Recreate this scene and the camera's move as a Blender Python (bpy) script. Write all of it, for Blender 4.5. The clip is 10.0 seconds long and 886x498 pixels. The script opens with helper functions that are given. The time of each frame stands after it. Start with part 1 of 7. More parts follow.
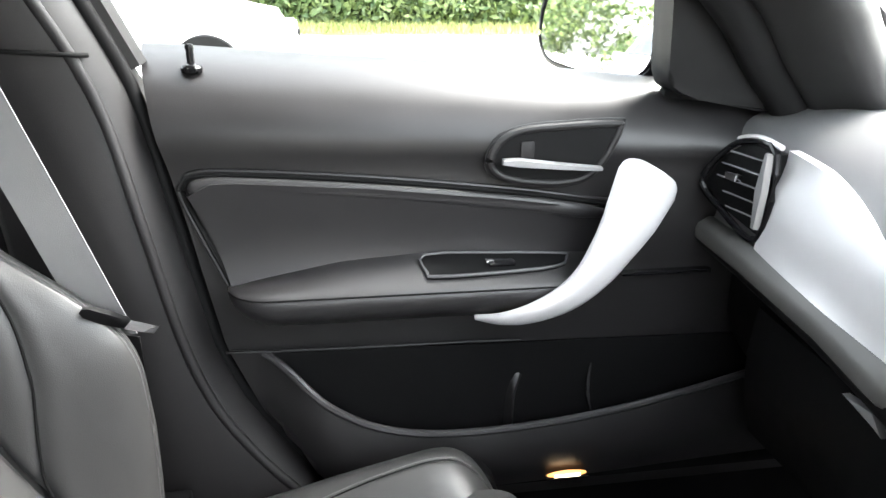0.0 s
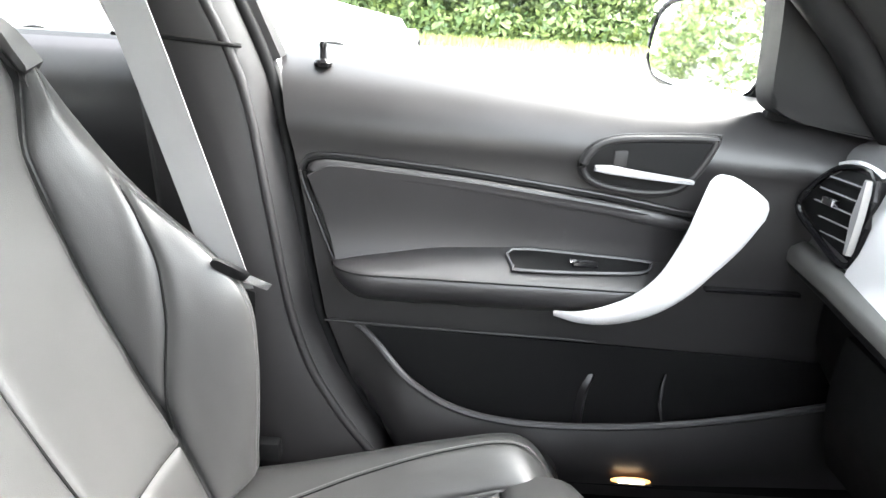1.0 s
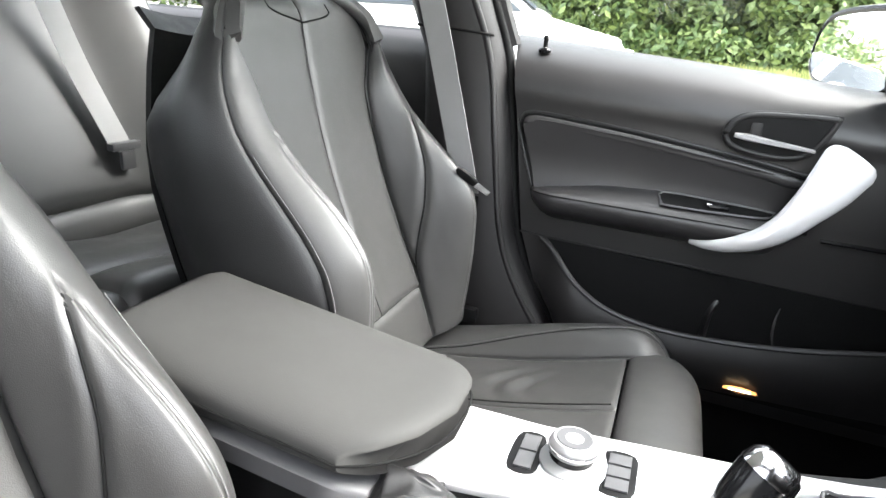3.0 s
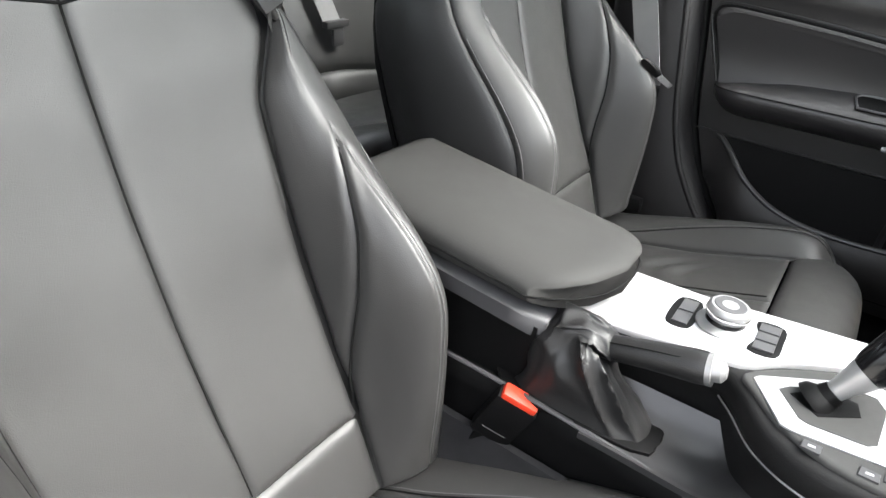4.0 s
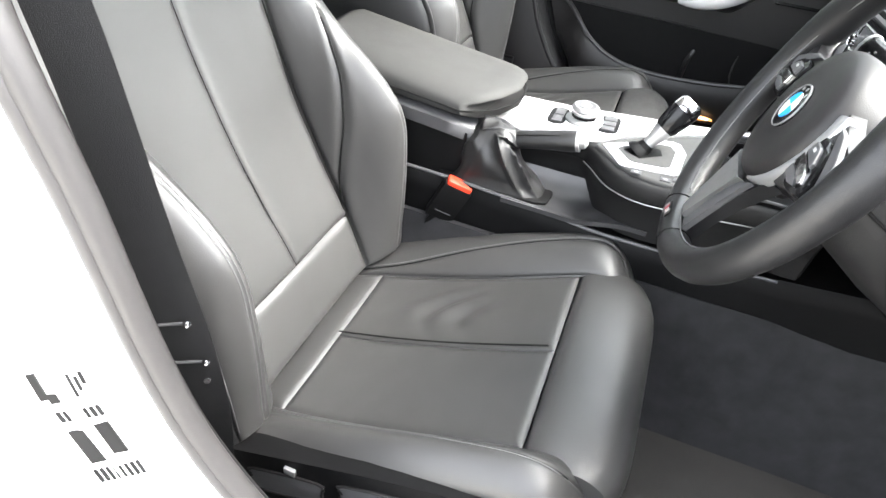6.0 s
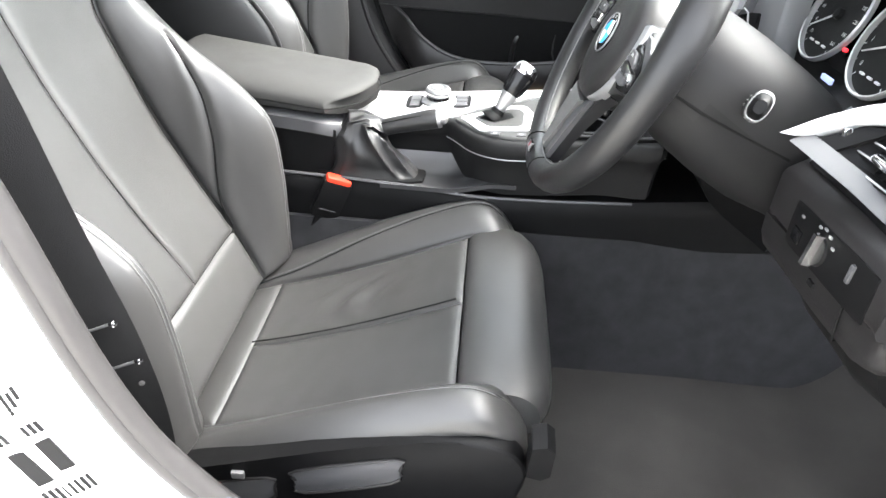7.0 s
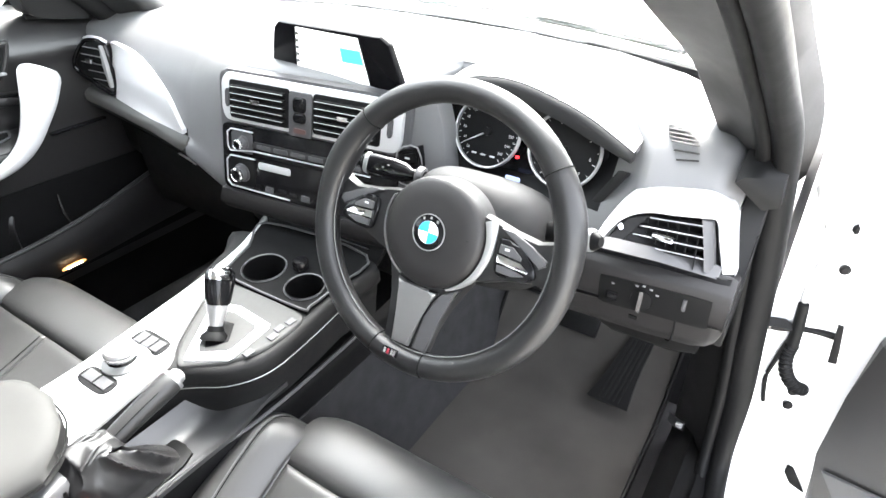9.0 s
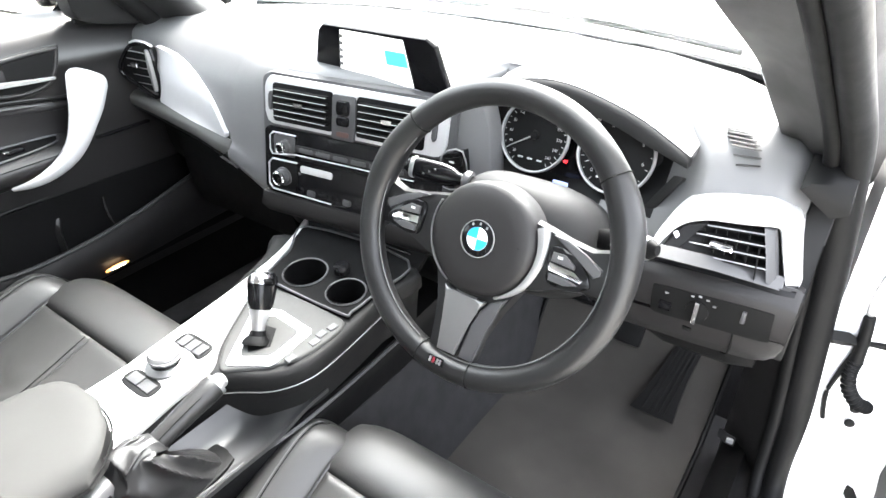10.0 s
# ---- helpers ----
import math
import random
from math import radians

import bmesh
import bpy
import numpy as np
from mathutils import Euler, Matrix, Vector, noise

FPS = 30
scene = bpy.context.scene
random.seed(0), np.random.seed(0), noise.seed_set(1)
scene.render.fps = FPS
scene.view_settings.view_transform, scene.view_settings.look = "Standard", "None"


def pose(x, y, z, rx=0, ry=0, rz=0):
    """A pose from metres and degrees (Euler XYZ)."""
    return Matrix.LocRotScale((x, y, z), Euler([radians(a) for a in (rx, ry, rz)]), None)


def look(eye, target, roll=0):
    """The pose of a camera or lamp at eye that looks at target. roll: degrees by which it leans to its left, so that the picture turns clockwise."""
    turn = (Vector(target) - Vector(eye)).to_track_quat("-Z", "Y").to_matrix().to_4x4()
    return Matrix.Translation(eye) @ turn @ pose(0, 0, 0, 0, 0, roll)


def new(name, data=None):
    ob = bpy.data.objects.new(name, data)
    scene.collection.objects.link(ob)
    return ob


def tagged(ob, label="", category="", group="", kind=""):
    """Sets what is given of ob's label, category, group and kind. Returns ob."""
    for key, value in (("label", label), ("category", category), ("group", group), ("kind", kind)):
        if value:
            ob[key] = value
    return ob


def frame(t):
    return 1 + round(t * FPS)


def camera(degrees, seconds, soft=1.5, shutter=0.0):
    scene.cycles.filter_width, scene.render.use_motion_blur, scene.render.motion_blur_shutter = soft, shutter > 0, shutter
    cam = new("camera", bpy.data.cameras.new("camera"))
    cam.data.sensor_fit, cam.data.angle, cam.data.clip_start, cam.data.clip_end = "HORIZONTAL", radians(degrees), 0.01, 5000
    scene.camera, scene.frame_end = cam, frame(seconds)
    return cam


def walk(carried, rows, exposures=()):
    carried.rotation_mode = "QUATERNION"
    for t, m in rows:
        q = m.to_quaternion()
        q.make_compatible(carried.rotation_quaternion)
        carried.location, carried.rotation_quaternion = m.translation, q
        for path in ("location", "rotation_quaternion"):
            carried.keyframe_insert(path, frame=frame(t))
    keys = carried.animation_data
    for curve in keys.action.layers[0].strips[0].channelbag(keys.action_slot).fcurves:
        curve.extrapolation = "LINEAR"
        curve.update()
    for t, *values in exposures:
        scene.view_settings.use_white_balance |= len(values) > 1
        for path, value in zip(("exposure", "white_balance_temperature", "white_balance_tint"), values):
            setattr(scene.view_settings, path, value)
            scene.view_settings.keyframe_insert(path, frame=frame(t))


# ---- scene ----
cam = camera(70.9, 10.0)
PATH = [
    (0, (0.081, -0.038, 1.031), (0.357, 1.809, 0.316), 0.6),
    (0.5, (0.079, -0.086, 1.028), (0.294, 1.778, 0.335), 1.8),
    (1, (0.086, -0.102, 1.023), (0.056, 1.778, 0.343), 3.3),
    (1.5, (0.102, -0.149, 1.004), (-0.132, 1.724, 0.344), 3.9),
    (2, (0.123, -0.238, 1.002), (-0.285, 1.608, 0.35), 5.3),
    (2.2, (0.127, -0.29, 0.999), (-0.276, 1.579, 0.412), 4.9),
    (3.3, (0.173, -0.555, 0.988), (-0.552, 1.151, 0.236), 5.0),
    (3.5, (0.17, -0.583, 1.006), (-0.613, 1.059, 0.175), 4.6),
    (4, (0.176, -0.628, 1.006), (-0.762, 0.82, -0.006), 5.2),
    (4.5, (0.164, -0.706, 1.015), (-0.635, 0.717, -0.142), 7.4),
    (5, (0.173, -0.809, 1.054), (-0.549, 0.644, -0.115), 7.8),
    (5.5, (0.182, -0.878, 1.049), (-0.511, 0.578, -0.134), 5.3),
    (6, (0.219, -0.986, 1.07), (-0.234, 0.519, -0.168), 7.4),
    (6.2, (0.186, -1.011, 1.096), (-0.024, 0.519, -0.174), 8.6),
    (7.3, (0.22, -1.092, 1.02), (0.231, 0.598, -0.049), -0.4),
    (7.5, (0.187, -1.069, 1.034), (0.353, 0.624, -0.018), -3.0),
    (7.7, (0.104, -1.031, 1.047), (0.477, 0.637, 0.007), -3.2),
    (7.9, (0.025, -0.956, 1.067), (0.736, 0.568, -0.016), -4.5),
    (8, (-0.021, -0.911, 1.09), (0.835, 0.511, -0.026), -6.5),
    (8.1, (-0.062, -0.879, 1.108), (0.914, 0.457, -0.016), -7.9),
    (8.3, (-0.12, -0.813, 1.165), (1.101, 0.271, 0.009), -6.7),
    (8.5, (-0.144, -0.783, 1.211), (1.234, 0.123, 0.079), -3.1),
    (8.7, (-0.17, -0.754, 1.222), (1.287, 0.1, 0.151), -0.4),
    (9, (-0.18, -0.729, 1.239), (1.236, 0.177, 0.156), 0.6),
    (9.5, (-0.179, -0.707, 1.236), (1.202, 0.247, 0.148), 0.8),
    (10, (-0.176, -0.7, 1.231), (1.191, 0.289, 0.157), -0.6),
]
walk(cam, [(t, look(eye, target, roll)) for t, eye, target, roll in PATH], exposures=[(0, 4.3), (0.5, 4.84), (1, 4.98), (2, 4.98), (2.8, 4.28), (3.5, 3.72), (4, 3.5), (4.5, 3.66), (5.5, 4.26), (7.5, 4.52), (8, 4.95), (8.5, 5.16), (9, 4.68), (10, 4.62)])

# ---- world, sun, exposure ----
SUN_ELEV, SUN_TURN = 52.0, 75.0
world = bpy.data.worlds.new("sky")
scene.world = world
world.use_nodes = True
wn = world.node_tree
wn.nodes.clear()
w_out = wn.nodes.new("ShaderNodeOutputWorld")
w_bg = wn.nodes.new("ShaderNodeBackground")
w_sky = wn.nodes.new("ShaderNodeTexSky")
w_sky.sky_type = 'NISHITA'
w_sky.sun_disc = False
w_sky.sun_elevation = radians(SUN_ELEV)
w_sky.sun_rotation = radians(SUN_TURN)
w_sky.dust_density = 4.0
w_sky.air_density = 1.0
w_hsv = wn.nodes.new("ShaderNodeHueSaturation")
w_hsv.inputs["Saturation"].default_value = 0.25
wn.links.new(w_sky.outputs[0], w_hsv.inputs["Color"])
wn.links.new(w_hsv.outputs[0], w_bg.inputs[0])
w_bg.inputs[1].default_value = 0.15
wn.links.new(w_bg.outputs[0], w_out.inputs[0])
sun_data = bpy.data.lights.new("sun", 'SUN')
sun_data.energy = 0.5
sun_data.angle = radians(40)
sun_data.color = (1.0, 0.955, 0.94)
sun = new("sun", sun_data)
_az = radians(SUN_TURN)
_dir = Vector((math.sin(_az) * math.cos(radians(SUN_ELEV)), math.cos(_az) * math.cos(radians(SUN_ELEV)), math.sin(radians(SUN_ELEV))))
sun.matrix_world = look(_dir * 30, (0, 0, 0))

# ---- materials ----
def material(name, col, rough=0.5, metal=0.0, var=0.15, scale=6.0, bump=0.0, bscale=400.0, kind="noise", spec=0.5, coat=0.0, rvar=0.08):
    """Principled surface with slow colour variation, gloss variation and a fine relief."""
    m = bpy.data.materials.new(name)
    m.use_nodes = True
    t = m.node_tree
    b = t.nodes["Principled BSDF"]
    geo = t.nodes.new("ShaderNodeTexCoord")
    n1 = t.nodes.new("ShaderNodeTexNoise")
    n1.inputs["Scale"].default_value = scale
    n1.inputs["Detail"].default_value = 4
    t.links.new(geo.outputs["Object"], n1.inputs["Vector"])
    ramp = t.nodes.new("ShaderNodeMix")
    ramp.data_type = 'RGBA'
    ramp.inputs[6].default_value = (*[c * (1 - var) for c in col], 1)
    ramp.inputs[7].default_value = (*[min(1, c * (1 + var)) for c in col], 1)
    t.links.new(n1.outputs["Fac"], ramp.inputs[0])
    t.links.new(ramp.outputs[2], b.inputs["Base Color"])
    mr = t.nodes.new("ShaderNodeMapRange")
    mr.inputs["To Min"].default_value = max(0.02, rough - rvar)
    mr.inputs["To Max"].default_value = min(1, rough + rvar)
    n2 = t.nodes.new("ShaderNodeTexNoise")
    n2.inputs["Scale"].default_value = scale * 5
    t.links.new(geo.outputs["Object"], n2.inputs["Vector"])
    t.links.new(n2.outputs["Fac"], mr.inputs["Value"])
    t.links.new(mr.outputs[0], b.inputs["Roughness"])
    b.inputs["Metallic"].default_value = metal
    b.inputs["Specular IOR Level"].default_value = spec
    b.inputs["Coat Weight"].default_value = coat
    b.inputs["Coat Roughness"].default_value = 0.08
    if bump:
        if kind == "noise":
            tx = t.nodes.new("ShaderNodeTexNoise")
            tx.inputs["Detail"].default_value = 3
            out = tx.outputs["Fac"]
        else:
            tx = t.nodes.new("ShaderNodeTexVoronoi")
            out = tx.outputs["Distance"]
        tx.inputs["Scale"].default_value = bscale
        t.links.new(geo.outputs["Object"], tx.inputs["Vector"])
        bm_ = t.nodes.new("ShaderNodeBump")
        bm_.inputs["Strength"].default_value = bump
        bm_.inputs["Distance"].default_value = 0.001
        t.links.new(out, bm_.inputs["Height"])
        t.links.new(bm_.outputs[0], b.inputs["Normal"])
    return m


def glow(name, col, strength):
    m = bpy.data.materials.new(name)
    m.use_nodes = True
    b = m.node_tree.nodes["Principled BSDF"]
    b.inputs["Base Color"].default_value = (*[c * 0.5 for c in col], 1)
    b.inputs["Emission Color"].default_value = (*col, 1)
    b.inputs["Emission Strength"].default_value = strength
    return m


def glass(name, tint=(0.95, 0.97, 0.96)):
    m = bpy.data.materials.new(name)
    m.use_nodes = True
    t = m.node_tree
    t.nodes.clear()
    out = t.nodes.new("ShaderNodeOutputMaterial")
    tr = t.nodes.new("ShaderNodeBsdfTransparent")
    tr.inputs[0].default_value = (*tint, 1)
    gl = t.nodes.new("ShaderNodeBsdfGlossy")
    gl.inputs["Roughness"].default_value = 0.02
    lw = t.nodes.new("ShaderNodeLayerWeight")
    lw.inputs[0].default_value = 0.5
    pw = t.nodes.new("ShaderNodeMath")
    pw.operation = 'POWER'
    pw.inputs[1].default_value = 5.0
    fr = t.nodes.new("ShaderNodeMath")
    fr.operation = 'MULTIPLY_ADD'
    fr.inputs[1].default_value = 0.5
    fr.inputs[2].default_value = 0.015
    t.links.new(lw.outputs["Facing"], pw.inputs[0])
    t.links.new(pw.outputs[0], fr.inputs[0])
    mx = t.nodes.new("ShaderNodeMixShader")
    t.links.new(fr.outputs[0], mx.inputs[0])
    t.links.new(tr.outputs[0], mx.inputs[1])
    t.links.new(gl.outputs[0], mx.inputs[2])
    t.links.new(mx.outputs[0], out.inputs[0])
    return m


LEATHER = material("black_leather", (0.031, 0.0308, 0.0300), 0.42, var=0.18, scale=7, bump=0.16, bscale=900, kind="voronoi", spec=0.5)
ARMPAD = material("armrest_vinyl", (0.034, 0.0338, 0.0328), 0.62, var=0.16, scale=7, bump=0.10, bscale=900, kind="voronoi", spec=0.12)
LEATHER_SIDE = material("black_vinyl", (0.019, 0.0182, 0.0187), 0.42, var=0.12, scale=9, bump=0.12, bscale=900, kind="voronoi")
GAITER = material("crumpled_black_leather", (0.012, 0.012, 0.0123), 0.42, var=0.15, scale=9, bump=0.2, bscale=800, kind="voronoi", spec=0.4)
APILLAR = material("grey_pillar_trim", (0.026, 0.026, 0.026), 0.55, var=0.06, scale=6, bump=0.12, bscale=900, spec=0.3)
STITCH = material("grey_thread", (0.10, 0.10, 0.10), 0.8)
# near-black for seams, joints and gaps, their shade put into the colour
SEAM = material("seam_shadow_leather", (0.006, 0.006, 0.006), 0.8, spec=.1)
SOFT = material("soft_black_plastic", (0.0108, 0.0101, 0.0104), 0.5, var=0.12, scale=5, bump=0.25, bscale=900, spec=0.32)
DOORTRIM = material("grained_door_plastic", (0.0112, 0.0106, 0.0108), 0.42, var=0.12, scale=4, bump=0.12, bscale=800, spec=0.45)
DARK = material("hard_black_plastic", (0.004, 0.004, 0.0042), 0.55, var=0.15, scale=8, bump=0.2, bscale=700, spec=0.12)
GLOSS = material("piano_black_plastic", (0.006, 0.006, 0.0065), 0.14, var=0.05, scale=8, spec=0.22, rvar=0.03)
PILLAR = material("matt_pillar_trim", (0.008, 0.008, 0.0082), 0.62, var=0.1, scale=6, bump=0.2, bscale=700, spec=0.2)
# black dash skin lightened: windscreen light put into the colour
DASHTOP = material("dash_skin_lit", (0.105, 0.105, 0.106), 0.40, var=0.1, scale=5, bump=0.12, bscale=900, kind="voronoi")
GREYPL = material("satin_grey_plastic", (0.052, 0.052, 0.054), 0.42, var=0.08, scale=8, bump=0.1, bscale=900, spec=0.35)
SILVER = material("satin_aluminium_trim", (0.52, 0.52, 0.525), 0.38, metal=0.45, var=0.05, scale=20, bump=0.05, bscale=900)
SATIN = material("dark_satin_metal", (0.30, 0.30, 0.30), 0.42, metal=0.6, var=0.06, scale=20, bump=0.05, bscale=900)
CHROME = material("bright_chrome", (0.8, 0.8, 0.82), 0.12, metal=1.0, var=0.03, rvar=0.04)
CARPET = material("black_carpet", (0.024, 0.024, 0.0255), 0.95, var=0.4, scale=30, bump=1.0, bscale=900, spec=0.1)
# carpet colour darkened to carry the shade under the dash
UNDER = material("shaded_footwell_felt", (.007, .007, .0075), .95, var=.3, scale=20, bump=.8, bscale=700, spec=.05)
MAT_CARPET = material("dusty_floor_mat", (0.046, 0.0435, 0.041), 0.95, var=0.65, scale=5, bump=1.0, bscale=600, spec=0.1)
WEBBING = material("grey_seat_belt_webbing", (0.20, 0.198, 0.198), 0.6, var=0.1, scale=15, bump=0.5, bscale=1200)
# near-black copy of the belt webbing for its shaded stretches
WEBBING_D = material("shaded_seat_belt_webbing", (0.006, 0.006, 0.0063), 0.7, var=0.1, scale=15, bump=0.5, bscale=1200, spec=.15)
RUBBER = material("black_rubber_seal", (0.006, 0.006, 0.0062), 0.55, var=0.15, scale=12, bump=0.1, bscale=500, spec=0.1)
# lighter copy of the seal rubber, with outside light put into the colour
SEAL_LIT = material("lit_rubber_seal", (0.030, 0.0285, 0.028), 0.5, var=0.15, scale=9, bump=0.15, bscale=500)
PAINT = material("white_car_paint", (0.82, 0.82, 0.82), 0.25, var=0.015, scale=3, coat=0.6, rvar=0.04)
HEADLINER = material("grey_headliner_cloth", (0.45, 0.45, 0.44), 0.95, var=0.06, scale=12, bump=0.5, bscale=900)
GLASS = glass("window_glass")
# the button is no lamp; a faint glow is added to brighten its red
RED = glow("red_button_added_glow", (0.9, 0.06, 0.02), 0.022)
MIRROR = material("mirror_glass", (0.9, 0.9, 0.9), 0.02, metal=1.0, var=0.0, rvar=0.0)

# ---- mesh tools ----
def thing(name, loc, label, category, group="", kind=""):
    ob = new(name)
    ob.empty_display_size = 0.05
    ob.location = loc
    return tagged(ob, label, category, group, kind)


def finish(bm, smooth=True, angle=35):
    bmesh.ops.recalc_face_normals(bm, faces=bm.faces[:])
    for f in bm.faces:
        f.smooth = smooth
    for e in bm.edges:
        if len(e.link_faces) == 2 and e.calc_face_angle(0) > radians(angle):
            e.smooth = False


def part(name, bm, mat, parent=None, label="", smooth=True, angle=35):
    """Links a bmesh, built in world places, as one mesh object under a thing or a part."""
    finish(bm, smooth, angle)
    me = bpy.data.meshes.new(name)
    bm.to_mesh(me)
    bm.free()
    me.materials.append(mat)
    ob = new(name, me)
    if parent is not None:
        ob.parent = parent
        if parent.data is None:
            ob.matrix_parent_inverse = Matrix.Translation(-parent.location)
    return tagged(ob, label)


def single(name, bm, mat, label, category, kind="", group="", smooth=True, angle=35):
    return tagged(part(name, bm, mat, None, "", smooth, angle), label, category, group, kind)


def lerp(a, b, t):
    return a + (b - a) * t


def smooth01(t):
    t = max(0.0, min(1.0, t))
    return t * t * (3 - 2 * t)


def interp(x, xs, ys):
    return float(np.interp(x, xs, ys))


def spline(pts, n, closed=False):
    """Points along a Catmull-Rom curve through pts, n for each stretch."""
    P = [Vector(p) for p in pts]
    out = []
    k = len(P)
    for i in range(k if closed else k - 1):
        p1, p2 = P[i], P[(i + 1) % k]
        p0 = P[i - 1] if (i > 0 or closed) else p1 * 2 - p2
        p3 = P[(i + 2) % k] if (closed or i + 2 < k) else p2 * 2 - p1
        for j in range(n):
            t = j / n
            out.append(0.5 * ((2 * p1) + (p2 - p0) * t + (2 * p0 - 5 * p1 + 4 * p2 - p3) * t * t + (3 * p1 - p0 - 3 * p2 + p3) * t ** 3))
    if not closed:
        out.append(P[-1].copy())
    return out


def bm_box(c, s, bevel=0.004, seg=2, m=None):
    bm = bmesh.new()
    bmesh.ops.create_cube(bm, size=1)
    for v in bm.verts:
        v.co = Vector((v.co.x * s[0], v.co.y * s[1], v.co.z * s[2]))
    if bevel:
        bmesh.ops.bevel(bm, geom=bm.edges[:], offset=min(bevel, min(s) * 0.49), segments=seg, affect='EDGES', profile=0.6)
    M = Matrix.Translation(c) @ (m.to_4x4() if m else Matrix())
    bm.transform(M)
    return bm


def bm_loft(rows, closed=True, caps=True, ring=False):
    """Skin over rows of points; closed: each row is a loop; ring: the last row joins the first."""
    bm = bmesh.new()
    V = [[bm.verts.new(p) for p in r] for r in rows]
    n = len(rows[0])
    for i in range(len(V) if ring else len(V) - 1):
        a, b = V[i], V[(i + 1) % len(V)]
        for j in range(n if closed else n - 1):
            k = (j + 1) % n
            bm.faces.new((a[j], a[k], b[k], b[j]))
    if caps and closed and not ring:
        bm.faces.new(V[0][::-1])
        bm.faces.new(V[-1])
    return bm


def bm_sheet(fn, nu, nv, thick=0.006, away=None):
    """A sheet fn(u, v), u and v from 0 to 1, thickened towards away (or along its normals)."""
    P = [[Vector(fn(i / nu, j / nv)) for j in range(nv + 1)] for i in range(nu + 1)]
    bm = bmesh.new()
    V = [[bm.verts.new(p) for p in r] for r in P]
    for i in range(nu):
        for j in range(nv):
            bm.faces.new((V[i][j], V[i + 1][j], V[i + 1][j + 1], V[i][j + 1]))
    bm.normal_update()
    if away is None:
        off = [[V[i][j].normal * -thick for j in range(nv + 1)] for i in range(nu + 1)]
    else:
        off = [[Vector(away) * thick for j in range(nv + 1)] for i in range(nu + 1)]
    B = [[bm.verts.new(P[i][j] + off[i][j]) for j in range(nv + 1)] for i in range(nu + 1)]
    for i in range(nu):
        for j in range(nv):
            bm.faces.new((B[i][j], B[i][j + 1], B[i + 1][j + 1], B[i + 1][j]))
    for i in range(nu):
        bm.faces.new((V[i][0], B[i][0], B[i + 1][0], V[i + 1][0]))
        bm.faces.new((V[i][nv], V[i + 1][nv], B[i + 1][nv], B[i][nv]))
    for j in range(nv):
        bm.faces.new((V[0][j], V[0][j + 1], B[0][j + 1], B[0][j]))
        bm.faces.new((V[nu][j], B[nu][j], B[nu][j + 1], V[nu][j + 1]))
    return bm


def bm_prism(pts, vec, bevel=0.003, seg=2):
    """A flat outline of 3D points pushed along vec, its edges rounded."""
    bm = bmesh.new()
    vec = Vector(vec)
    a = [bm.verts.new(p) for p in pts]
    b = [bm.verts.new(Vector(p) + vec) for p in pts]
    n = len(a)
    fa, fb = bm.faces.new(a), bm.faces.new(b[::-1])
    for i in range(n):
        bm.faces.new((a[i], b[i], b[(i + 1) % n], a[(i + 1) % n]))
    if bevel:
        es = list({e for f in (fa, fb) for e in f.edges})
        bmesh.ops.bevel(bm, geom=es, offset=bevel, segments=seg, affect='EDGES', profile=0.6)
    return bm


def bm_tube(pts, r, seg=10, closed=False, squash=1.0, up=(0, 0, 1)):
    """A round or oval rod along pts; r is one radius or one for each point."""
    P = [Vector(p) for p in pts]
    n = len(P)
    rows = []
    up = Vector(up)
    for i, p in enumerate(P):
        if closed:
            d = P[(i + 1) % n] - P[i - 1]
        else:
            d = P[min(i + 1, n - 1)] - P[max(i - 1, 0)]
        d.normalize()
        s = d.cross(up)
        if s.length < 1e-4:
            s = d.cross(Vector((1, 0, 0.01)))
        s.normalize()
        t = s.cross(d)
        rr = r[i] if isinstance(r, (list, tuple)) else r
        rows.append([p + s * rr * math.cos(a) + t * rr * squash * math.sin(a) for a in [2 * math.pi * k / seg for k in range(seg)]])
    return bm_loft(rows, True, not closed, closed)


def bm_lathe(profile, m, seg=32, caps=True):
    """A turned form: profile of (radius, height) about the z axis of the pose m."""
    rows = [[m @ Vector((max(r, 1e-5) * math.cos(a), max(r, 1e-5) * math.sin(a), h)) for a in [2 * math.pi * k / seg for k in range(seg)]] for r, h in profile]
    return bm_loft(rows, True, caps)


def facing(p, n, up=(0, 0, 1)):
    """A pose at p whose z axis points along n."""
    n = Vector(n).normalized()
    x = Vector(up).cross(n).normalized()
    y = n.cross(x)
    return Matrix.Translation(p) @ Matrix((x, y, n)).transposed().to_4x4()


def join(*bms):
    out = bmesh.new()
    for b in bms:
        me = bpy.data.meshes.new("tmp")
        b.to_mesh(me)
        b.free()
        out.from_mesh(me)
        bpy.data.meshes.remove(me)
    return out


def strap(pts, side, width, thick=0.0012):
    """A flat band along pts; side: the direction of its width."""
    P = spline(pts, 6)
    rows = []
    for i, p in enumerate(P):
        d = (P[min(i + 1, len(P) - 1)] - P[max(i - 1, 0)]).normalized()
        s = Vector(side)
        s = (s - d * s.dot(d)).normalized() * width / 2
        n = d.cross(s).normalized() * thick / 2
        rows.append([p - s - n, p + s - n, p + s + n, p - s + n])
    return bm_loft(rows)


def smooth_outline(pts, n=3):
    return [(p.x, p.y) for p in spline(pts, n, True)]


def soft_interp(x, xs, ys, w):
    return sum(interp(x + w * k, xs, ys) for k in (-1, -.5, 0, .5, 1)) / 5

# ---- car body shell, ground and surroundings ----
GROUND_Z = -0.05


def ground_height(x, y):
    d = max(0.0, abs(y) - 3.5)
    rise = 0.095 * d if y > 0 else 0.0
    return GROUND_Z + min(rise, 0.75) + 0.0


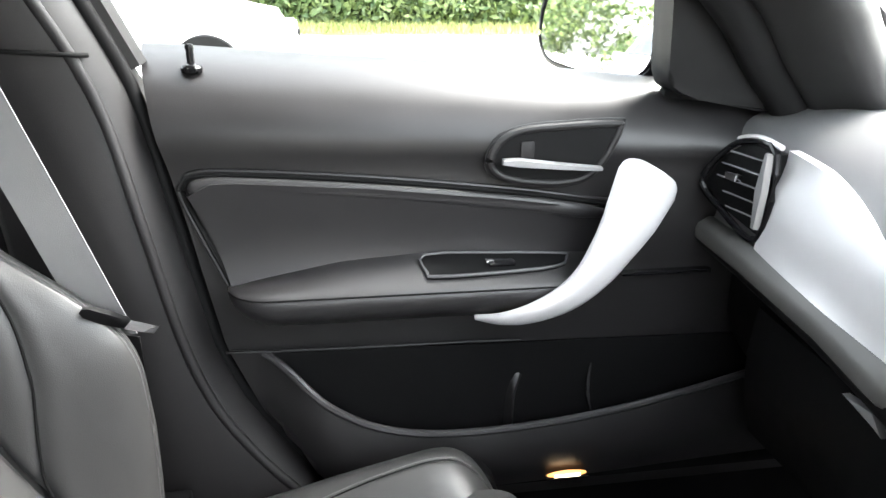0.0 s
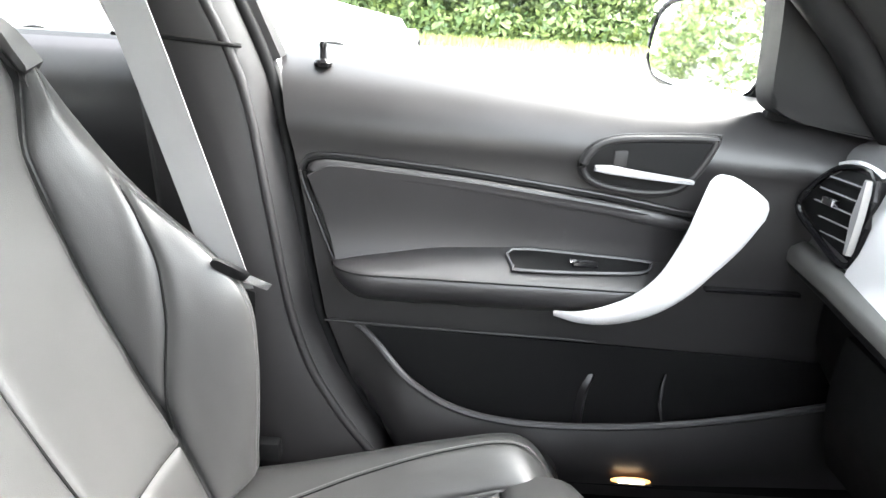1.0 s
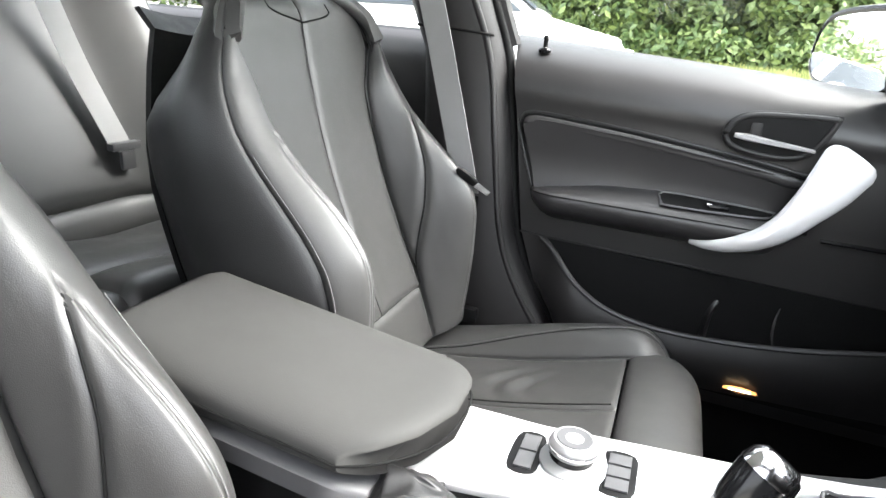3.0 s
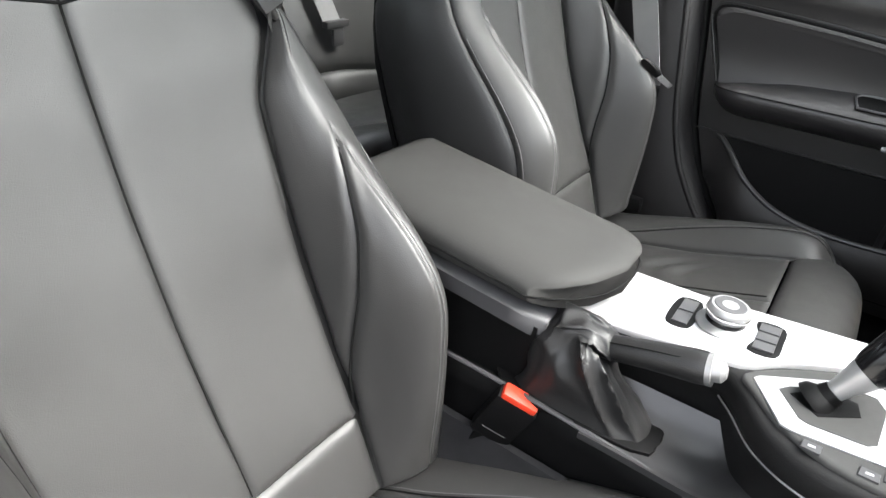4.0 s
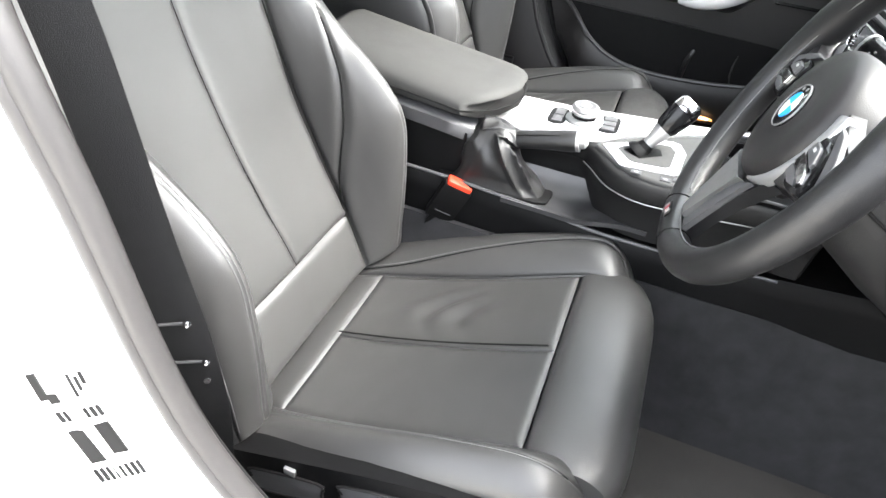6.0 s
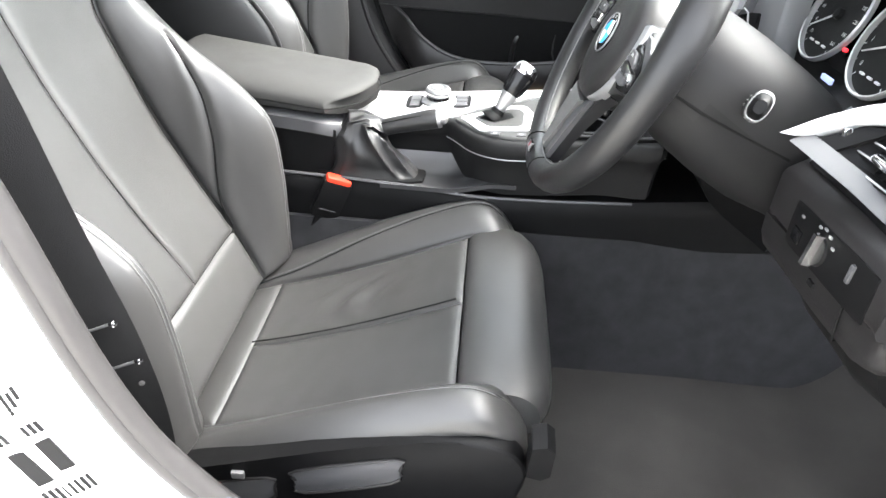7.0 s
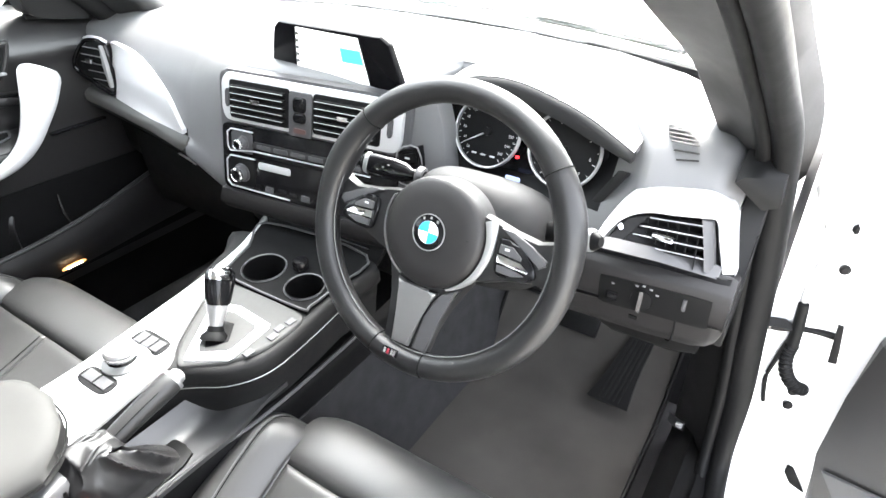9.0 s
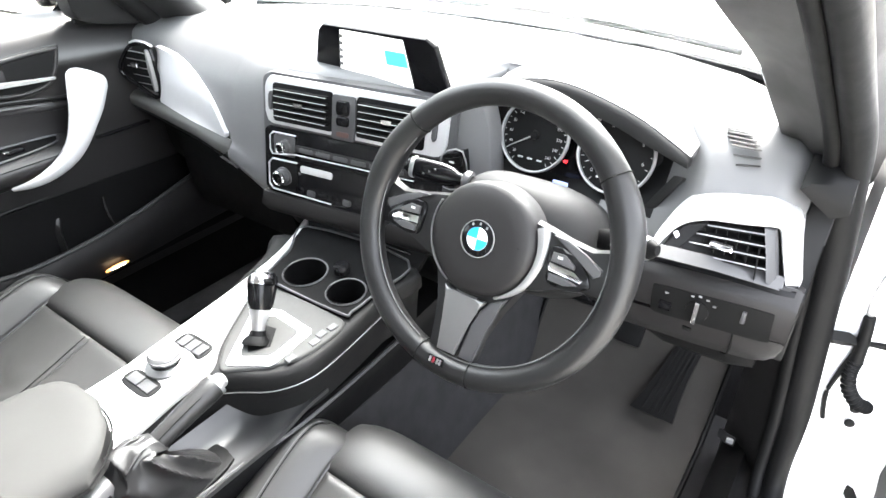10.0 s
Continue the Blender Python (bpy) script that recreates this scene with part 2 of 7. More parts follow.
def build_ground():
    bm = bmesh.new()
    xs = [-900, -300, -120, -60, -30, -16, -8, -4, -2, 0, 2, 4, 6, 9, 13, 20, 35, 70, 140, 300, 900]
    ys = [-900, -300, -90, -30, -12, -6, -3, 0, 2, 3.5, 5, 6.5, 8, 9.5, 11, 12.5, 14, 18, 25, 40, 90, 300, 900]
    V = [[bm.verts.new((x, y, ground_height(x, y) + 0.01 * noise.noise((x * .3, y * .3, 0)))) for y in ys] for x in xs]
    for i in range(len(xs) - 1):
        for j in range(len(ys) - 1):
            bm.faces.new((V[i][j], V[i + 1][j], V[i + 1][j + 1], V[i][j + 1]))
    m = material("pale_gravel_drive", (0.52, 0.50, 0.45), 0.9, var=0.25, scale=1.5, bump=1.0, bscale=60)
    return single("ground", bm, m, "pale gravel drive with a grass verge", "ground", "structure")


build_ground()
FLOOR_Z = 0.175


def car_shell():
    # floor pan
    bm = bm_box((0.05, 0, FLOOR_Z - 0.03), (3.0, 1.44, 0.06), 0.01)
    single("floor", bm, CARPET, "black carpeted car floor", "floor", "structure")
    # passenger side outer wall under the door and behind it
    bm = bm_box((0.15, 0.775, 0.18), (2.6, 0.08, 0.34), 0.02)
    single("sill_passenger", bm, DARK, "black plastic door sill trim beside the passenger floor", "door sill", "structure")
    bm = bm_box((0.25, -0.789, 0.17), (2.4, 0.062, 0.34), 0.02)
    single("sill_driver", bm, PAINT, "white painted door sill below the driver opening", "door sill", "structure")
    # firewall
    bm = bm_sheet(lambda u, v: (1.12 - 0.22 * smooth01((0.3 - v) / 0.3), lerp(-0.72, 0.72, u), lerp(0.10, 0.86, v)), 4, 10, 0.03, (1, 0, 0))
    single("wall_firewall", bm, UNDER, "carpeted firewall ahead of the footwells, darkened for shade", "firewall", "structure")
    # roof with its lining
    def roof(u, v, dz=0.0):
        x = lerp(0.14, -1.75, u)
        y = lerp(-0.60, 0.60, v)
        return (x, y, 1.33 + 0.035 * math.sin(math.pi * min(1, u * 1.2)) - 0.05 * (abs(y) / 0.6) ** 3 - 0.10 * max(0, u - 0.8) + dz)
    single("ceiling", bm_sheet(roof, 14, 10, 0.02, (0, 0, 1)), HEADLINER, "pale grey cloth headliner under the roof", "headliner", "structure")
    single("roof", bm_sheet(lambda u, v: roof(u, v, 0.025), 14, 10, 0.02, (0, 0, 1)), PAINT, "white painted car roof", "roof", "structure")
    # tailgate and rear shelf
    bm = bm_sheet(lambda u, v: (-1.95, lerp(-0.68, 0.68, u), lerp(0.2, .93, v)), 6, 8, 0.05, (-1, 0, 0))
    single("wall_tailgate", bm, DARK, "black trimmed tailgate closing the car", "tailgate", "structure")
    g = single("window_tailgate", bm_prism([(-1.97, -.62, .93), (-1.97, .62, .93), (-1.76, .54, 1.26), (-1.76, -.54, 1.26)], (-.004, 0, 0), 0), glass("tailgate_glass", (.75, .77, .76)), "tinted tailgate window", "window", "structure")
    g.visible_shadow = False


car_shell()


# passenger B-pillar trim, behind the door's rear edge
def b_pillar_edge(z):
    return interp(z, [0.30, 0.416, 0.52, 0.62, 0.788, 0.947, 1.30], [0.10, 0.005, -0.07, -0.108, -0.135, -0.165, -0.29])


def b_pillar(side, name, label):
    zs = [0.30, 0.36, 0.42, 0.48, 0.54, 0.62, 0.72, 0.83, 0.95, 1.05, 1.15, 1.30]
    rows = []
    for z in zs:
        e = b_pillar_edge(z)
        w = interp(z, [0.3, 0.55, 0.95, 1.3], [0.34, 0.20, 0.155, 0.14])
        y0 = interp(z, [0.3, 0.5, 0.95, 1.3], [0.66, 0.655, 0.665, 0.57])
        y1 = y0 + 0.10
        rows.append([(e + 0.004, side * (y0 + 0.060), z), (e - 0.010, side * (y0 + 0.012), z), (e - 0.03, side * y0, z), (e - w + 0.02, side * (y0 - 0.004), z), (e - w, side * (y0 + 0.02), z), (e - w, side * y1, z), (e + 0.006, side * y1, z)])
    return single(name, bm_loft(rows), SOFT, label, "pillar", "structure", angle=60)


LIP = material("rolled_trim_edge", (.014, .0137, .0137), .45, var=.1, scale=8, bump=.12, bscale=800, spec=.45)
b_pillar(1, "pillar_b_passenger", "black plastic B-pillar trim beside the passenger seat")


def seal_along(name, pts, r, label, mat=None, squash=1.0):
    return single(name, bm_tube(spline(pts, 5), r, 20, squash=squash), mat or RUBBER, label, "door seal", "structure")


seal_along("trim_seal_passenger", [(b_pillar_edge(z) + 0.003, interp(z, [0.3, .95, 1.3], [0.715, 0.722, 0.64]), z) for z in (1.28, 1.1, 0.95, 0.8, 0.66, 0.56, 0.48, 0.42, 0.37)], 0.0095, "black rubber door seal along the passenger B-pillar")
seal_along("trim_lip_passenger", [(b_pillar_edge(z) - .020, interp(z, [0.3, .5, .95, 1.3], [0.667, .663, 0.671, 0.578]), z) for z in (1.28, 1.1, 0.95, 0.8, 0.66, 0.56, 0.48, 0.42, 0.37, .33)], .0065, "rolled plastic edge of the passenger B-pillar trim", SOFT)
seal_along("trim_joint_passenger", [(b_pillar_edge(.985) - .15, .655, .992), (b_pillar_edge(.985) - .08, .650, .990), (b_pillar_edge(.985) - .022, .652, .987), (b_pillar_edge(.985) - .004, .672, .985)], .0024, "dark joint across the passenger B-pillar trim", SEAM)

# ---- seats ----
def pillow(P, u0, u1, v0, v1, puff=0.006, drop=0.007, soft=0.009, nu=22, nv=16, thick=0.014, extra=None):
    """An upholstered panel over the surface P(u, v) between the curves v0(u) and v1(u), with rolled edges."""
    def cosp(a):
        return 0.5 - 0.5 * math.cos(math.pi * a)

    def f(a, b):
        a, b = lerp(a, cosp(a), 0.75), lerp(b, cosp(b), 0.75)
        u = lerp(u0, u1, a)
        va, vb = v0(u), v1(u)
        v = lerp(va, vb, b)
        p = Vector(P(u, v))
        e = 0.004
        pu = Vector(P(u + e, v)) - Vector(P(u - e, v))
        pv = Vector(P(u, v + e)) - Vector(P(u, v - e))
        n = pu.cross(pv)
        n = n.normalized() if n.length > 1e-12 else Vector((0, 0, 1))
        mu, mv = pu.length / (2 * e), pv.length / (2 * e)
        d = min((u - u0) * mu, (u1 - u) * mu, (v - va) * mv, (vb - v) * mv)
        off = puff * 16 * a * (1 - a) * b * (1 - b) / 4 - drop * math.exp(-d / soft)
        if extra:
            off += extra(u, v)
        return p + n * off * FLIP[0]
    return bm_sheet(f, nu, nv, thick * FLIP[0])


FLIP = [1.0]


def section(pts, v):
    """A point on a smooth curve through control points, at the parameter v."""
    k = max(0, min(len(pts) - 2, int(math.floor(v))))
    t = v - k
    p1, p2 = Vector(pts[k]), Vector(pts[k + 1])
    p0 = Vector(pts[k - 1]) if k > 0 else Vector((-pts[1][0], pts[1][1]))
    p3 = Vector(pts[k + 2]) if k + 2 < len(pts) else p2 * 2 - p1
    return 0.5 * ((2 * p1) + (p2 - p0) * t + (2 * p0 - 5 * p1 + 4 * p2 - p3) * t * t + (3 * p1 - p0 - 3 * p2 + p3) * t ** 3)


RECLINE = [24.0]
BACK_Z = [.30, .35, .45, .54, .63, .75, .85, .95, 1.02, 1.10]
BACK_X = [-.125, -.146, -.186, -.234, -.280, -.326, -.354, -.376, -.392, -.412]


LIFT = [0.0]


def back_line(t):
    """Centre line of the backrest: place (x, z) and forward way, t from 0 at the bottom to 1 at the top."""
    z = lerp(.35, 1.01, min(t, .84)) + .050 * math.sin(math.pi / 2 * max(0, t - .84) / .16)
    x = (interp(z - .03, BACK_Z, BACK_X) + interp(z, BACK_Z, BACK_X) + interp(z + .03, BACK_Z, BACK_X)) / 3
    x += (z - .35) * math.tan(radians(24.0 - RECLINE[0])) - .095 * max(0, (t - .84) / .16) ** 2.0
    r = radians(RECLINE[0])
    return Vector((x, z + LIFT[0])), Vector((math.cos(r), math.sin(r)))


def back_surface(side, yc):
    def P(t, v):
        c, n = back_line(t)
        hb = soft_interp(t, [0, .13, .22, .32, .38, .45, .52, .62, .72, .85, 1], [.036, .076, .108, .140, .136, .116, .086, .052, .032, .016, .003], .035)
        k = soft_interp(t, [0, .3, .62, .72, .80, .86, .92, 1], [.98, 1.0, .98, .92, .82, .72, .58, .42], .03)
        ws = soft_interp(t, [0, .14, .3, .6, .70, 1], [.150, .150, .154, .162, .162, .162], .04)
        ws = min(lerp(ws, .250 * k, smooth01((t - .66) / .22)), .230 * k)
        tuck = smooth01((t - .68) / .20)
        w3 = max(.208 * k, lerp(ws, .252 * k, .3))
        pts = [(0, 0), (ws, 0.003), (lerp(ws, w3, .48), .56 * hb), (w3, hb), (.252 * k, .72 * hb - .004), (lerp(.270, .247, tuck) * k, -.035), (lerp(.245, .16, tuck) * k, lerp(-.125, -.085, tuck))]
        w, h = section(pts, abs(v))
        if 1 < abs(v) < 3:
            f = (abs(v) - 1) / 2
            w, h = lerp(ws, w3, f), lerp(.003, hb, math.sin(math.pi / 2 * f) ** .9)
        w = math.copysign(w, v)
        return (c.x + n.x * h, yc + side * w, c.y + n.y * h)
    return P


def cush_line(s):
    """Centre line of the cushion, s from 0 at the back to 1 at the thigh support."""
    x = lerp(-0.185, 0.208, s)
    z = lerp(0.318 + .85 * LIFT[0], 0.462, s) - 0.012 * math.sin(math.pi * min(1, s))
    return Vector((x, z)), Vector((-0.34, 0.94))


def cush_surface(side, yc):
    def P(s, v):
        c, n = cush_line(s)
        b = soft_interp(s, [0, .15, .45, .75, 1, 1.12, 1.26], [.35, .6, .95, 1.05, .85, .60, .30], .08)
        ws = interp(s, [0, .15, 1, 1.3], [.150, .160, .168, .168])
        front = 0.105 * max(0, (s - 1.02) / .24) ** 2.6
        pts = [(0, 0), (ws, .003), (lerp(ws, .225, .55), .032 * b), (.232, .045 * b), (.265, .015 * b), (.270, -.045), (.262, -.125)]
        w, h = section(pts, abs(v))
        if 1 < abs(v) < 3:
            f = (abs(v) - 1) / 2
            w, h = lerp(ws, .232, f), lerp(.003, .045 * b, math.sin(math.pi / 2 * f) ** .95)
        w = math.copysign(w, v)
        if yc < 0 and side < 0:
            w *= lerp(1, .91, smooth01((abs(v) - 1) / 2))
        w -= .035 * max(0, (s - 1.02) / .24) ** 3
        return (c.x + n.x * h * .6, yc + side * w, c.y + n.y * h - front)
    return P


def along(P, us, vf, lift):
    pts = []
    for u in us:
        p = Vector(P(u, vf(u)))
        e = .004
        n = (Vector(P(u + e, vf(u))) - Vector(P(u - e, vf(u)))).cross(Vector(P(u, vf(u) + e)) - Vector(P(u, vf(u) - e))).normalized() * FLIP[0]
        pts.append(p + n * lift)
    return pts


def stitch(P, us, vf, lift=0.0006, r=0.0006):
    return bm_tube(along(P, us, vf, lift), r, 5)


def groove(curve, u0, u1, mu, mv, depth=.0035, width=.0042, swell=.0012):
    """Relief of a sewn seam along v = curve(u)."""
    def g(u, v):
        if u < u0 - .01 or u > u1 + .01:
            return 0.0
        sl = (curve(u + .01) - curve(u - .01)) / .02
        d = abs(v - curve(u)) * mv / math.sqrt(1 + (sl * mv / mu) ** 2)
        return -depth * math.exp(-(d / width) ** 2) + swell * math.exp(-((d - .011) / .008) ** 2)
    return g


def front_seat(yc, label, recline, lift):
    RECLINE[0] = recline
    LIFT[0] = lift
    seat = thing("sports_seat", (0.0, yc, FLOOR_Z), label, "car seat", "front seats")
    wr = lambda u, v: 0.0022 * noise.noise((u * 5, v * 1.3, yc)) + 0.0007 * noise.noise((u * 16, v * 4, 3))
    wb = lambda u, v: 0.0008 * noise.noise((u * 5, v * 1.1, yc)) + 0.0003 * noise.noise((u * 16, v * 4, 3))
    crease = lambda u, v: wr(u, v) + 0.0060 * math.exp(-((u - .56) / .13) ** 2 - ((v - .42) / .26) ** 2) * math.sin(u * 40 + 5 * math.sin(v * 5))
    for side in (1, -1):
        FLIP[0] = -1.0 if side > 0 else 1.0
        B = back_surface(side, yc)
        C = cush_surface(side, yc)
        zero = lambda u: 0.0
        one = lambda u: 1.0
        part("back_panel", pillow(B, 0.150, 1.0, zero, one, .003, .006, .0035, extra=wr, nu=40, nv=26), LEATHER, seat)
        if side > 0:
            part("back_lower_band", pillow(B, 0.0, 0.148, lambda u: -1.0, one, .006, .006, .005, nu=16, nv=40), LEATHER, seat)
        lens = lambda t: soft_interp(t, [.16, .22, .30, .40, .50, .56, .60], [.98, 1.05, 1.30, 1.66, 2.12, 2.55, 3.0], .012)
        g1 = groove(lens, .17, .595, .66, .060)
        g2 = groove(lambda t: 3.08, .0, .57, .66, .055, .0018, .004)
        part("back_bolster", pillow(B, 0.0, 1.0, one, lambda t: 4.0, .004, .006, .004, extra=lambda u, v: wb(u, v) + g1(u, v) + g2(u, v), nu=130, nv=56), LEATHER, seat)
        part("back_side", pillow(B, 0.0, 1.0, lambda t: 4.0, lambda t: 6.0, .004, .005, .005, nu=36), GAITER, seat, "dark vinyl side of the backrest")
        # dark sheet below the panels, standing in for shade in the gaps
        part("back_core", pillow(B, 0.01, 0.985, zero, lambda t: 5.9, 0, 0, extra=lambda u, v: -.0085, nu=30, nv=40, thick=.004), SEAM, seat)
        if side > 0:
            part("neck_seam", bm_tube([along(B, [.895 - .06 * (1 - abs(v / .5)) ** .35], lambda t: v, -.0006)[0] for v in [-.5 + .05 * i for i in range(21)]], .0015, 6), SEAM, seat)
            part("seam", bm_tube(along(B, [.155 + .03 * i for i in range(28)], zero, -.0046), .0015, 6), SEAM, seat)
            part("seam", bm_tube(along(C, [.175 + .03 * i for i in range(28)], zero, -.0052), .0013, 6), SEAM, seat)
        part("seam", bm_tube(along(B, [.18 + .0205 * i for i in range(21)], lens, -.0018), .0016, 6), SEAM, seat)
        ts = [0.03 + i * 0.018 for i in range(31)]
        part("stitching", join(stitch(B, ts, lambda t: 3.01), stitch(B, ts, lambda t: 3.15), stitch(B, ts, lambda t: 3.90)), STITCH, seat, "grey double stitching")
        FLIP[0] = -FLIP[0]
        # the same dark gap-shade sheets below cushion and bolster
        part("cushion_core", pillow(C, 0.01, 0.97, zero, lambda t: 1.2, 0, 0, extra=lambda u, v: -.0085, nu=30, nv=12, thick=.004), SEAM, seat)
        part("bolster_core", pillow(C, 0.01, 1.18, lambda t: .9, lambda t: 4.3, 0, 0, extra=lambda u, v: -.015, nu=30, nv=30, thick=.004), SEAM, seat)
        part("cushion_panel", pillow(C, 0.17, 1.0, zero, one, .005, .006, .004, extra=crease if side > 0 else wr, nu=44, nv=24), LEATHER, seat)
        if side > 0:
            part("cushion_back_band", pillow(C, 0.0, 0.167, lambda u: -1.0, one, .007, .006, .005, nu=14, nv=40), LEATHER, seat)
        cut = lambda q: soft_interp(q, [0, .2, .55, .85, 1.1, 1.26], [1.12, 1.35, 2.1, 2.5, 2.7, 2.8], .06)
        g3 = groove(cut, .03, 1.2, .42, .045, .0018, .003, 0.0)
        part("cushion_bolster", pillow(C, 0.0, 1.26, one, lambda q: 4.45, .002, .006, .004, extra=lambda u, v: wb(u, v) + g3(u, v), nu=90, nv=60), LEATHER, seat)
        part("seam", bm_tube(along(C, [.05 + .03 * i for i in range(38)], cut, -.0008), .0011, 6), SEAM, seat)
        ss = [0.06 + i * .03 for i in range(37)]
        part("cushion_stitching", stitch(C, ss, lambda q: cut(q) + .10), STITCH, seat)
    # thigh support: a padded roll between the bolsters
    c, n = cush_line(1.0)
    rows = []
    N = 18
    prof = spline([(0.006, -.055), (0.0, -.012), (.012, .006), (.05, .010), (.09, .002), (.118, -.022), (.125, -.06), (.10, -.085), (.05, -.085)], 4, True)
    for i in range(N + 1):
        f = -1 + 2 * i / N
        k = 1 - 0.16 * abs(f) ** 7
        ww = .186 * f
        rows.append([(c.x + .004 + q.x * k + .0 , yc + ww, c.y + .002 + q.x * .12 + (q.y + .03) * k - .03) for q in prof])
    part("thigh_support", bm_loft(rows), LEATHER, seat)
    # base, rails and side trim
    part("seat_base", bm_box((-.01, yc, .235), (.40, .40, .14), .02), DARK, seat, "black plastic seat base")
    for side in (1, -1):
        part("seat_rail", bm_box((.02, yc + side * .17, FLOOR_Z + .025), (.50, .045, .05), .006), DARK, seat, "black steel seat rail")
        yo = yc + side * (.254 if yc < 0 and side < 0 else .272)
        edge = spline([(-.25, .322), (-.15, .352), (-.05, .386), (.10, .436), (.22, .462), (.285, .446), (.30, .39), (.25, .30), (.10, .245), (-.20, .235), (-.25, .25)], 3, True)
        part("side_trim", bm_prism([(p.x, yo, p.y) for p in edge], (0, side * -.03, 0), .008, 3), DARK, seat, "black plastic seat side trim")
        for x0, x1, za, zb in ((-.100, -.008, .338, .366), (.030, .148, .386, .424)):
            q = spline([(x0, yo, za), (x1, yo, zb), (x1 + .006, yo, zb - .018), (x1 - .004, yo, zb - .044), (x0 + .004, yo, za - .042), (x0 - .004, yo, za - .018)], 3, True)
            pl = part("switch_recess", bm_prism([p + Vector((0, side * .002, 0)) for p in q], (0, side * -.004, 0), .001), GREYPL, seat, "grey seat adjuster plate")
            part("recess_edge", bm_tube([p + Vector((0, side * .002, 0)) for p in q], .0022, 6, True), SOFT, pl)
        part("trim_button", bm_box((-.045, yo + side * .002, .368), (.016, .006, .012), .002), SATIN, seat)
        part("trim_clip", bm_tube(spline([(-.135, yo + side * .003, .338), (-.125, yo + side * .006, .322), (-.118, yo + side * .006, .300)], 4), .003, 8), SATIN, seat)
    part("front_handle", bm_loft([[(x, yc - .232, z0), (x, yc - .262, z0 + .004), (x, yc - .266, z1 - .006), (x, yc - .236, z1)] for x, z0, z1 in ((.300, .420, .484), (.316, .416, .488), (.326, .424, .480))]), DARK, seat, "black plastic adjuster handle")
    # back shell
    def shell(u, v):
        c, n = back_line(lerp(0.02, .96, u))
        k = interp(u, [0, .3, .62, .85, 1], [1.0, 1.04, 1.0, .80, .6])
        w = lerp(-.235, .235, v) * k
        h = -.125 - .03 * (1 - (2 * v - 1) ** 2)
        return (c.x + n.x * h, yc + w, c.y + n.y * h)
    part("back_shell", bm_sheet(shell, 12, 10, .01, (-.9, 0, -.3)), DARK, seat, "black plastic seat back shell")
    # head restraint
    c, n = back_line(1.0)
    c = c + Vector((0.085, -0.005))
    up = Vector((-math.sin(radians(RECLINE[0])), math.cos(radians(RECLINE[0]))))
    rows = []
    o = c + n * -.02
    for i in range(15):
        f = -1 + 2 * i / 14
        k = (1 - abs(f) ** 4) ** .35 if abs(f) < 1 else 0.12
        k = max(k, .25)
        loop = spline([(.0, .045), (.055, .05), (.075, .10), (.06, .17), (.02, .205), (-.03, .18), (-.035, .09)], 3, True)
        mid = Vector((.02, .12))
        rows.append([(o.x + n.x * (mid.x + (q.x - mid.x) * k) + up.x * (mid.y + (q.y - mid.y) * k), yc + .125 * f, o.y + n.y * (mid.x + (q.x - mid.x) * k) + up.y * (mid.y + (q.y - mid.y) * k)) for q in loop])
    part("head_restraint", bm_loft(rows), LEATHER, seat)
    for w in (-.055, .055):
        a = o + up * -.03
        b = o + up * .10
        part("restraint_post", bm_tube([(a.x, yc + w, a.y), (b.x, yc + w, b.y)], .006, 10), CHROME, seat)
    return seat


front_seat(-0.375, "black leather sports seat with bolsters, creased cushion, driver side", 24.0, 0.0)
passenger_seat = front_seat(0.365, "black leather sports seat with deep bolsters, passenger side", 22.0, 0.066)
passenger_seat.location += Vector((-0.045, 0, 0.012))


def rear_bench():
    bench = thing("rear_bench", (-0.80, 0, FLOOR_Z), "black leather rear bench seat with three places", "bench seat")

    def base(u, v):
        x = lerp(-.90, -0.555, u)
        y = lerp(-.66, .66, v)
        return (x, y, .540 + .016 * u - .05 * max(0, (u - .86) / .14) ** 2 + .012 * math.cos(v * math.pi * 6) + .004 * noise.noise((x * 14, y * 9, 2)))

    def back(u, v):
        y = lerp(-.66, .66, v)
        return (-.865 + .12 * smooth01((abs(y) - .47) / .2) - .25 * u, y, .525 + .50 * u)
    cuts = [0, .37, .63, 1]
    for i in range(3):
        a, b = cuts[i], cuts[i + 1]
        FLIP[0] = 1.0
        part("rear_cushion", pillow(base, .0, .60, lambda u: a, lambda u: b, .012, .012, .010), LEATHER, bench)
        part("rear_cushion_front", pillow(base, .60, 1.0, lambda u: a, lambda u: b, .012, .012, .010), LEATHER, bench)
        FLIP[0] = -1.0
        part("rear_backrest", pillow(back, .0, .14, lambda u: a, lambda u: b, .008, .010, .008), LEATHER, bench)
        part("rear_backrest", pillow(back, .14, 1.0, lambda u: a, lambda u: b, .020, .012, .010), LEATHER, bench)
    part("bench_base", bm_box((-.74, 0, .33), (.34, 1.3, .38), .02), DARK, bench)
    return bench


rear_bench()

# ---- passenger door ----
DY = 0.70


def door_y(z):
    return interp(z, [.30, .60, .80, .866, .874, .884, .90, .92, .94, .955, .965, .975, .985], [.702, .702, .702, .702, .697, .694, .695, .703, .715, .728, .742, .760, .780])


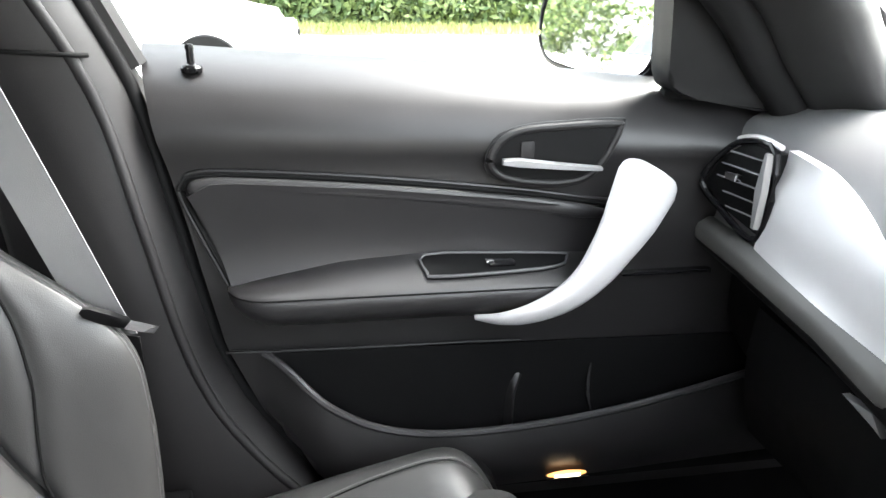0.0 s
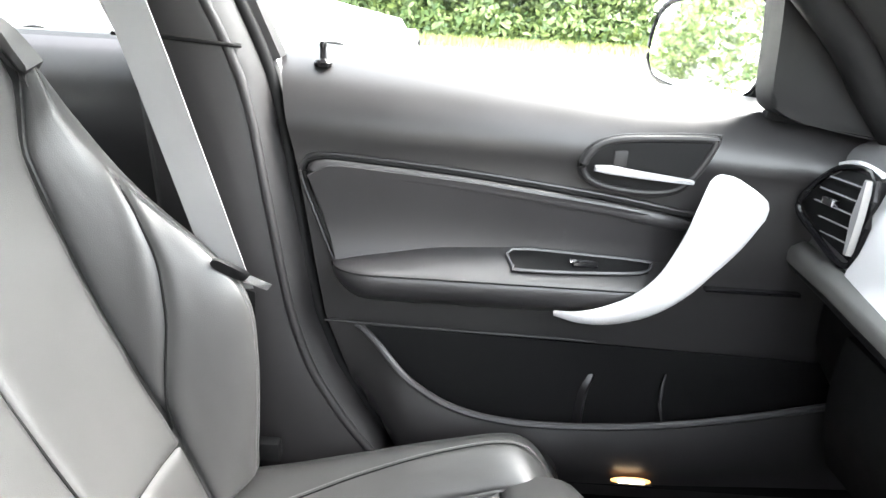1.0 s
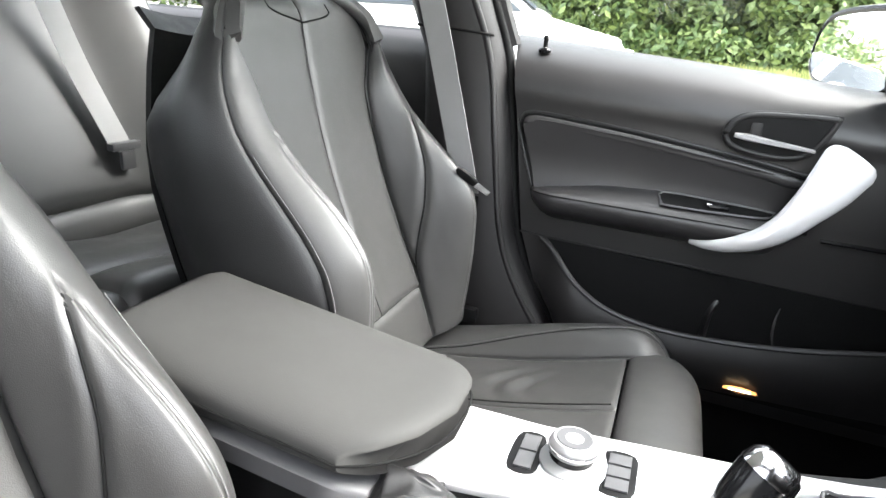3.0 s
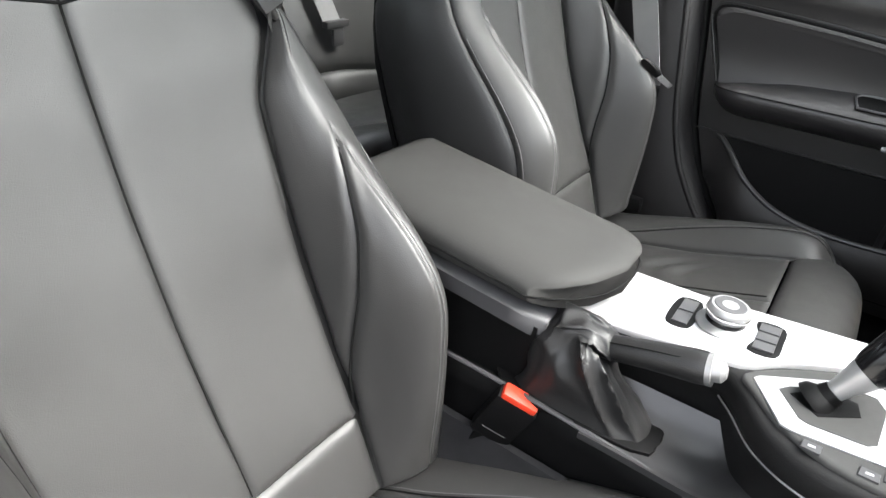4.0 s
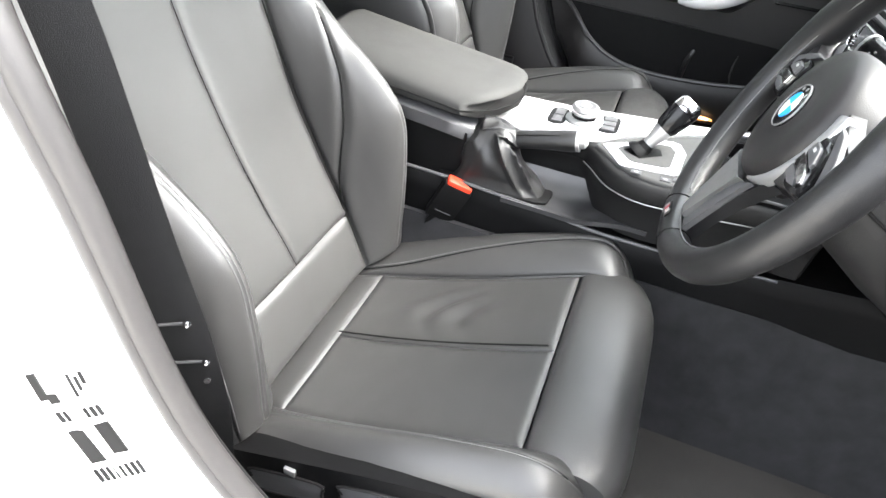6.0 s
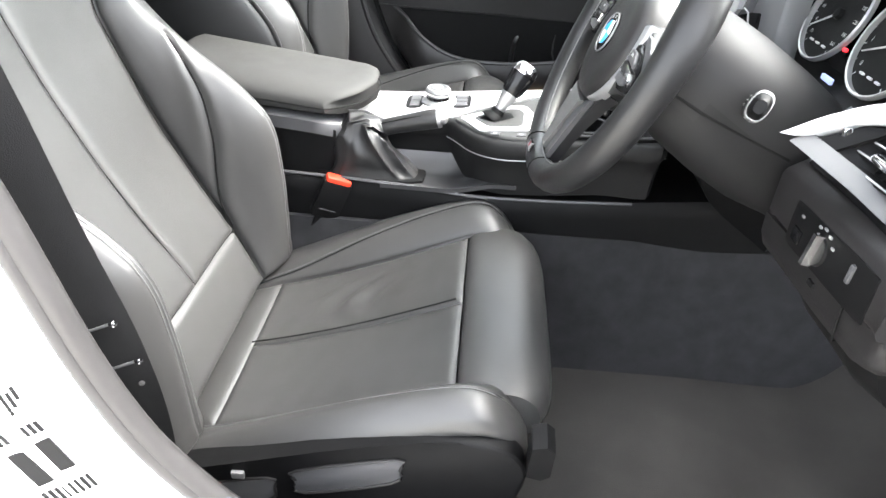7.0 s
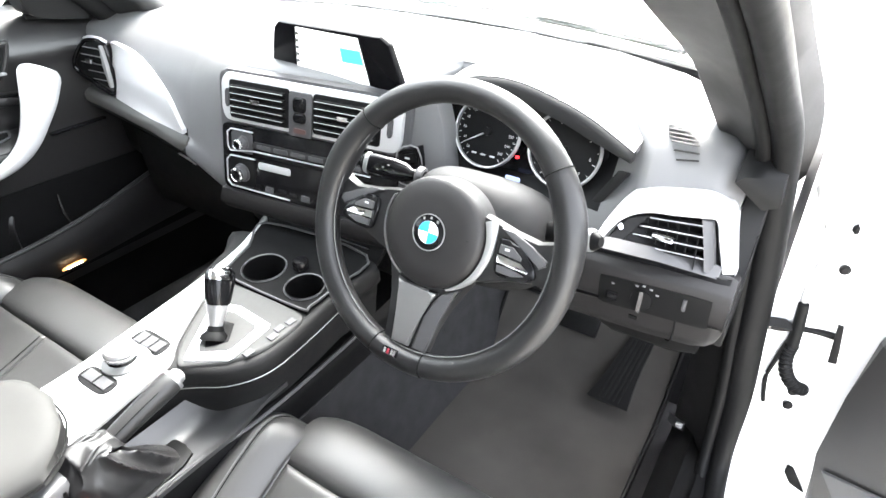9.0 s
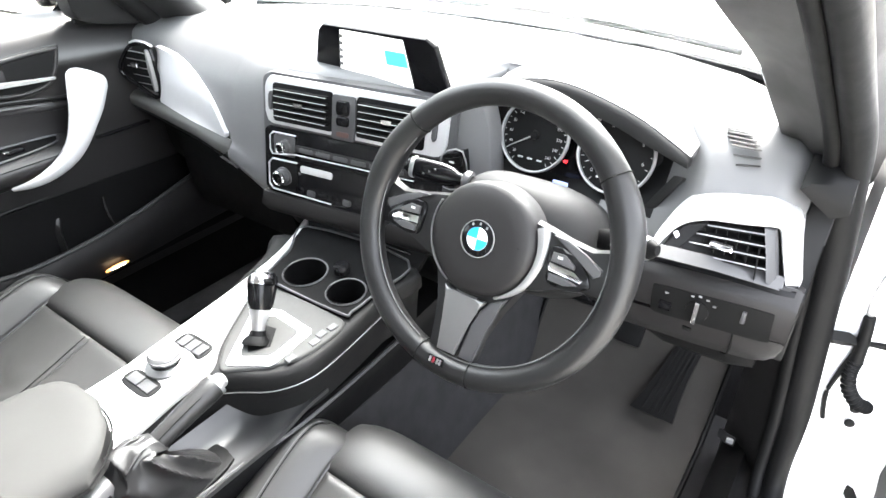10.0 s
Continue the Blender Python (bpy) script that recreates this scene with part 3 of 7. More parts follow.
def passenger_door():
    door = thing("door_1", (0.2, 0.74, 0.3), "closed passenger door with grained black trim panel", "car door", kind="structure")
    def sheet(u, v):
        z = lerp(.34, .985, v)
        e = b_pillar_edge(z) + .018
        x = lerp(e, .86, u)
        top = interp(x, [-.15, .0, .3, .6, .86], [.006, -.004, -.020, -.044, -.055]) * smooth01((z - .8) / .15)
        return (x, door_y(z), z + top)
    part("door_panel", bm_sheet(sheet, 40, 40, .03, (0, 1, 0)), DOORTRIM, door)
    part("outer_skin", bm_box((.36, .83, .575), (1.05, .03, .70), .012), PAINT, door, "white painted outer skin")
    # padded insert with its rounded upper lip
    top = spline([(-.072, .705), (-.098, .775), (-.1145, .822), (-.1145, .838), (-.1035, .848), (-.06, .8495), (.10, .838), (.28, .818), (.38, .803), (.44, .795)], 7)
    part("insert_groove", bm_tube([(p.x, DY - .0005, p.y) for p in top], .0036, 8), SEAM, door)
    part("insert_lip", bm_tube([(p.x - .0045 * (i < 22), DY - .0010, p.y + .0048 * (i >= 22)) for i, p in enumerate(top)], .0030, 8), DOORTRIM, door)
    roll = spline([(-.098, .826), (-.100, .834), (-.092, .838), (-.06, .8385), (.10, .8265), (.28, .8065), (.37, .793), (.43, .784)], 6)
    part("insert_roll", bm_tube([(p.x, DY - .008, p.y) for p in roll], [.010 * min(1, .25 + i / 8, .2 + (len(roll) - 1 - i) / 8) for i in range(len(roll))], 14, squash=.65, up=(0, 1, 0)), LEATHER_SIDE, door)

    def ins(u, v):
        x = lerp(lerp(-.070, -.109, v), .44, u)
        ztop = interp(x, [-.11, -.09, -.06, .1, .28, .44], [.828, .842, .843, .832, .812, .790])
        return (x, DY - (.016 - .015 * math.sin(math.pi * v ** .8)) * (1 - smooth01((x - .32) / .09)) + .004 * smooth01((x - .36) / .06), lerp(.700, ztop, v))
    part("padded_insert", bm_sheet(ins, 20, 14, .015, (0, 1, 0)), LEATHER_SIDE, door, "smooth black vinyl insert")
    # armrest: a long pad, pointed at its rear end
    def arm_top(x):
        return soft_interp(x, [-.078, -.051, .061, .176, .35, .42], [.706, .716, .736, .743, .735, .73], .012)
    def arm_k(x):
        f = min(1, max(.002, (x + .078) / .062))
        return (1 - (1 - f) ** 2) ** .55 * max(.02, smooth01((.415 - x) / .075))
    xs = [-.078 + .490 * (i / 44) ** 1.4 for i in range(45)]
    rows, seam = [], []
    for x in xs:
        k, zt = arm_k(x), arm_top(x)
        yo = DY - .004 - .060 * k
        zs = lerp(.706, .712, k)
        rows.append(spline([(x, DY + .01, zt), (x, DY - .002, zt), (x, lerp(DY, yo, .5), lerp(zt, zs + .008, .5)), (x, yo + .007 * k, zs + .004 * k), (x, yo, zs - .006 * k), (x, yo + .003 * k, zs - .020 * k), (x, yo + .016 * k, zs - .036 * k), (x, lerp(DY, yo, .4), zs - .050 * k), (x, DY + .01, zs - .058 * k)], 3))
        seam.append((x, yo + .0012, zs + .0006))
    part("armrest", bm_loft(rows), LEATHER_SIDE, door, "padded armrest with stitched seam", angle=70)
    part("armrest_seam", bm_tube(seam, .0011, 6), SEAM, door)
    # window switch panel on the armrest
    def on_arm(x, y, h=0.0):
        return (x, y, lerp(arm_top(x) + .001, .7215, (DY - y) / .055) + h)
    sw = spline([on_arm(.166, .690, .002), on_arm(.26, .692, .002), on_arm(.346, .690, .002), on_arm(.352, .683, .002), on_arm(.334, .664, .002), on_arm(.25, .655, .002), on_arm(.174, .653, .002), on_arm(.166, .66, .002)], 3, True)
    part("switch_plate", bm_prism([p + Vector((0, 0, -.003)) for p in sw], (0, 0, .004), .001), DARK, door, "black window switch plate")
    part("switch_frame", bm_tube([p + Vector((0, 0, .001)) for p in sw], .0022, 6, True), GREYPL, door)
    part("window_switch", bm_box(on_arm(.262, .672, .004), (.034, .016, .007), .003), GLOSS, door)
    part("switch_mark", bm_box(on_arm(.246, .670, .008), (.010, .010, .003), .001), CHROME, door)
    # opener in its bezel
    bez = spline([(.247, .860), (.258, .884), (.285, .897), (.340, .902), (.400, .904), (.408, .899), (.392, .862), (.372, .840), (.340, .832), (.295, .834), (.260, .843)], 5, True)
    part("opener_recess", bm_prism([(p.x, DY - .012, p.y) for p in bez], (0, .012, 0), .002), DARK, door)
    part("opener_bezel", bm_tube([(p.x, DY - .010, p.y) for p in bez], .0052, 10, True), SOFT, door)
    part("bezel_edge", bm_tube([(p.x + (p.x - .33) * .075, DY - .008, p.y + (p.y - .868) * .16) for p in bez], .0016, 6, True), LIP, door)
    part("opener_lever", bm_loft([[(x, DY - .006 - d, z - h), (x, DY - .014 - d, z - h * .6), (x, DY - .016 - d, z + h * .7), (x, DY - .006 - d, z + h)] for x, z, h, d in ((.260, .861, .004, .009), (.28, .860, .0062, .011), (.32, .856, .0050, .012), (.36, .8525, .0040, .012), (.386, .850, .0030, .009))]), SILVER, door, "chrome door opener lever")
    part("opener_cup", bm_box((.292, DY - .011, .874), (.018, .006, .022), .003), SOFT, door)
    # pull handle: a broad blade at the top, curving down to a thin tip
    keys = [(.446, .655, .852, .030), (.440, .652, .848, .040), (.432, .648, .838, .0445), (.412, .638, .800, .0385), (.388, .628, .765, .030), (.362, .622, .731, .0235), (.330, .621, .704, .0185), (.290, .626, .684, .0135), (.255, .636, .674, .0085), (.226, .652, .670, .004)]
    C = spline([k[:3] for k in keys], 4)
    W = [float(np.interp(i / 4, range(10), [k[3] for k in keys])) for i in range(len(C))]
    rows = []
    for i, p in enumerate(C):
        d = (C[min(i + 1, len(C) - 1)] - C[max(i - 1, 0)]).normalized()
        if i < 8:
            d = (C[12] - C[2]).normalized()
        s = Vector((0, 1, 0)).cross(d).normalized() * W[i]
        n = d.cross(s).normalized() * min(.011, W[i] * .6)
        if n.y > 0:
            n = -n
        rows.append([p + s * math.cos(t) + n * (math.sin(t) if math.sin(t) > 0 else .6 * math.sin(t)) for t in [2 * math.pi * j / 16 for j in range(16)]])
    part("pull_handle", bm_loft(rows), SILVER, door, "satin silver curved pull handle", angle=80)
    part("trim_strip", bm_box((.50, DY - .003, .700), (.13, .012, .006), .002), GLOSS, door)
    # map pocket
    def lip(x):
        return soft_interp(x, [-.09, -.035, -.012, .02, .06, .11, .18, .26, .36, .46, .56, .70, .86], [.618, .616, .590, .555, .522, .497, .484, .483, .490, .505, .528, .565, .60], .03)
    xs = np.linspace(-.085, .86, 48)
    def wall(u, v):
        x = float(np.interp(u * 47, range(48), xs))
        zt = lip(x)
        zb = .345 + (.06 if x < .02 else 0) * (1 - (x + .085) / .105)
        x2 = max(x, b_pillar_edge(lerp(zb, zt, v)) + .022)
        return (x2, DY - (.035 + .010 * math.sin(math.pi * min(1, (1 - v) * 1.6)) * (v > .375)) * smooth01((x + .06) / .10) + .026 * max(0, .375 - v) / .375, lerp(zb, zt, v))
    part("pocket_wall", bm_sheet(wall, 47, 10, .006, (0, 1, 0)), DOORTRIM, door, "curved wall of the map pocket")
    part("pocket_lip", bm_tube([(x, DY - .034 * smooth01((x + .06) / .10), lip(x)) for x in np.linspace(-.045, .86, 90)], .0055, 8), LEATHER_SIDE, door)
    # near-black sheet on the panel paints the shade inside the pocket
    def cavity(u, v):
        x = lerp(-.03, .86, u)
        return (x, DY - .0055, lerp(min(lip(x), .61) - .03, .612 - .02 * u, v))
    part("pocket_inside", bm_sheet(cavity, 24, 4, .004, (0, 1, 0)), DARK, door, "dark sheet for the shade inside the map pocket")
    part("pocket_edge", bm_tube([(-.09, DY - .006, .617), (-.03, DY - .006, .615), (.10, DY - .006, .6125), (.24, DY - .006, .611), (.30, DY - .006, .609)], .0018, 6), SOFT, door)
    part("bottle_holder_rib", bm_loft([[(.296 - dx - .010, DY - .003, z), (.296 - dx - .002, DY - .003 - d, z), (.296 - dx + .003, DY - .003 - d * .6, z), (.296 - dx + .006, DY - .003, z)] for z, dx, d in ((.560, -.008, .001), (.545, -.002, .008), (.525, .004, .014), (.50, .006, .019), (.47, .006, .021))]), DOORTRIM, door, "soft edge of the bottle holder", angle=70)
    part("bottle_holder_rib", bm_tube(spline([(.404, DY - .010, .566), (.400, DY - .016, .545), (.400, DY - .020, .520), (.406, DY - .022, .495)], 5), [.0012, .0014, .0016, .0018, .0020, .0022, .0024, .0024, .0024, .0024, .0024, .0022, .0020, .0018, .0016, .0014], 6), LIP, door, "thin edge of the bottle holder")
    # lock pin
    part("lock_pin", bm_lathe([(.0, -.004), (.0115, -.004), (.0125, .001), (.0105, .004), (.0065, .0045), (.0045, .006), (.0042, .020), (.0052, .023), (.004, .027), (.0, .028)], pose(-.097, .7365, .966), 18), GLOSS, door)
    # mirror corner
    part("mirror_corner", bm_prism([(p.x, lerp(.705, .675, max(0, p.y - .95) / .2), p.y) for p in spline([(.440, 1.13), (.457, 1.045), (.470, .965), (.480, .945), (.515, .930), (.58, .918), (.66, .906), (.70, .906), (.62, .96), (.54, 1.046), (.46, 1.13)], 3)], (0, .05, 0), .006), PILLAR, door, "black plastic mirror corner trim")
    # courtesy lamp at the foot of the door
    lamp = part("courtesy_lamp", bm_loft([[(.37 + dx * k, .656 - .006 * (1 - k), .404 + dz * k) for dx, dz in [(.030 * math.cos(t), .0065 * math.sin(t)) for t in [2 * math.pi * i / 20 for i in range(20)]]] for k in (1.0, .8, .3)]), glow("warm_lamp_lens", (1.0, 0.42, 0.12), 0.14), door, "lit warm courtesy lamp")
    part("lamp_core", bm_tube([(.350, .6495, .4065), (.388, .6495, .4065)], .0020, 8), glow("warm_lamp_bulb", (1.0, .80, .5), .5), lamp)
    part("lamp_bar", bm_box((.369, .6485, .4035), (.062, .003, .0022), .0008), DARK, lamp)
    part("lower_edge", bm_box((.46, .69, .39), (.78, .035, .03), .01), DARK, door)
    # window glass
    g = part("window_glass", bm_prism([(-.17, .755, .96), (.52, .755, .93), (.48, .69, 1.16), (.30, .64, 1.30), (-.27, .64, 1.30)], (0, .004, 0), 0), GLASS, door, "clear side window")
    g.visible_shadow = False
    part("window_frame", bm_tube(spline([(-.16, .74, .97), (-.22, .69, 1.14), (-.285, .635, 1.29)], 4), .016, 8), SOFT, door)
    part("window_frame_top", bm_tube(spline([(-.285, .635, 1.29), (.1, .635, 1.31), (.35, .645, 1.27), (.62, .68, 1.10), (.86, .71, .93)], 5), .020, 8), SOFT, door)
    return door


passenger_door()

# ---- dashboard ----
DASH_KEYS = [
    (.735, [(.90, .895), (.80, .915), (.68, .922), (.63, .912), (.588, .893), (.572, .84), (.565, .778), (.548, .765), (.548, .738), (.60, .715), (.62, .60), (.74, .46)]),
    (.60, [(.95, .905), (.82, .93), (.69, .93), (.628, .915), (.582, .888), (.564, .835), (.557, .774), (.540, .760), (.540, .730), (.597, .705), (.615, .59), (.73, .46)]),
    (.45, [(.99, .915), (.84, .942), (.69, .938), (.620, .915), (.570, .868), (.553, .82), (.547, .765), (.532, .748), (.532, .716), (.585, .69), (.61, .58), (.72, .45)]),
    (.33, [(1.01, .92), (.85, .948), (.69, .943), (.612, .918), (.562, .865), (.542, .80), (.534, .745), (.524, .728), (.524, .698), (.565, .67), (.60, .56), (.72, .45)]),
    (.225, [(1.02, .92), (.86, .95), (.70, .945), (.61, .925), (.558, .895), (.535, .83), (.520, .75), (.512, .70), (.518, .66), (.55, .63), (.60, .54), (.72, .45)]),
    (.15, [(1.03, .92), (.86, .952), (.70, .948), (.61, .930), (.548, .913), (.535, .83), (.518, .72), (.508, .67), (.520, .645), (.55, .62), (.60, .54), (.72, .45)]),
    (-.16, [(1.03, .92), (.86, .952), (.70, .948), (.64, .935), (.588, .913), (.572, .83), (.552, .72), (.540, .67), (.545, .645), (.56, .62), (.60, .54), (.72, .45)]),
    (-.20, [(1.02, .92), (.86, .952), (.72, .950), (.70, .94), (.695, .925), (.68, .86), (.60, .79), (.58, .75), (.57, .70), (.59, .66), (.63, .62), (.74, .58)]),
    (-.36, [(1.00, .92), (.85, .952), (.72, .952), (.70, .942), (.695, .925), (.68, .86), (.60, .79), (.58, .75), (.57, .70), (.59, .66), (.63, .62), (.74, .58)]),
    (-.50, [(.95, .915), (.82, .945), (.70, .945), (.675, .935), (.66, .915), (.63, .86), (.58, .79), (.565, .755), (.56, .70), (.58, .655), (.62, .61), (.74, .58)]),
    (-.55, [(.92, .91), (.80, .938), (.68, .935), (.625, .912), (.600, .872), (.582, .83), (.560, .775), (.540, .762), (.548, .70), (.556, .655), (.60, .61), (.74, .58)]),
    (-.64, [(.88, .905), (.77, .925), (.67, .920), (.642, .908), (.617, .884), (.592, .84), (.566, .780), (.542, .768), (.552, .70), (.560, .660), (.60, .61), (.74, .58)]),
    (-.672, [(.84, .90), (.75, .905), (.68, .900), (.652, .889), (.628, .868), (.602, .83), (.576, .785), (.553, .772), (.562, .70), (.570, .665), (.61, .61), (.74, .58)]),
]


def dash_point(y, k):
    ys = [-a for a, _ in DASH_KEYS]
    return Vector((interp(-y, ys, [r[k][0] for _, r in DASH_KEYS]), y, interp(-y, ys, [r[k][1] for _, r in DASH_KEYS])))


def dash_body():
    n = 72
    rows = []
    ys = sorted(set([lerp(.735, -.672, i / n) for i in range(n + 1)] + [a for a, _ in DASH_KEYS]), reverse=True)
    for y in ys:
        pts = [dash_point(y, k) for k in range(12)]
        rows.append(spline(pts, 4))
    bm = bmesh.new()
    V = [[bm.verts.new(p) for p in r] for r in rows]
    for i in range(len(V) - 1):
        for j in range(len(V[0]) - 1):
            bm.faces.new((V[i][j], V[i][j + 1], V[i + 1][j + 1], V[i + 1][j]))
    # closed ends and underside
    for r in (V[0], V[-1]):
        bm.faces.new(r)
    for i in range(len(V) - 1):
        bm.faces.new((V[i][-1], V[i][0], V[i + 1][0], V[i + 1][-1]))
    return bm


S_A, S_B, S_C = Vector((.52, .168, .905)), Vector((.56, -.187, .909)), Vector((.497, .182, .70))
S_N = (S_C - S_A).cross(S_B - S_A).normalized()
if S_N.x > 0:
    S_N = -S_N


def stack(a, b, h=0.0):
    """A place on the centre stack: a across from the passenger side, b down, h out towards the cabin."""
    return S_A + (S_B - S_A) * a + (S_C - S_A) * b + S_N * h


def stack_plate(outline, h0, h1, bevel=.002):
    return bm_prism([stack(a, b, h0) for a, b in outline], S_N * (h1 - h0), bevel)


def rounded(a0, b0, a1, b1, ra, rb, n=4):
    out = []
    for ca, cb, s in ((a1 - ra, b0 + rb, -90), (a1 - ra, b1 - rb, 0), (a0 + ra, b1 - rb, 90), (a0 + ra, b0 + rb, 180)):
        for i in range(n + 1):
            t = radians(s + 90 * i / n)
            out.append((ca + ra * math.cos(t), cb + rb * math.sin(t)))
    return out


def dashboard():
    dash = thing("dashboard", (.7, 0, .45), "black grained dashboard with satin silver trim", "dashboard")
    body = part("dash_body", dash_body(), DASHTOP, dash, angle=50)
    # lower, end and recessed faces near-black, their shade painted in
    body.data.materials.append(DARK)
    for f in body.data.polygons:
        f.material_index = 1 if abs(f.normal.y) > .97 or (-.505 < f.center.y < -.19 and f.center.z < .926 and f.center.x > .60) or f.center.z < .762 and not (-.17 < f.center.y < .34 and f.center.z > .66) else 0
    # passenger trim panel
    top = spline([(.662, .892), (.60, .890), (.52, .877), (.45, .852), (.39, .812), (.350, .757)], 5)
    bot = spline([(.355, .750), (.45, .758), (.55, .768), (.655, .780)], 4)
    def trim(u, v):
        y = lerp(.588, .348, u)
        zt = interp(-y, [-p.x for p in top], [p.y for p in top])
        zb = interp(y, [p.x for p in bot], [p.y for p in bot])
        z = lerp(zb, zt, v)
        ys = [dash_point(y, k) for k in (8, 7, 6, 5, 4, 3)]
        x = interp(z, [q.z for q in ys], [q.x for q in ys])
        return (min(x, .575) - .010, y, z)
    part("passenger_trim", bm_sheet(trim, 30, 8, .012, (1, 0, 0)), SILVER, dash, "satin silver trim panel")
    def ledge(y):
        p, q = dash_point(y, 6), dash_point(y, 7)
        k = smooth01((y - .338) / .03)
        return [(p.x - .002, y, p.z - .002), (p.x - .006 * k - .003, y, p.z - .001), (q.x - .006 * k, y, q.z + .004), (q.x - .009 * k, y, q.z - .003), (q.x - .008 * k, y, q.z - .016), (q.x + .004, y, q.z - .026), (p.x, y, q.z - .022)]
    part("trim_ledge", bm_loft([ledge(y) for y in np.linspace(.722, .338, 30)]), material("ledge_satin_grey", (.050, .049, .046), .42, var=.08, scale=8, bump=.08, bscale=900, spec=.45), dash, "grey ledge under the silver trim", angle=40)
    # passenger outer vent
    vp = [Vector(p) for p in ((.555, .588, .884), (.556, .650, .888), (.545, .682, .862), (.536, .696, .826), (.545, .66, .800), (.553, .590, .783))]
    vent_p = part("passenger_vent", bm_prism(vp, (.014, 0, 0), .002), DARK, dash, "black air vent")
    part("vent_rim", bm_tube(spline([p + Vector((-.004, 0, 0)) for p in vp], 4, True), .0042, 8, True), GLOSS, vent_p)
    for i in range(5):
        z = .803 + .017 * i
        y1 = interp(z, [.79, .80, .826, .862, .888], [.62, .655, .688, .676, .648])
        part("slat", bm_loft([[(x, y, z + .002), (x + .010, y, z + .002), (x + .010, y, z - .002), (x, y, z - .002)] for x, y in ((.550, .604), (lerp(.550, .541, (y1 - .6) / .1), y1 - .004))]), DARK, vent_p)
        part("slat_edge", bm_tube([(.5494, .604, z + .002), (lerp(.5494, .5404, (y1 - .6) / .1), y1 - .004, z + .002)], .0011, 5), SATIN, vent_p)
    part("vent_tab", bm_box((.539, .642, .846), (.010, .022, .009), .002), CHROME, vent_p)
    part("vent_edge", bm_loft([[(.548, y0, z), (.542, y0 + .004, z), (.542, y1 - .004, z), (.548, y1, z)] for z, y0, y1 in ((.884, .588, .600), (.84, .586, .606), (.795, .588, .601))]), SATIN, vent_p, "satin thumb wheel")
    part("vent_brow", bm_tube(spline([(.553, .664, .888), (.552, .640, .895), (.552, .612, .897), (.554, .584, .892)], 4), .0032, 8), SILVER, vent_p)
    # glovebox
    glove = part("glovebox", bm_sheet(lambda u, v: (lerp(.578, .60, 1 - v) - .012 * math.sin(math.pi * v), lerp(.60, .24, u), lerp(.50, .688, v) - .03 * u * v), 10, 8, .02, (1, 0, 0)), DARK, dash, "black glovebox lid")
    part("glovebox_handle", bm_prism([(.557, .430, .676), (.557, .392, .679), (.557, .376, .662), (.557, .392, .669)], (.010, 0, 0), .001), SATIN, glove)
    part("glovebox_handle", bm_tube([(.556, .372, .676), (.556, .345, .662)], .0022, 6), SATIN, glove)
    # centre stack
    part("stack_body", stack_plate(rounded(-.06, -.05, 1.03, 1.06, .06, .09), -.03, .0, .006), GREYPL, dash)
    fr = rounded(-.02, -.03, 1.0, .385, .05, .10)
    part("vent_frame", stack_plate(fr, 0, .008, .003), SILVER, dash, "satin silver vent surround")
    for a0, a1 in ((.045, .385), (.545, .885)):
        v = part("centre_vent", stack_plate(rounded(a0 - .012, .022, a1 + .012, .352, .015, .03), .006, .0095, .001), DARK, dash, "black air vent")
        for i in range(5):
            b = .07 + .056 * i
            part("slat", bm_loft([[stack(a, b + db, hh) for db, hh in ((-.010, .009), (-.010, .0165), (.004, .0175), (.008, .009))] for a in (a0 + .01, a1 - .01)]), DARK, v)
            part("slat_edge", bm_tube([stack(a0 + .012, b, .0178), stack(a1 - .012, b, .0178)], .0008, 5), SATIN, v)
        part("vent_tab", bm_loft([[stack(a, b, hh) for b, hh in ((.15, .012), (.15, .021), (.185, .021), (.185, .012))] for a in (lerp(a0, a1, .42), lerp(a0, a1, .58))]), CHROME, v)
    part("switch_column", stack_plate(rounded(.40, .03, .53, .40, .01, .03), .008, .012, .002), GREYPL, dash)
    part("hazard_switch", stack_plate(rounded(.43, .07, .50, .19, .012, .03), .011, .016, .002), GLOSS, dash)
    part("lock_switch", stack_plate(rounded(.43, .20, .50, .28, .012, .03), .011, .015, .002), GLOSS, dash)
    part("airbag_lamp", stack_plate(rounded(.43, .33, .50, .37, .01, .01), .011, .013, .0), material("amber_lamp_plastic", (.07, .035, .03), .4), dash)
    for a in (.012, .935):
        part("thumb_wheel", stack_plate(rounded(a, .10, a + .022, .26, .008, .04), .007, .013, .002), GREYPL, dash)
    part("stack_panel", stack_plate(rounded(-.035, .41, 1.0, 1.03, .04, .06), .0, .006, .002), GLOSS, dash, "gloss black radio and heater panel")
    part("radio_strip", stack_plate(rounded(.17, .535, .85, .60, .01, .02), .005, .010, .002), SOFT, dash, "grey radio button strip")
    part("radio_end", stack_plate(rounded(.03, .47, .165, .66, .012, .03), .005, .008, .001), GREYPL, dash)
    part("heater_display", stack_plate(rounded(.20, .715, .40, .78, .01, .02), .005, .0075, .001), SILVER, dash, "pale heater display")
    part("slot", stack_plate(rounded(.20, .64, .86, .665, .01, .01), .005, .008, .001), DARK, dash)
    part("heater_end", stack_plate(rounded(.0, .71, .18, .98, .03, .05), .005, .008, .002), DARK, dash)
    part("heater_frame", bm_tube([stack(a, b, .008) for a, b in [(.40, 1.005), (.02, .995), (-.005, .95), (-.005, .75), (.02, .705), (.18, .70)]], .0016, 6), SILVER, dash)
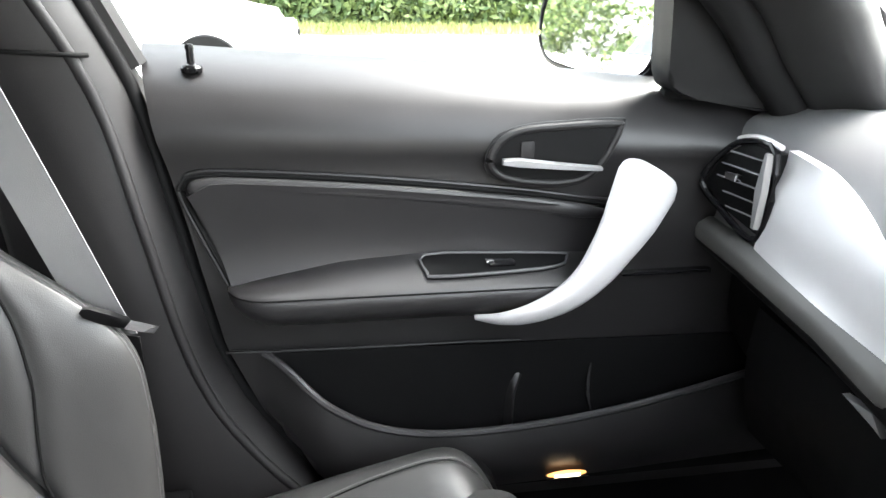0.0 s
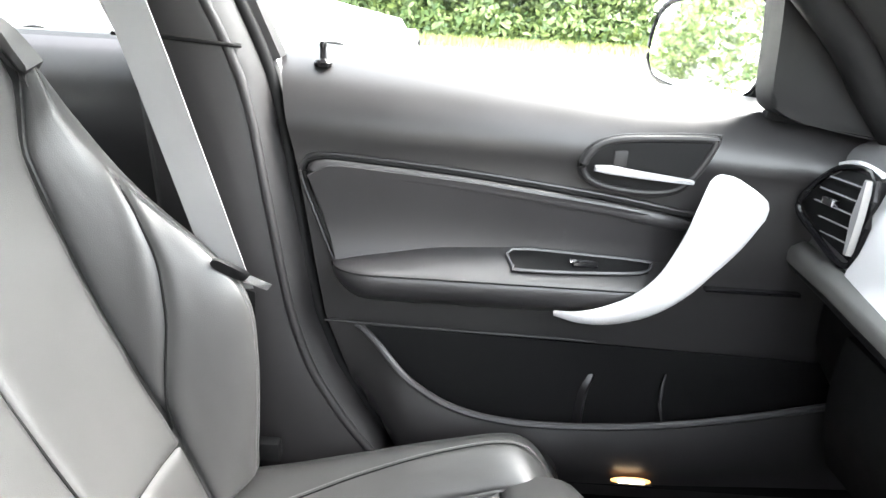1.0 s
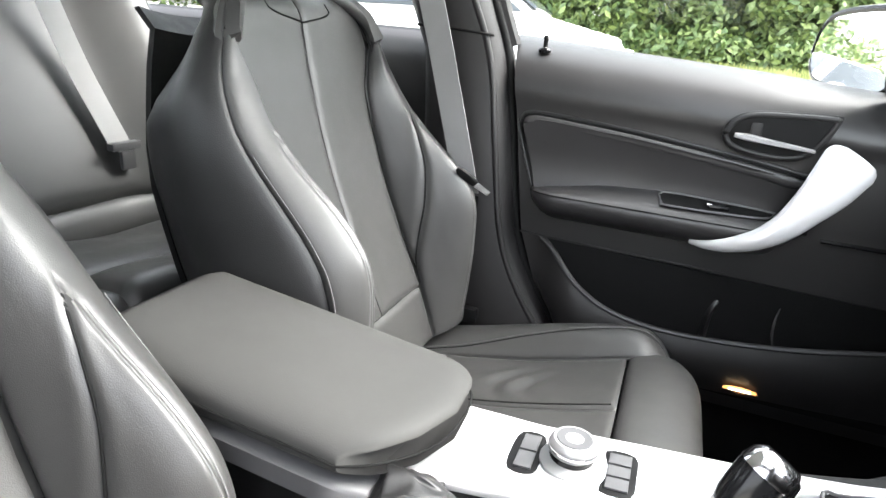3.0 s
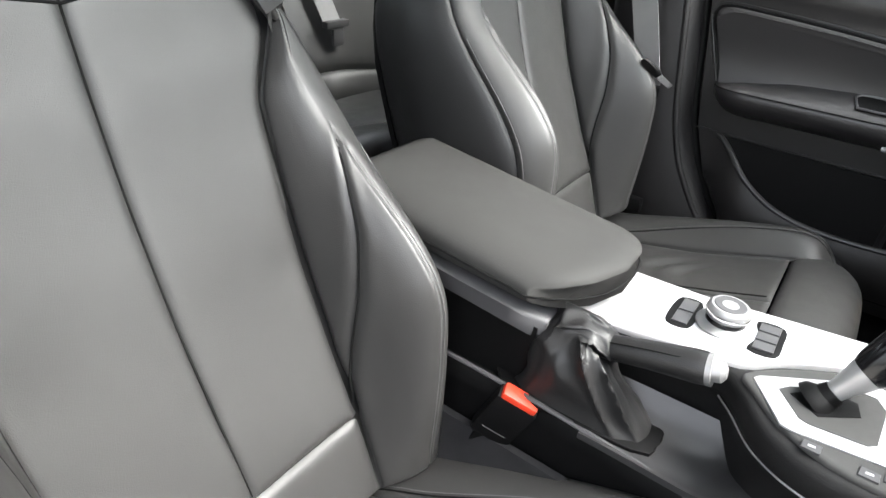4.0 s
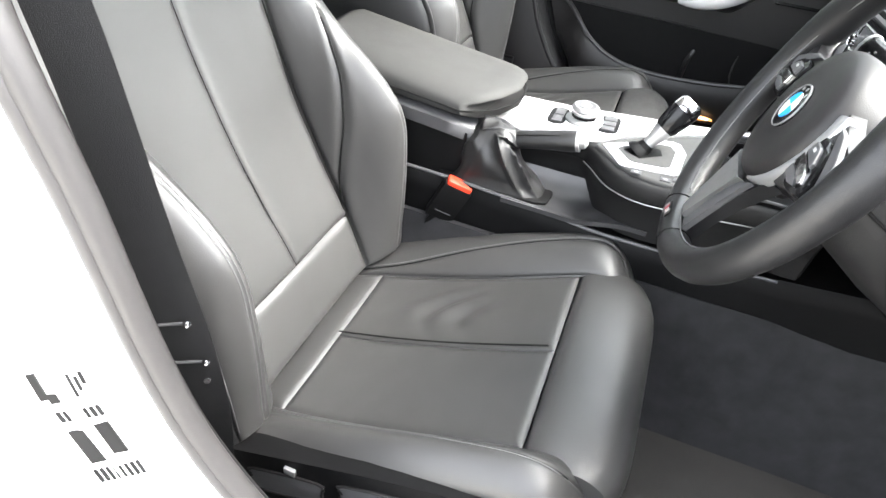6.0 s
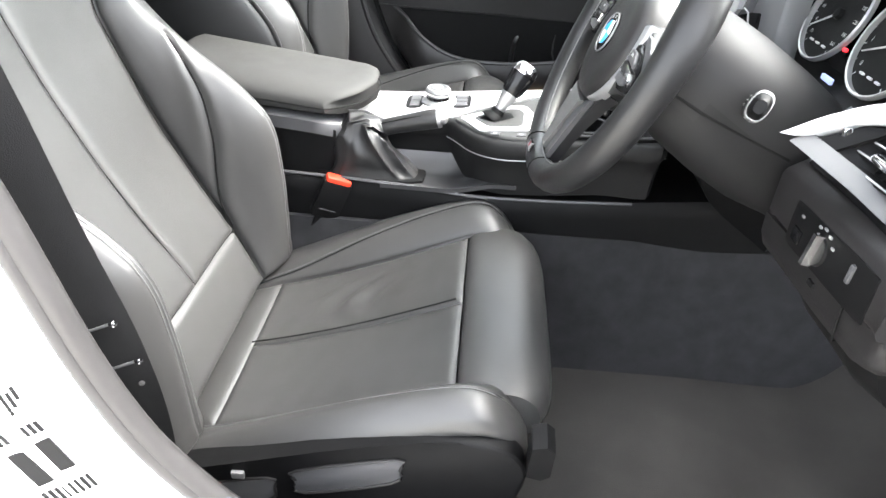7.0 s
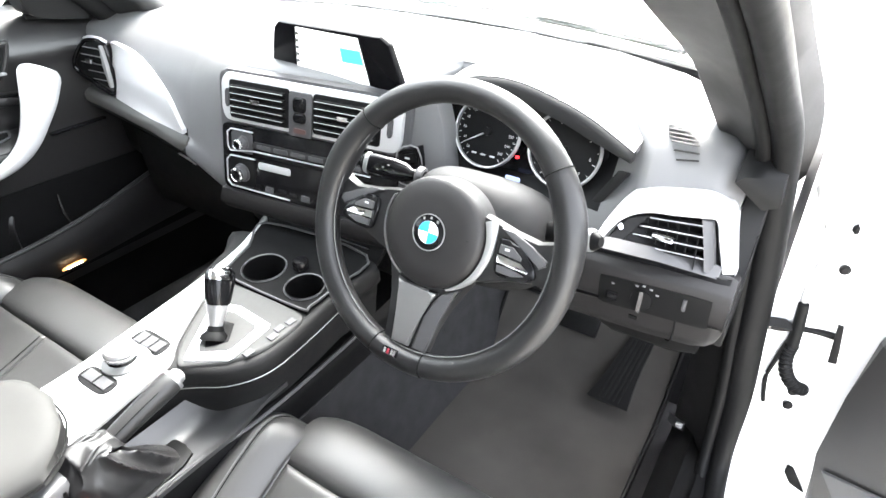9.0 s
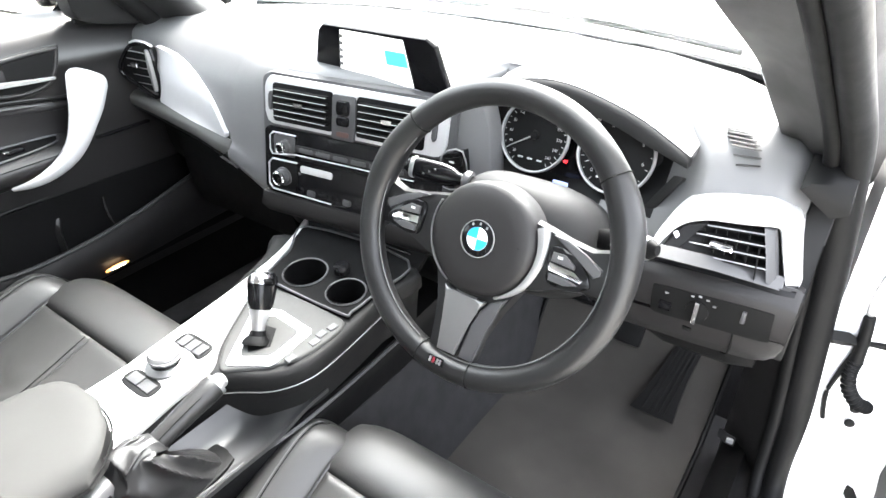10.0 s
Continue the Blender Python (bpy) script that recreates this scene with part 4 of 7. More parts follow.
    part("radio_frame", bm_tube([stack(a, b, .008) for a, b in [(.86, .615), (.17, .625), (.02, .66), (.005, .62), (.005, .49), (.03, .455), (.17, .455)]], .0014, 6), SILVER, dash)
    for a, b, r in ((.110, .562, .0100), (.096, .85, .0140)):
        k = part("rotary_knob", bm_lathe([(r * 1.25, 0), (r * 1.25, .004), (r, .006), (r * .96, .018), (r * .80, .021), (r * .78, .019), (0, .019)], facing(stack(a, b, .006), S_N), 24), GREYPL, dash, "dark rotary knob")
        part("knob_ring", bm_lathe([(r * .98, .016), (r * .98, .0195), (r * .78, .0212), (r * .70, .0195), (r * .70, .016)], facing(stack(a, b, .006), S_N), 24, False), CHROME, k, "chrome ring")
        part("knob_cap", bm_lathe([(r * .66, .0185), (r * .6, .0205), (0, .021)], facing(stack(a, b, .006), S_N), 20), GLOSS, k)
    for i in range(9):
        a = .17 + .075 * i
        part("heater_button", stack_plate(rounded(a, .93, a + .05, .985, .008, .015), .005, .009, .001), GREYPL if i % 3 == 1 else GLOSS, dash)
    for i in range(6):
        a = .20 + .105 * i
        part("radio_button", stack_plate(rounded(a, .548, a + .085, .588, .006, .01), .0095, .0115, .0006), GREYPL, dash)
    part("stack_chin", bm_loft([[stack(a, 1.03, .0), stack(a, 1.04, .010), stack(a, 1.16, .016), stack(a, 1.26, -.004), stack(a, 1.22, -.03), stack(a, 1.05, -.03)] for a in np.linspace(-.045, 1.02, 12)]), SOFT, dash, "soft black chin under the centre stack", angle=60)
    # plate between stack and instruments with the start button
    part("column_plate", bm_prism([(.556, -.192, .775), (.570, -.190, .906), (.572, -.212, .915), (.575, -.233, .924), (.584, -.240, .88), (.580, -.250, .80), (.572, -.248, .772)], (0.03, -.004, 0), .003), DASHTOP, dash, "grained plate beside the instruments")
    sp = [(.548, -.180, .782), (.545, -.179, .837), (.552, -.213, .849), (.557, -.217, .792)]
    part("start_plate", bm_prism(sp, (.016, 0, 0), .003), GLOSS, dash)
    part("start_frame", bm_tube([Vector(p) + Vector((-.002, 0, 0)) for p in spline(sp, 3, True)], .0013, 6, True), SATIN, dash)
    for f0, f1 in ((.08, .46), (.54, .92)):
        q = [Vector(sp[0]).lerp(Vector(sp[1]), f0), Vector(sp[0]).lerp(Vector(sp[1]), f1), Vector(sp[3]).lerp(Vector(sp[2]), f1), Vector(sp[3]).lerp(Vector(sp[2]), f0)]
        c = sum(q, Vector()) / 4
        b = part("start_button", bm_prism([c + (p - c) * .78 for p in q], (-.005, 0, 0), .002), DARK, dash, "black start button")
        part("button_mark", bm_box(c + Vector((-.0055, 0, .002)), (.001, .010, .003), 0), SILVER, b)
    # instrument visor and dials
    arch = [(-.205, .915), (-.24, .942), (-.29, .956), (-.345, .958), (-.41, .945), (-.465, .928), (-.53, .898)]
    A = spline([(p[0], p[1]) for p in arch], 5)
    rows = []
    for p in A:
        f = (p.x + .205) / -.325
        rows.append([(.600 + .012 * math.sin(math.pi * f), p.x, p.y), (.597 + .012 * math.sin(math.pi * f), p.x, p.y + .005), (.65, p.x, p.y + .012), (.76, p.x, .944 + .012 * math.sin(math.pi * f)), (.76, p.x, .925), (.65, p.x, p.y - .006)])
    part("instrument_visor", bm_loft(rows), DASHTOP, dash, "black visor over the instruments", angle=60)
    part("visor_end", bm_prism([(.60, -.512, .872), (.60, -.495, .83), (.60, -.470, .795), (.66, -.47, .79), (.65, -.512, .85)], (0, -.016, 0), .005), PILLAR, dash)
    # lip in a near-black trim, for the visor's unlit front edge
    rows = []
    for i, p in enumerate(A):
        f = (p.x + .205) / -.325
        x = .597 + .012 * math.sin(math.pi * f)
        k = min(1, .25 + 4 * min(f, 1 - f))
        rows.append([(x + .012, p.x, p.y + .0065), (x - .003, p.x, p.y + .003), (x - .009, p.x, p.y - .004), (x - .008, p.x, p.y - .004 - .017 * k), (x + .010, p.x, p.y - .006 - .017 * k)])
    part("visor_lip", bm_loft(rows), PILLAR, dash, "dark rolled lip of the instrument visor", angle=70)
    N_I = Vector((-.94, 0, .34)).normalized()
    panel = [(.625, -.212, .785), (.646, -.210, .912), (.652, -.33, .948), (.650, -.42, .935), (.644, -.485, .89), (.622, -.49, .785)]
    inst = part("instrument_panel", bm_prism(panel, (.02, 0, 0), .003), GLOSS, dash, "black instrument panel")
    white = material("dial_print", (.40, .40, .40), .5)
    for cy, first in ((-.297, True), (-.425, False)):
        c = Vector((.622, cy, .871))
        M = facing(c, N_I)
        part("dial_ring", bm_lathe([(.0535, 0), (.0535, .006), (.0555, .007), (.057, .005), (.057, 0)], M, 40, False), SATIN, inst)
        part("dial_face", bm_lathe([(.0535, 0.0), (0, .0005)], M, 36, False), DARK, inst)
        ticks = []
        for i in range(27 if first else 15):
            t = radians(235 - 290 * i / (26 if first else 14))
            r0, r1 = (.046, .051) if i % 2 == 0 else (.0485, .051)
            d, s = Vector((math.cos(t), math.sin(t), 0)), Vector((-math.sin(t), math.cos(t), 0)) * .0005
            q = bmesh.new()
            vs = [q.verts.new(M @ (d * r + s * k + Vector((0, 0, .002)))) for r, k in ((r0, -1), (r0, 1), (r1, 1), (r1, -1))]
            q.faces.new(vs)
            ticks.append(q)
        part("dial_ticks", join(*ticks), white, inst)
        nums = range(20, 261, 20) if first else range(0, 8)
        nums = list(nums)
        for i, val in enumerate(nums):
            t = radians((225 - 270 * i / (len(nums) - 1)))
            cu = bpy.data.curves.new("numeral", 'FONT')
            cu.body = str(val)
            cu.size = .0060 if first else .0075
            cu.align_x, cu.align_y = 'CENTER', 'CENTER'
            me = bpy.data.meshes.new("numeral")
            tmp = bpy.data.objects.new("numeral", cu)
            scene.collection.objects.link(tmp)
            dg = bpy.context.evaluated_depsgraph_get()
            me = bpy.data.meshes.new_from_object(tmp.evaluated_get(dg))
            bpy.data.objects.remove(tmp)
            me.transform(M @ Matrix.Translation((math.cos(t) * .0405, math.sin(t) * .0405, .0022)))
            me.materials.clear()
            me.materials.append(white)
            ob = new("numeral", me)
            ob.parent = inst
        ta = radians(212 if first else 205)
        d, s = Vector((math.cos(ta), math.sin(ta), 0)), Vector((-math.sin(ta), math.cos(ta), 0))
        part("needle", bm_loft([[M @ (d * r + s * w + Vector((0, 0, h))) for w, h in ((-ww, .003), (ww, .003), (0, .005))] for r, ww in ((-.006, .0016), (.045, .0006))]), white, inst, "pale dial needle")
        part("needle_hub", bm_lathe([(.007, 0), (.006, .006), (0, .007)], M, 16), DARK, inst)
        for k in range(3):
            part("dial_mark", bm_box(M @ Vector((-.016 + .016 * k, -.036, .002)), (.002, .008, .002), 0), white, inst)
    part("warning_lamp", bm_box((.612, -.354, .846), (.004, .006, .004), .001), glow("red_warning_lamp", (1, .03, .04), 0.12), inst, "lit red warning lamp")
    part("info_display", bm_box((.606, -.352, .812), (.004, .024, .0065), .001), glow("blue_white_display", (.45, .55, 1.0), 0.05), inst, "lit pale blue display")
    # driver outer vent and trim
    outer = spline([(-.500, .783), (-.522, .827), (-.548, .859), (-.575, .874), (-.62, .883), (-.664, .888), (-.679, .880), (-.685, .844), (-.694, .788)], 5)
    innr = spline([(-.515, .792), (-.531, .815), (-.549, .835), (-.580, .851), (-.62, .857), (-.652, .862), (-.661, .859), (-.667, .836), (-.678, .790)], 5)
    def trim_x(y):
        return interp(-y, [.50, .60, .66, .694], [.538, .538, .543, .556])
    vent_trim = part("driver_trim", bm_loft([[(trim_x(a.x) + .010, a.x, a.y), (trim_x(a.x) + .001, lerp(a.x, b.x, .08), lerp(a.y, b.y, .08)), (trim_x(a.x), lerp(a.x, b.x, .3), lerp(a.y, b.y, .3)), (trim_x(b.x) + .001, lerp(a.x, b.x, .85), lerp(a.y, b.y, .85)), (trim_x(b.x) + .005, b.x, b.y), (.565, b.x, b.y), (.585, a.x, a.y)] for a, b in zip(outer, innr)]), SILVER, dash, "satin silver vent trim", angle=60)
    vent_d = part("driver_vent", bm_prism([(.553, -.511, .775), (.553, -.545, .836), (.555, -.565, .853), (.563, -.664, .864), (.563, -.676, .785)], (.015, 0, 0), .003), DARK, dash, "black air vent")
    for i in range(4):
        z = .803 + .0148 * i
        y0 = interp(z, [.775, .80, .83, .846], [-.535, -.549, -.566, -.580])
        y1 = interp(z, [.79, .86], [-.656, -.641])
        part("slat", bm_loft([[(.548, y, z + dz), (.556, y, z + dz), (.556, y, z + dz - .003), (.548, y, z + dz - .004)] for y, dz in ((y0, -.004), (y1, .004))]), DARK, vent_d)
        part("slat_edge", bm_tube([(.5472, y0, z - .0045), (.5472, y1, z + .0035)], .0010, 5), SATIN, vent_d)
    for k in range(6):
        y = -.575 - .013 * k
        part("vane", bm_box((.557, y, .828 - .02 * (k == 5)), (.006, .0014, .050), .0004), DARK, vent_d)
    part("vent_tab", bm_box((.544, -.600, .822), (.010, .028, .0075), .003), CHROME, vent_d)
    part("vent_post", bm_loft([[(.556, y0, z), (.546, y0 - .001, z), (.5445, y0 - .006, z), (.5465, y0 - .014, z), (.558, y0 - .015, z)] for z, y0 in ((.790, -.656), (.826, -.649), (.859, -.6415))]), GREYPL, vent_d, "satin grey vent post", angle=60)
    part("thumb_wheel", bm_prism([(.550, -.520, .792), (.550, -.552, .835), (.550, -.583, .849), (.550, -.571, .838), (.550, -.546, .797)], (-.006, 0, 0), .002), DARK, vent_d)
    part("thumb_glint", bm_box((.5425, -.547, .819), (.004, .0075, .017), .0025, 2, Matrix.Rotation(radians(-35), 3, 'X')), CHROME, vent_d)
    part("vent_lip", bm_loft([[(.552, y, z + .012), (.541, y, z + .003), (.539, y, z), (.545, y, z - .003), (.57, y, z)] for y, z in ((-.513, .784), (-.60, .789), (-.678, .789))]), GREYPL, vent_d, "thin satin lip under the vent", angle=60)
    part("vent_sill", bm_loft([[(.545, y, z), (.541, y, z - .006), (.545, y, z - .010), (.57, y, z - .010), (.57, y, z)] for y, z in ((-.500, .780), (-.60, .786), (-.692, .788))]), GLOSS, dash)
    # the vent face leans back at its top and turns away at its outer end
    def lean(p):
        d = .5 * (p.z - .822) + interp(-p.y, [.50, .53, .56, .645, .670], [-.030, -.012, 0, 0, .022])
        return Vector((p.x + d, p.y + d * (p.y + .81) / .64, p.z - d * (1.165 - p.z) / .64))
    for ob in [vent_trim, vent_d] + list(vent_d.children):
        for v in ob.data.vertices:
            v.co = lean(v.co)
    # light switch panel
    ls = part("switch_panel", bm_loft([[(.552, y, zt + .016), (.532, y, zt + .003), (.5285, y, zt - .003), (.5290, y, zt - .046), (.533, y, zt - .053), (.56, y, zt - .060), (.60, y, zt - .056), (.60, y, zt)] for y, zt in ((-.484, .757), (-.489, .760), (-.60, .767), (-.694, .774), (-.700, .771))]), SOFT, dash, "soft black light switch panel", angle=40)
    part("switch_inset", bm_prism([(.5295, p.x, p.y) for p in spline([(-.536, .712), (-.534, .744), (-.540, .750), (-.60, .7555), (-.672, .7615), (-.679, .756), (-.681, .724), (-.675, .718), (-.60, .711), (-.545, .706)], 3, True)], (-.0022, 0, 0), .001), DARK, ls, "dark switch inset")
    M = facing((.5275, -.594, .731), (-1, 0, .08))
    part("light_dial", bm_lathe([(.015, 0), (.014, .003), (0, .003)], M, 24), DARK, ls)
    part("light_knob", bm_loft([[M @ Vector((x, y, h)) for x, h in ((-.0036, .002), (-.0026, .010), (.0026, .010), (.0036, .002))] for y in (-.016, .016)]), CHROME, ls, "chrome light knob")
    for y, z in ((-.553, .742), (-.585, .750), (-.594, .753), (-.604, .751), (-.613, .745)):
        part("switch_mark", bm_box((.5268, y, z), (.002, .0042, .0022), .0004), SATIN, ls)
    part("dimmer_switch", bm_box((.5265, -.648, .744), (.004, .005, .018), .0015), GREYPL, ls)
    part("fog_switch", bm_box((.5268, -.554, .722), (.003, .016, .014), .0015), GLOSS, ls)
    knee = part("knee_panel", bm_loft([[(.540, y, zt), (.542, y, zt - .5 * h), (.549, y, zt - .86 * h), (.562, y, zt - h), (.66, y, zt - 1.15 * h), (.66, y, zt)] for y, zt, h in ((-.46, .694, .048), (-.60, .706, .052), (-.665, .712, .051), (-.684, .714, .045), (-.694, .715, .034), (-.699, .716, .018))]), SOFT, dash, "soft black knee panel", angle=60)
    part("knee_joint", bm_tube(spline([(.539, -.640, .711), (.5395, -.642, .690), (.5445, -.640, .668), (.553, -.632, .660)], 4), .0012, 6), SEAM, knee)
    part("release_notch", bm_box((.5415, -.585, .688), (.006, .012, .006), .002), SEAM, knee)
    part("end_cover", bm_prism([(p.x + .008, -.6725, p.z - .004) for p in [dash_point(-.672, k) for k in range(1, 10)]] + [(.70, -.6725, .66), (.74, -.6725, .88)], (0, -.030, 0), .004), PILLAR, dash, "dark end cover of the dashboard")
    # demister grille on the dash top
    def on_top(x, y):
        ks = [dash_point(y, k) for k in range(1, 7)]
        return Vector((x, y, interp(-x, [-q.x for q in ks], [q.z for q in ks]) + .0065))
    for i in range(7):
        f = i / 6
        w = .010 + .008 * math.sin(math.pi * (.15 + .7 * f))
        c = (lerp(.656, .620, f), lerp(-.568, -.594, f))
        part("demister_slot", bm_tube([on_top(c[0] - .003, c[1] + w), on_top(c[0], c[1]), on_top(c[0] + .003, c[1] - w)], .0026, 6, squash=.35), DARK, dash, "black demister slot" if i == 0 else "")
    return dash


dashboard()


def nav_screen():
    scr = thing("navigation_screen", (.57, -.04, .92), "free-standing screen lit with a pale map", "screen")
    out = [(.585, .126, .905), (.572, .094, .985), (.569, .080, .996), (.567, -.134, 1.000), (.570, -.148, .99), (.585, -.166, .912)]
    part("housing", bm_prism(out, (.013, 0, .002), .004), material("screen_black_glass", (.003, .003, .0035), .22, spec=.08, var=.05, rvar=.03), scr, "gloss black housing")
    def on(a, b, h):
        p = Vector(out[0]).lerp(Vector((.585, -.166, .912)), a)
        q = Vector((.567, .088, 1.0)).lerp(Vector((.567, -.144, 1.0)), a)
        return p.lerp(q, b) + Vector((-h, 0, -h * .15))
    def quad(a0, b0, a1, b1, h, d):
        return bm_loft([[on(a0, b0, h), on(a0, b1, h), on(a0, b1, h + d), on(a0, b0, h + d)], [on(a1, b0, h), on(a1, b1, h), on(a1, b1, h + d), on(a1, b0, h + d)]])
    part("map", quad(.22, .08, .77, .93, .0008, .0006), glow("map_glow", (.92, .93, .90), 0.085), scr, "lit pale map")
    part("map_water", quad(.60, .44, .765, .70, .0016, .0004), glow("map_water_glow", (.06, .42, .95), 0.07), scr, "blue water on the map")
    for i in range(6):
        part("menu_mark", quad(.215, .14 + .13 * i, .245, .20 + .13 * i, .0016, .0003), GREYPL, scr)
    part("map_road", quad(.245, .80, .50, .815, .0016, .0003), glow("map_road_glow", (.95, .75, .5), .06), scr)
    part("map_road", quad(.40, .30, .41, .80, .0016, .0003), glow("map_road_pale", (.85, .8, .7), .06), scr)
    part("map_line", quad(.25, .12, .42, .15, .0016, .0003), GREYPL, scr)
    part("neck", bm_box((.612, -.02, .915), (.05, .20, .03), .008), DARK, scr)
    return scr


nav_screen()

# ---- steering wheel and column ----
SPOKE_FACE = material("brushed_dark_metal", (.16, .16, .158), .45, metal=.5, var=.08, scale=25, bump=.08, bscale=700)
W_TILT = 24.0
W_N = Vector((-math.cos(radians(W_TILT)), 0, math.sin(radians(W_TILT))))
W_C = Vector((.362, -.372, .846))
W_M = facing(W_C, W_N)


def wheel_plate(outline, h0, h1, bevel=.003):
    d = (W_M.to_3x3() @ Vector((0, 0, 1))) * (h1 - h0)
    return bm_prism([W_M @ Vector((x, y, h0)) for x, y in outline], d, bevel)


def steering_wheel():
    w = thing("steering_wheel", W_C, "black leather three-spoke steering wheel with silver spoke trim", "steering wheel")
    R, r = .1695, .0168
    n = 96
    def rim_row(t, k=1.0):
        grip = (1.0 + .16 * math.exp(-((math.degrees(t) - 22) / 15) ** 2) + .16 * math.exp(-((math.degrees(t) - 160) / 15) ** 2)) * k
        return [W_M @ Vector(((R + r * grip * math.cos(a) * .95) * math.cos(t), (R + r * grip * math.cos(a) * .95) * math.sin(t), r * 1.05 * grip * math.sin(a))) for a in [2 * math.pi * q / 16 for q in range(16)]]
    leather = material("wheel_leather", (.009, .009, .0094), .40, spec=.35, var=.12, scale=10, bump=.12, bscale=900, kind="voronoi")
    smooth_leather = material("wheel_leather_smooth", (.0075, .0075, .008), .34, spec=.4, var=.12, scale=10, bump=.08, bscale=900, kind="voronoi")
    part("rim", bm_loft([rim_row(2 * math.pi * i / n) for i in range(n)], True, False, True), leather, w)
    part("rim_foot", bm_loft([rim_row(radians(a), 1.012) for a in np.linspace(254.5, 279, 10)]), smooth_leather, w, "smooth lower section of the rim")
    for deg in (39, 138, 254, 279.5):
        part("rim_seam", bm_tube([p for p in rim_row(radians(deg), 1.022)], .0009, 5, True), SEAM, w)
    for a0, a1 in ((-98, 33), (143, 250)):
        pts = [W_M @ Vector(((R - r * .97) * math.cos(t), (R - r * .97) * math.sin(t), .006)) for t in [radians(lerp(a0, a1, k / 60)) for k in range(61)]]
        part("rim_stitching", bm_tube(pts, .0008, 5), STITCH, w)
    # airbag cover: a shallow dome with a drawn-in edge
    rows = []
    for k, h in ((1.0, -.030), (1.0, -.004), (.985, .003), (.95, .0085), (.88, .0125), (.62, .0152), (.25, .016)):
        rows.append([W_M @ Vector((k * .0705 * math.cos(t) - .001, k * (.0695 - .002 * math.sin(t)) * math.sin(t), h)) for t in [2 * math.pi * i / 56 for i in range(56)]])
    cover = part("airbag_cover", bm_loft(rows), SOFT, w, "soft black airbag cover", angle=60)
    for sx in (-1, 1):
        part("cover_mark", wheel_plate([(sx * .046, .004), (sx * .052, .004), (sx * .052, .0032), (sx * .046, .0032)], .0135, .0142, 0), DARK, cover)
    # round badge in blue and white
    b = part("badge", bm_lathe([(.0225, .0150), (.0225, .0175), (.020, .0185), (0, .0187)], W_M, 32), GLOSS, w, "round badge with blue and white quarters")
    part("badge_ring", bm_lathe([(.0225, .0172), (.0225, .0188), (.0214, .0188), (.0214, .0172)], W_M, 32, False), SATIN, b)
    part("badge_ring", bm_lathe([(.0142, .0172), (.0142, .0190), (.0135, .0190), (.0135, .0172)], W_M, 32, False), CHROME, b)
    blue, white = material("badge_blue", (.02, .30, .75), .3), material("badge_white", (.8, .8, .8), .3)
    for q in range(4):
        pts = [(0, 0)] + [(.0135 * math.cos(radians(90 * q + 90 * k / 6)), .0135 * math.sin(radians(90 * q + 90 * k / 6))) for k in range(7)]
        part("badge_quarter", wheel_plate(pts, .0186, .0192, 0), white if q % 2 == 0 else blue, b)
    for k in range(3):
        t = radians(122 - 32 * k)
        part("badge_mark", wheel_plate([(.0178 * math.cos(t) + dx, .0178 * math.sin(t) + dy) for dx, dy in ((-.0013, -.0016), (.0013, -.0016), (.0013, .0016), (-.0013, .0016))], .0184, .0190, 0), SATIN, b)
    # trim band round the lower edge of the cover, widest beside the button pads
    def band(a0, a1, w0, w1, h0, h1, m=26):
        rows = []
        for i in range(m + 1):
            f = i / m
            t = radians(lerp(a0, a1, f))
            ww = lerp(w0, w1, f)
            r0, r1 = .0715, .0715 + ww
            rows.append([W_M @ Vector((rr * math.cos(t) - .001, rr * .985 * math.sin(t), h)) for rr, h in ((r0, h0), (r0, h1), (lerp(r0, r1, .3), h1 + .001), (lerp(r0, r1, .8), h1), (r1, h1 - .003), (r1, h0))])
        return bm_loft(rows)
    part("cover_band", band(26, -62, .0145, .0035, -.006, .0055), SATIN, w, "satin silver band", angle=60)
    part("cover_band", band(-118, -204, .0030, .0022, -.006, .0040), SATIN, w, "satin silver band", angle=60)
    # side spokes with their button pads
    for s in (1, -1):
        sp = part("side_spoke", bm_loft([[W_M @ Vector((s * x, y0, h - .016)), W_M @ Vector((s * x, y0 + .003, h - .003)), W_M @ Vector((s * x, lerp(y0, y1, .2), h)), W_M @ Vector((s * x, lerp(y0, y1, .8), h)), W_M @ Vector((s * x, y1 - .003, h - .003)), W_M @ Vector((s * x, y1, h - .016))] for x, y0, y1, h in ((.050, -.048, .040, .001), (.075, -.042, .036, .003), (.100, -.032, .030, .003), (.130, -.025, .026, .001), (.150, -.026, .032, -.001), (.162, -.034, .042, -.004))]), smooth_leather, w, "black side spoke", angle=50)
        leaf = [(s * x, y) for x, y in smooth_outline([(.086, .018), (.106, .0185), (.124, .008), (.138, -.008), (.136, -.017), (.112, -.0235), (.091, -.0225), (.086, -.004)], 3)]
        pad = part("button_pad", wheel_plate(leaf, .001, .0085, .003), GLOSS, sp, "gloss black button pad")
        part("pad_wing", wheel_plate([(s * x, y) for x, y in ((.0845, .030), (.094, .0255), (.115, .0165), (.139, -.003), (.147, .003), (.147, .009), (.126, .0195), (.102, .0295))], .000, .0058, .002), GREYPL, sp, "satin trim above the buttons")
        for pts, mt in (([(.091, .013), (.106, .0135), (.119, .005), (.119, .001), (.091, .003)], GREYPL), ([(.090, .001), (.120, -.001), (.131, -.008), (.129, -.012), (.110, -.008), (.090, -.009)], CHROME), ([(.092, -.011), (.110, -.010), (.127, -.0145), (.112, -.0195), (.093, -.019)], GREYPL)):
            part("spoke_button", wheel_plate([(s * x, y) for x, y in pts], .008, .0118, .0012), mt, pad)
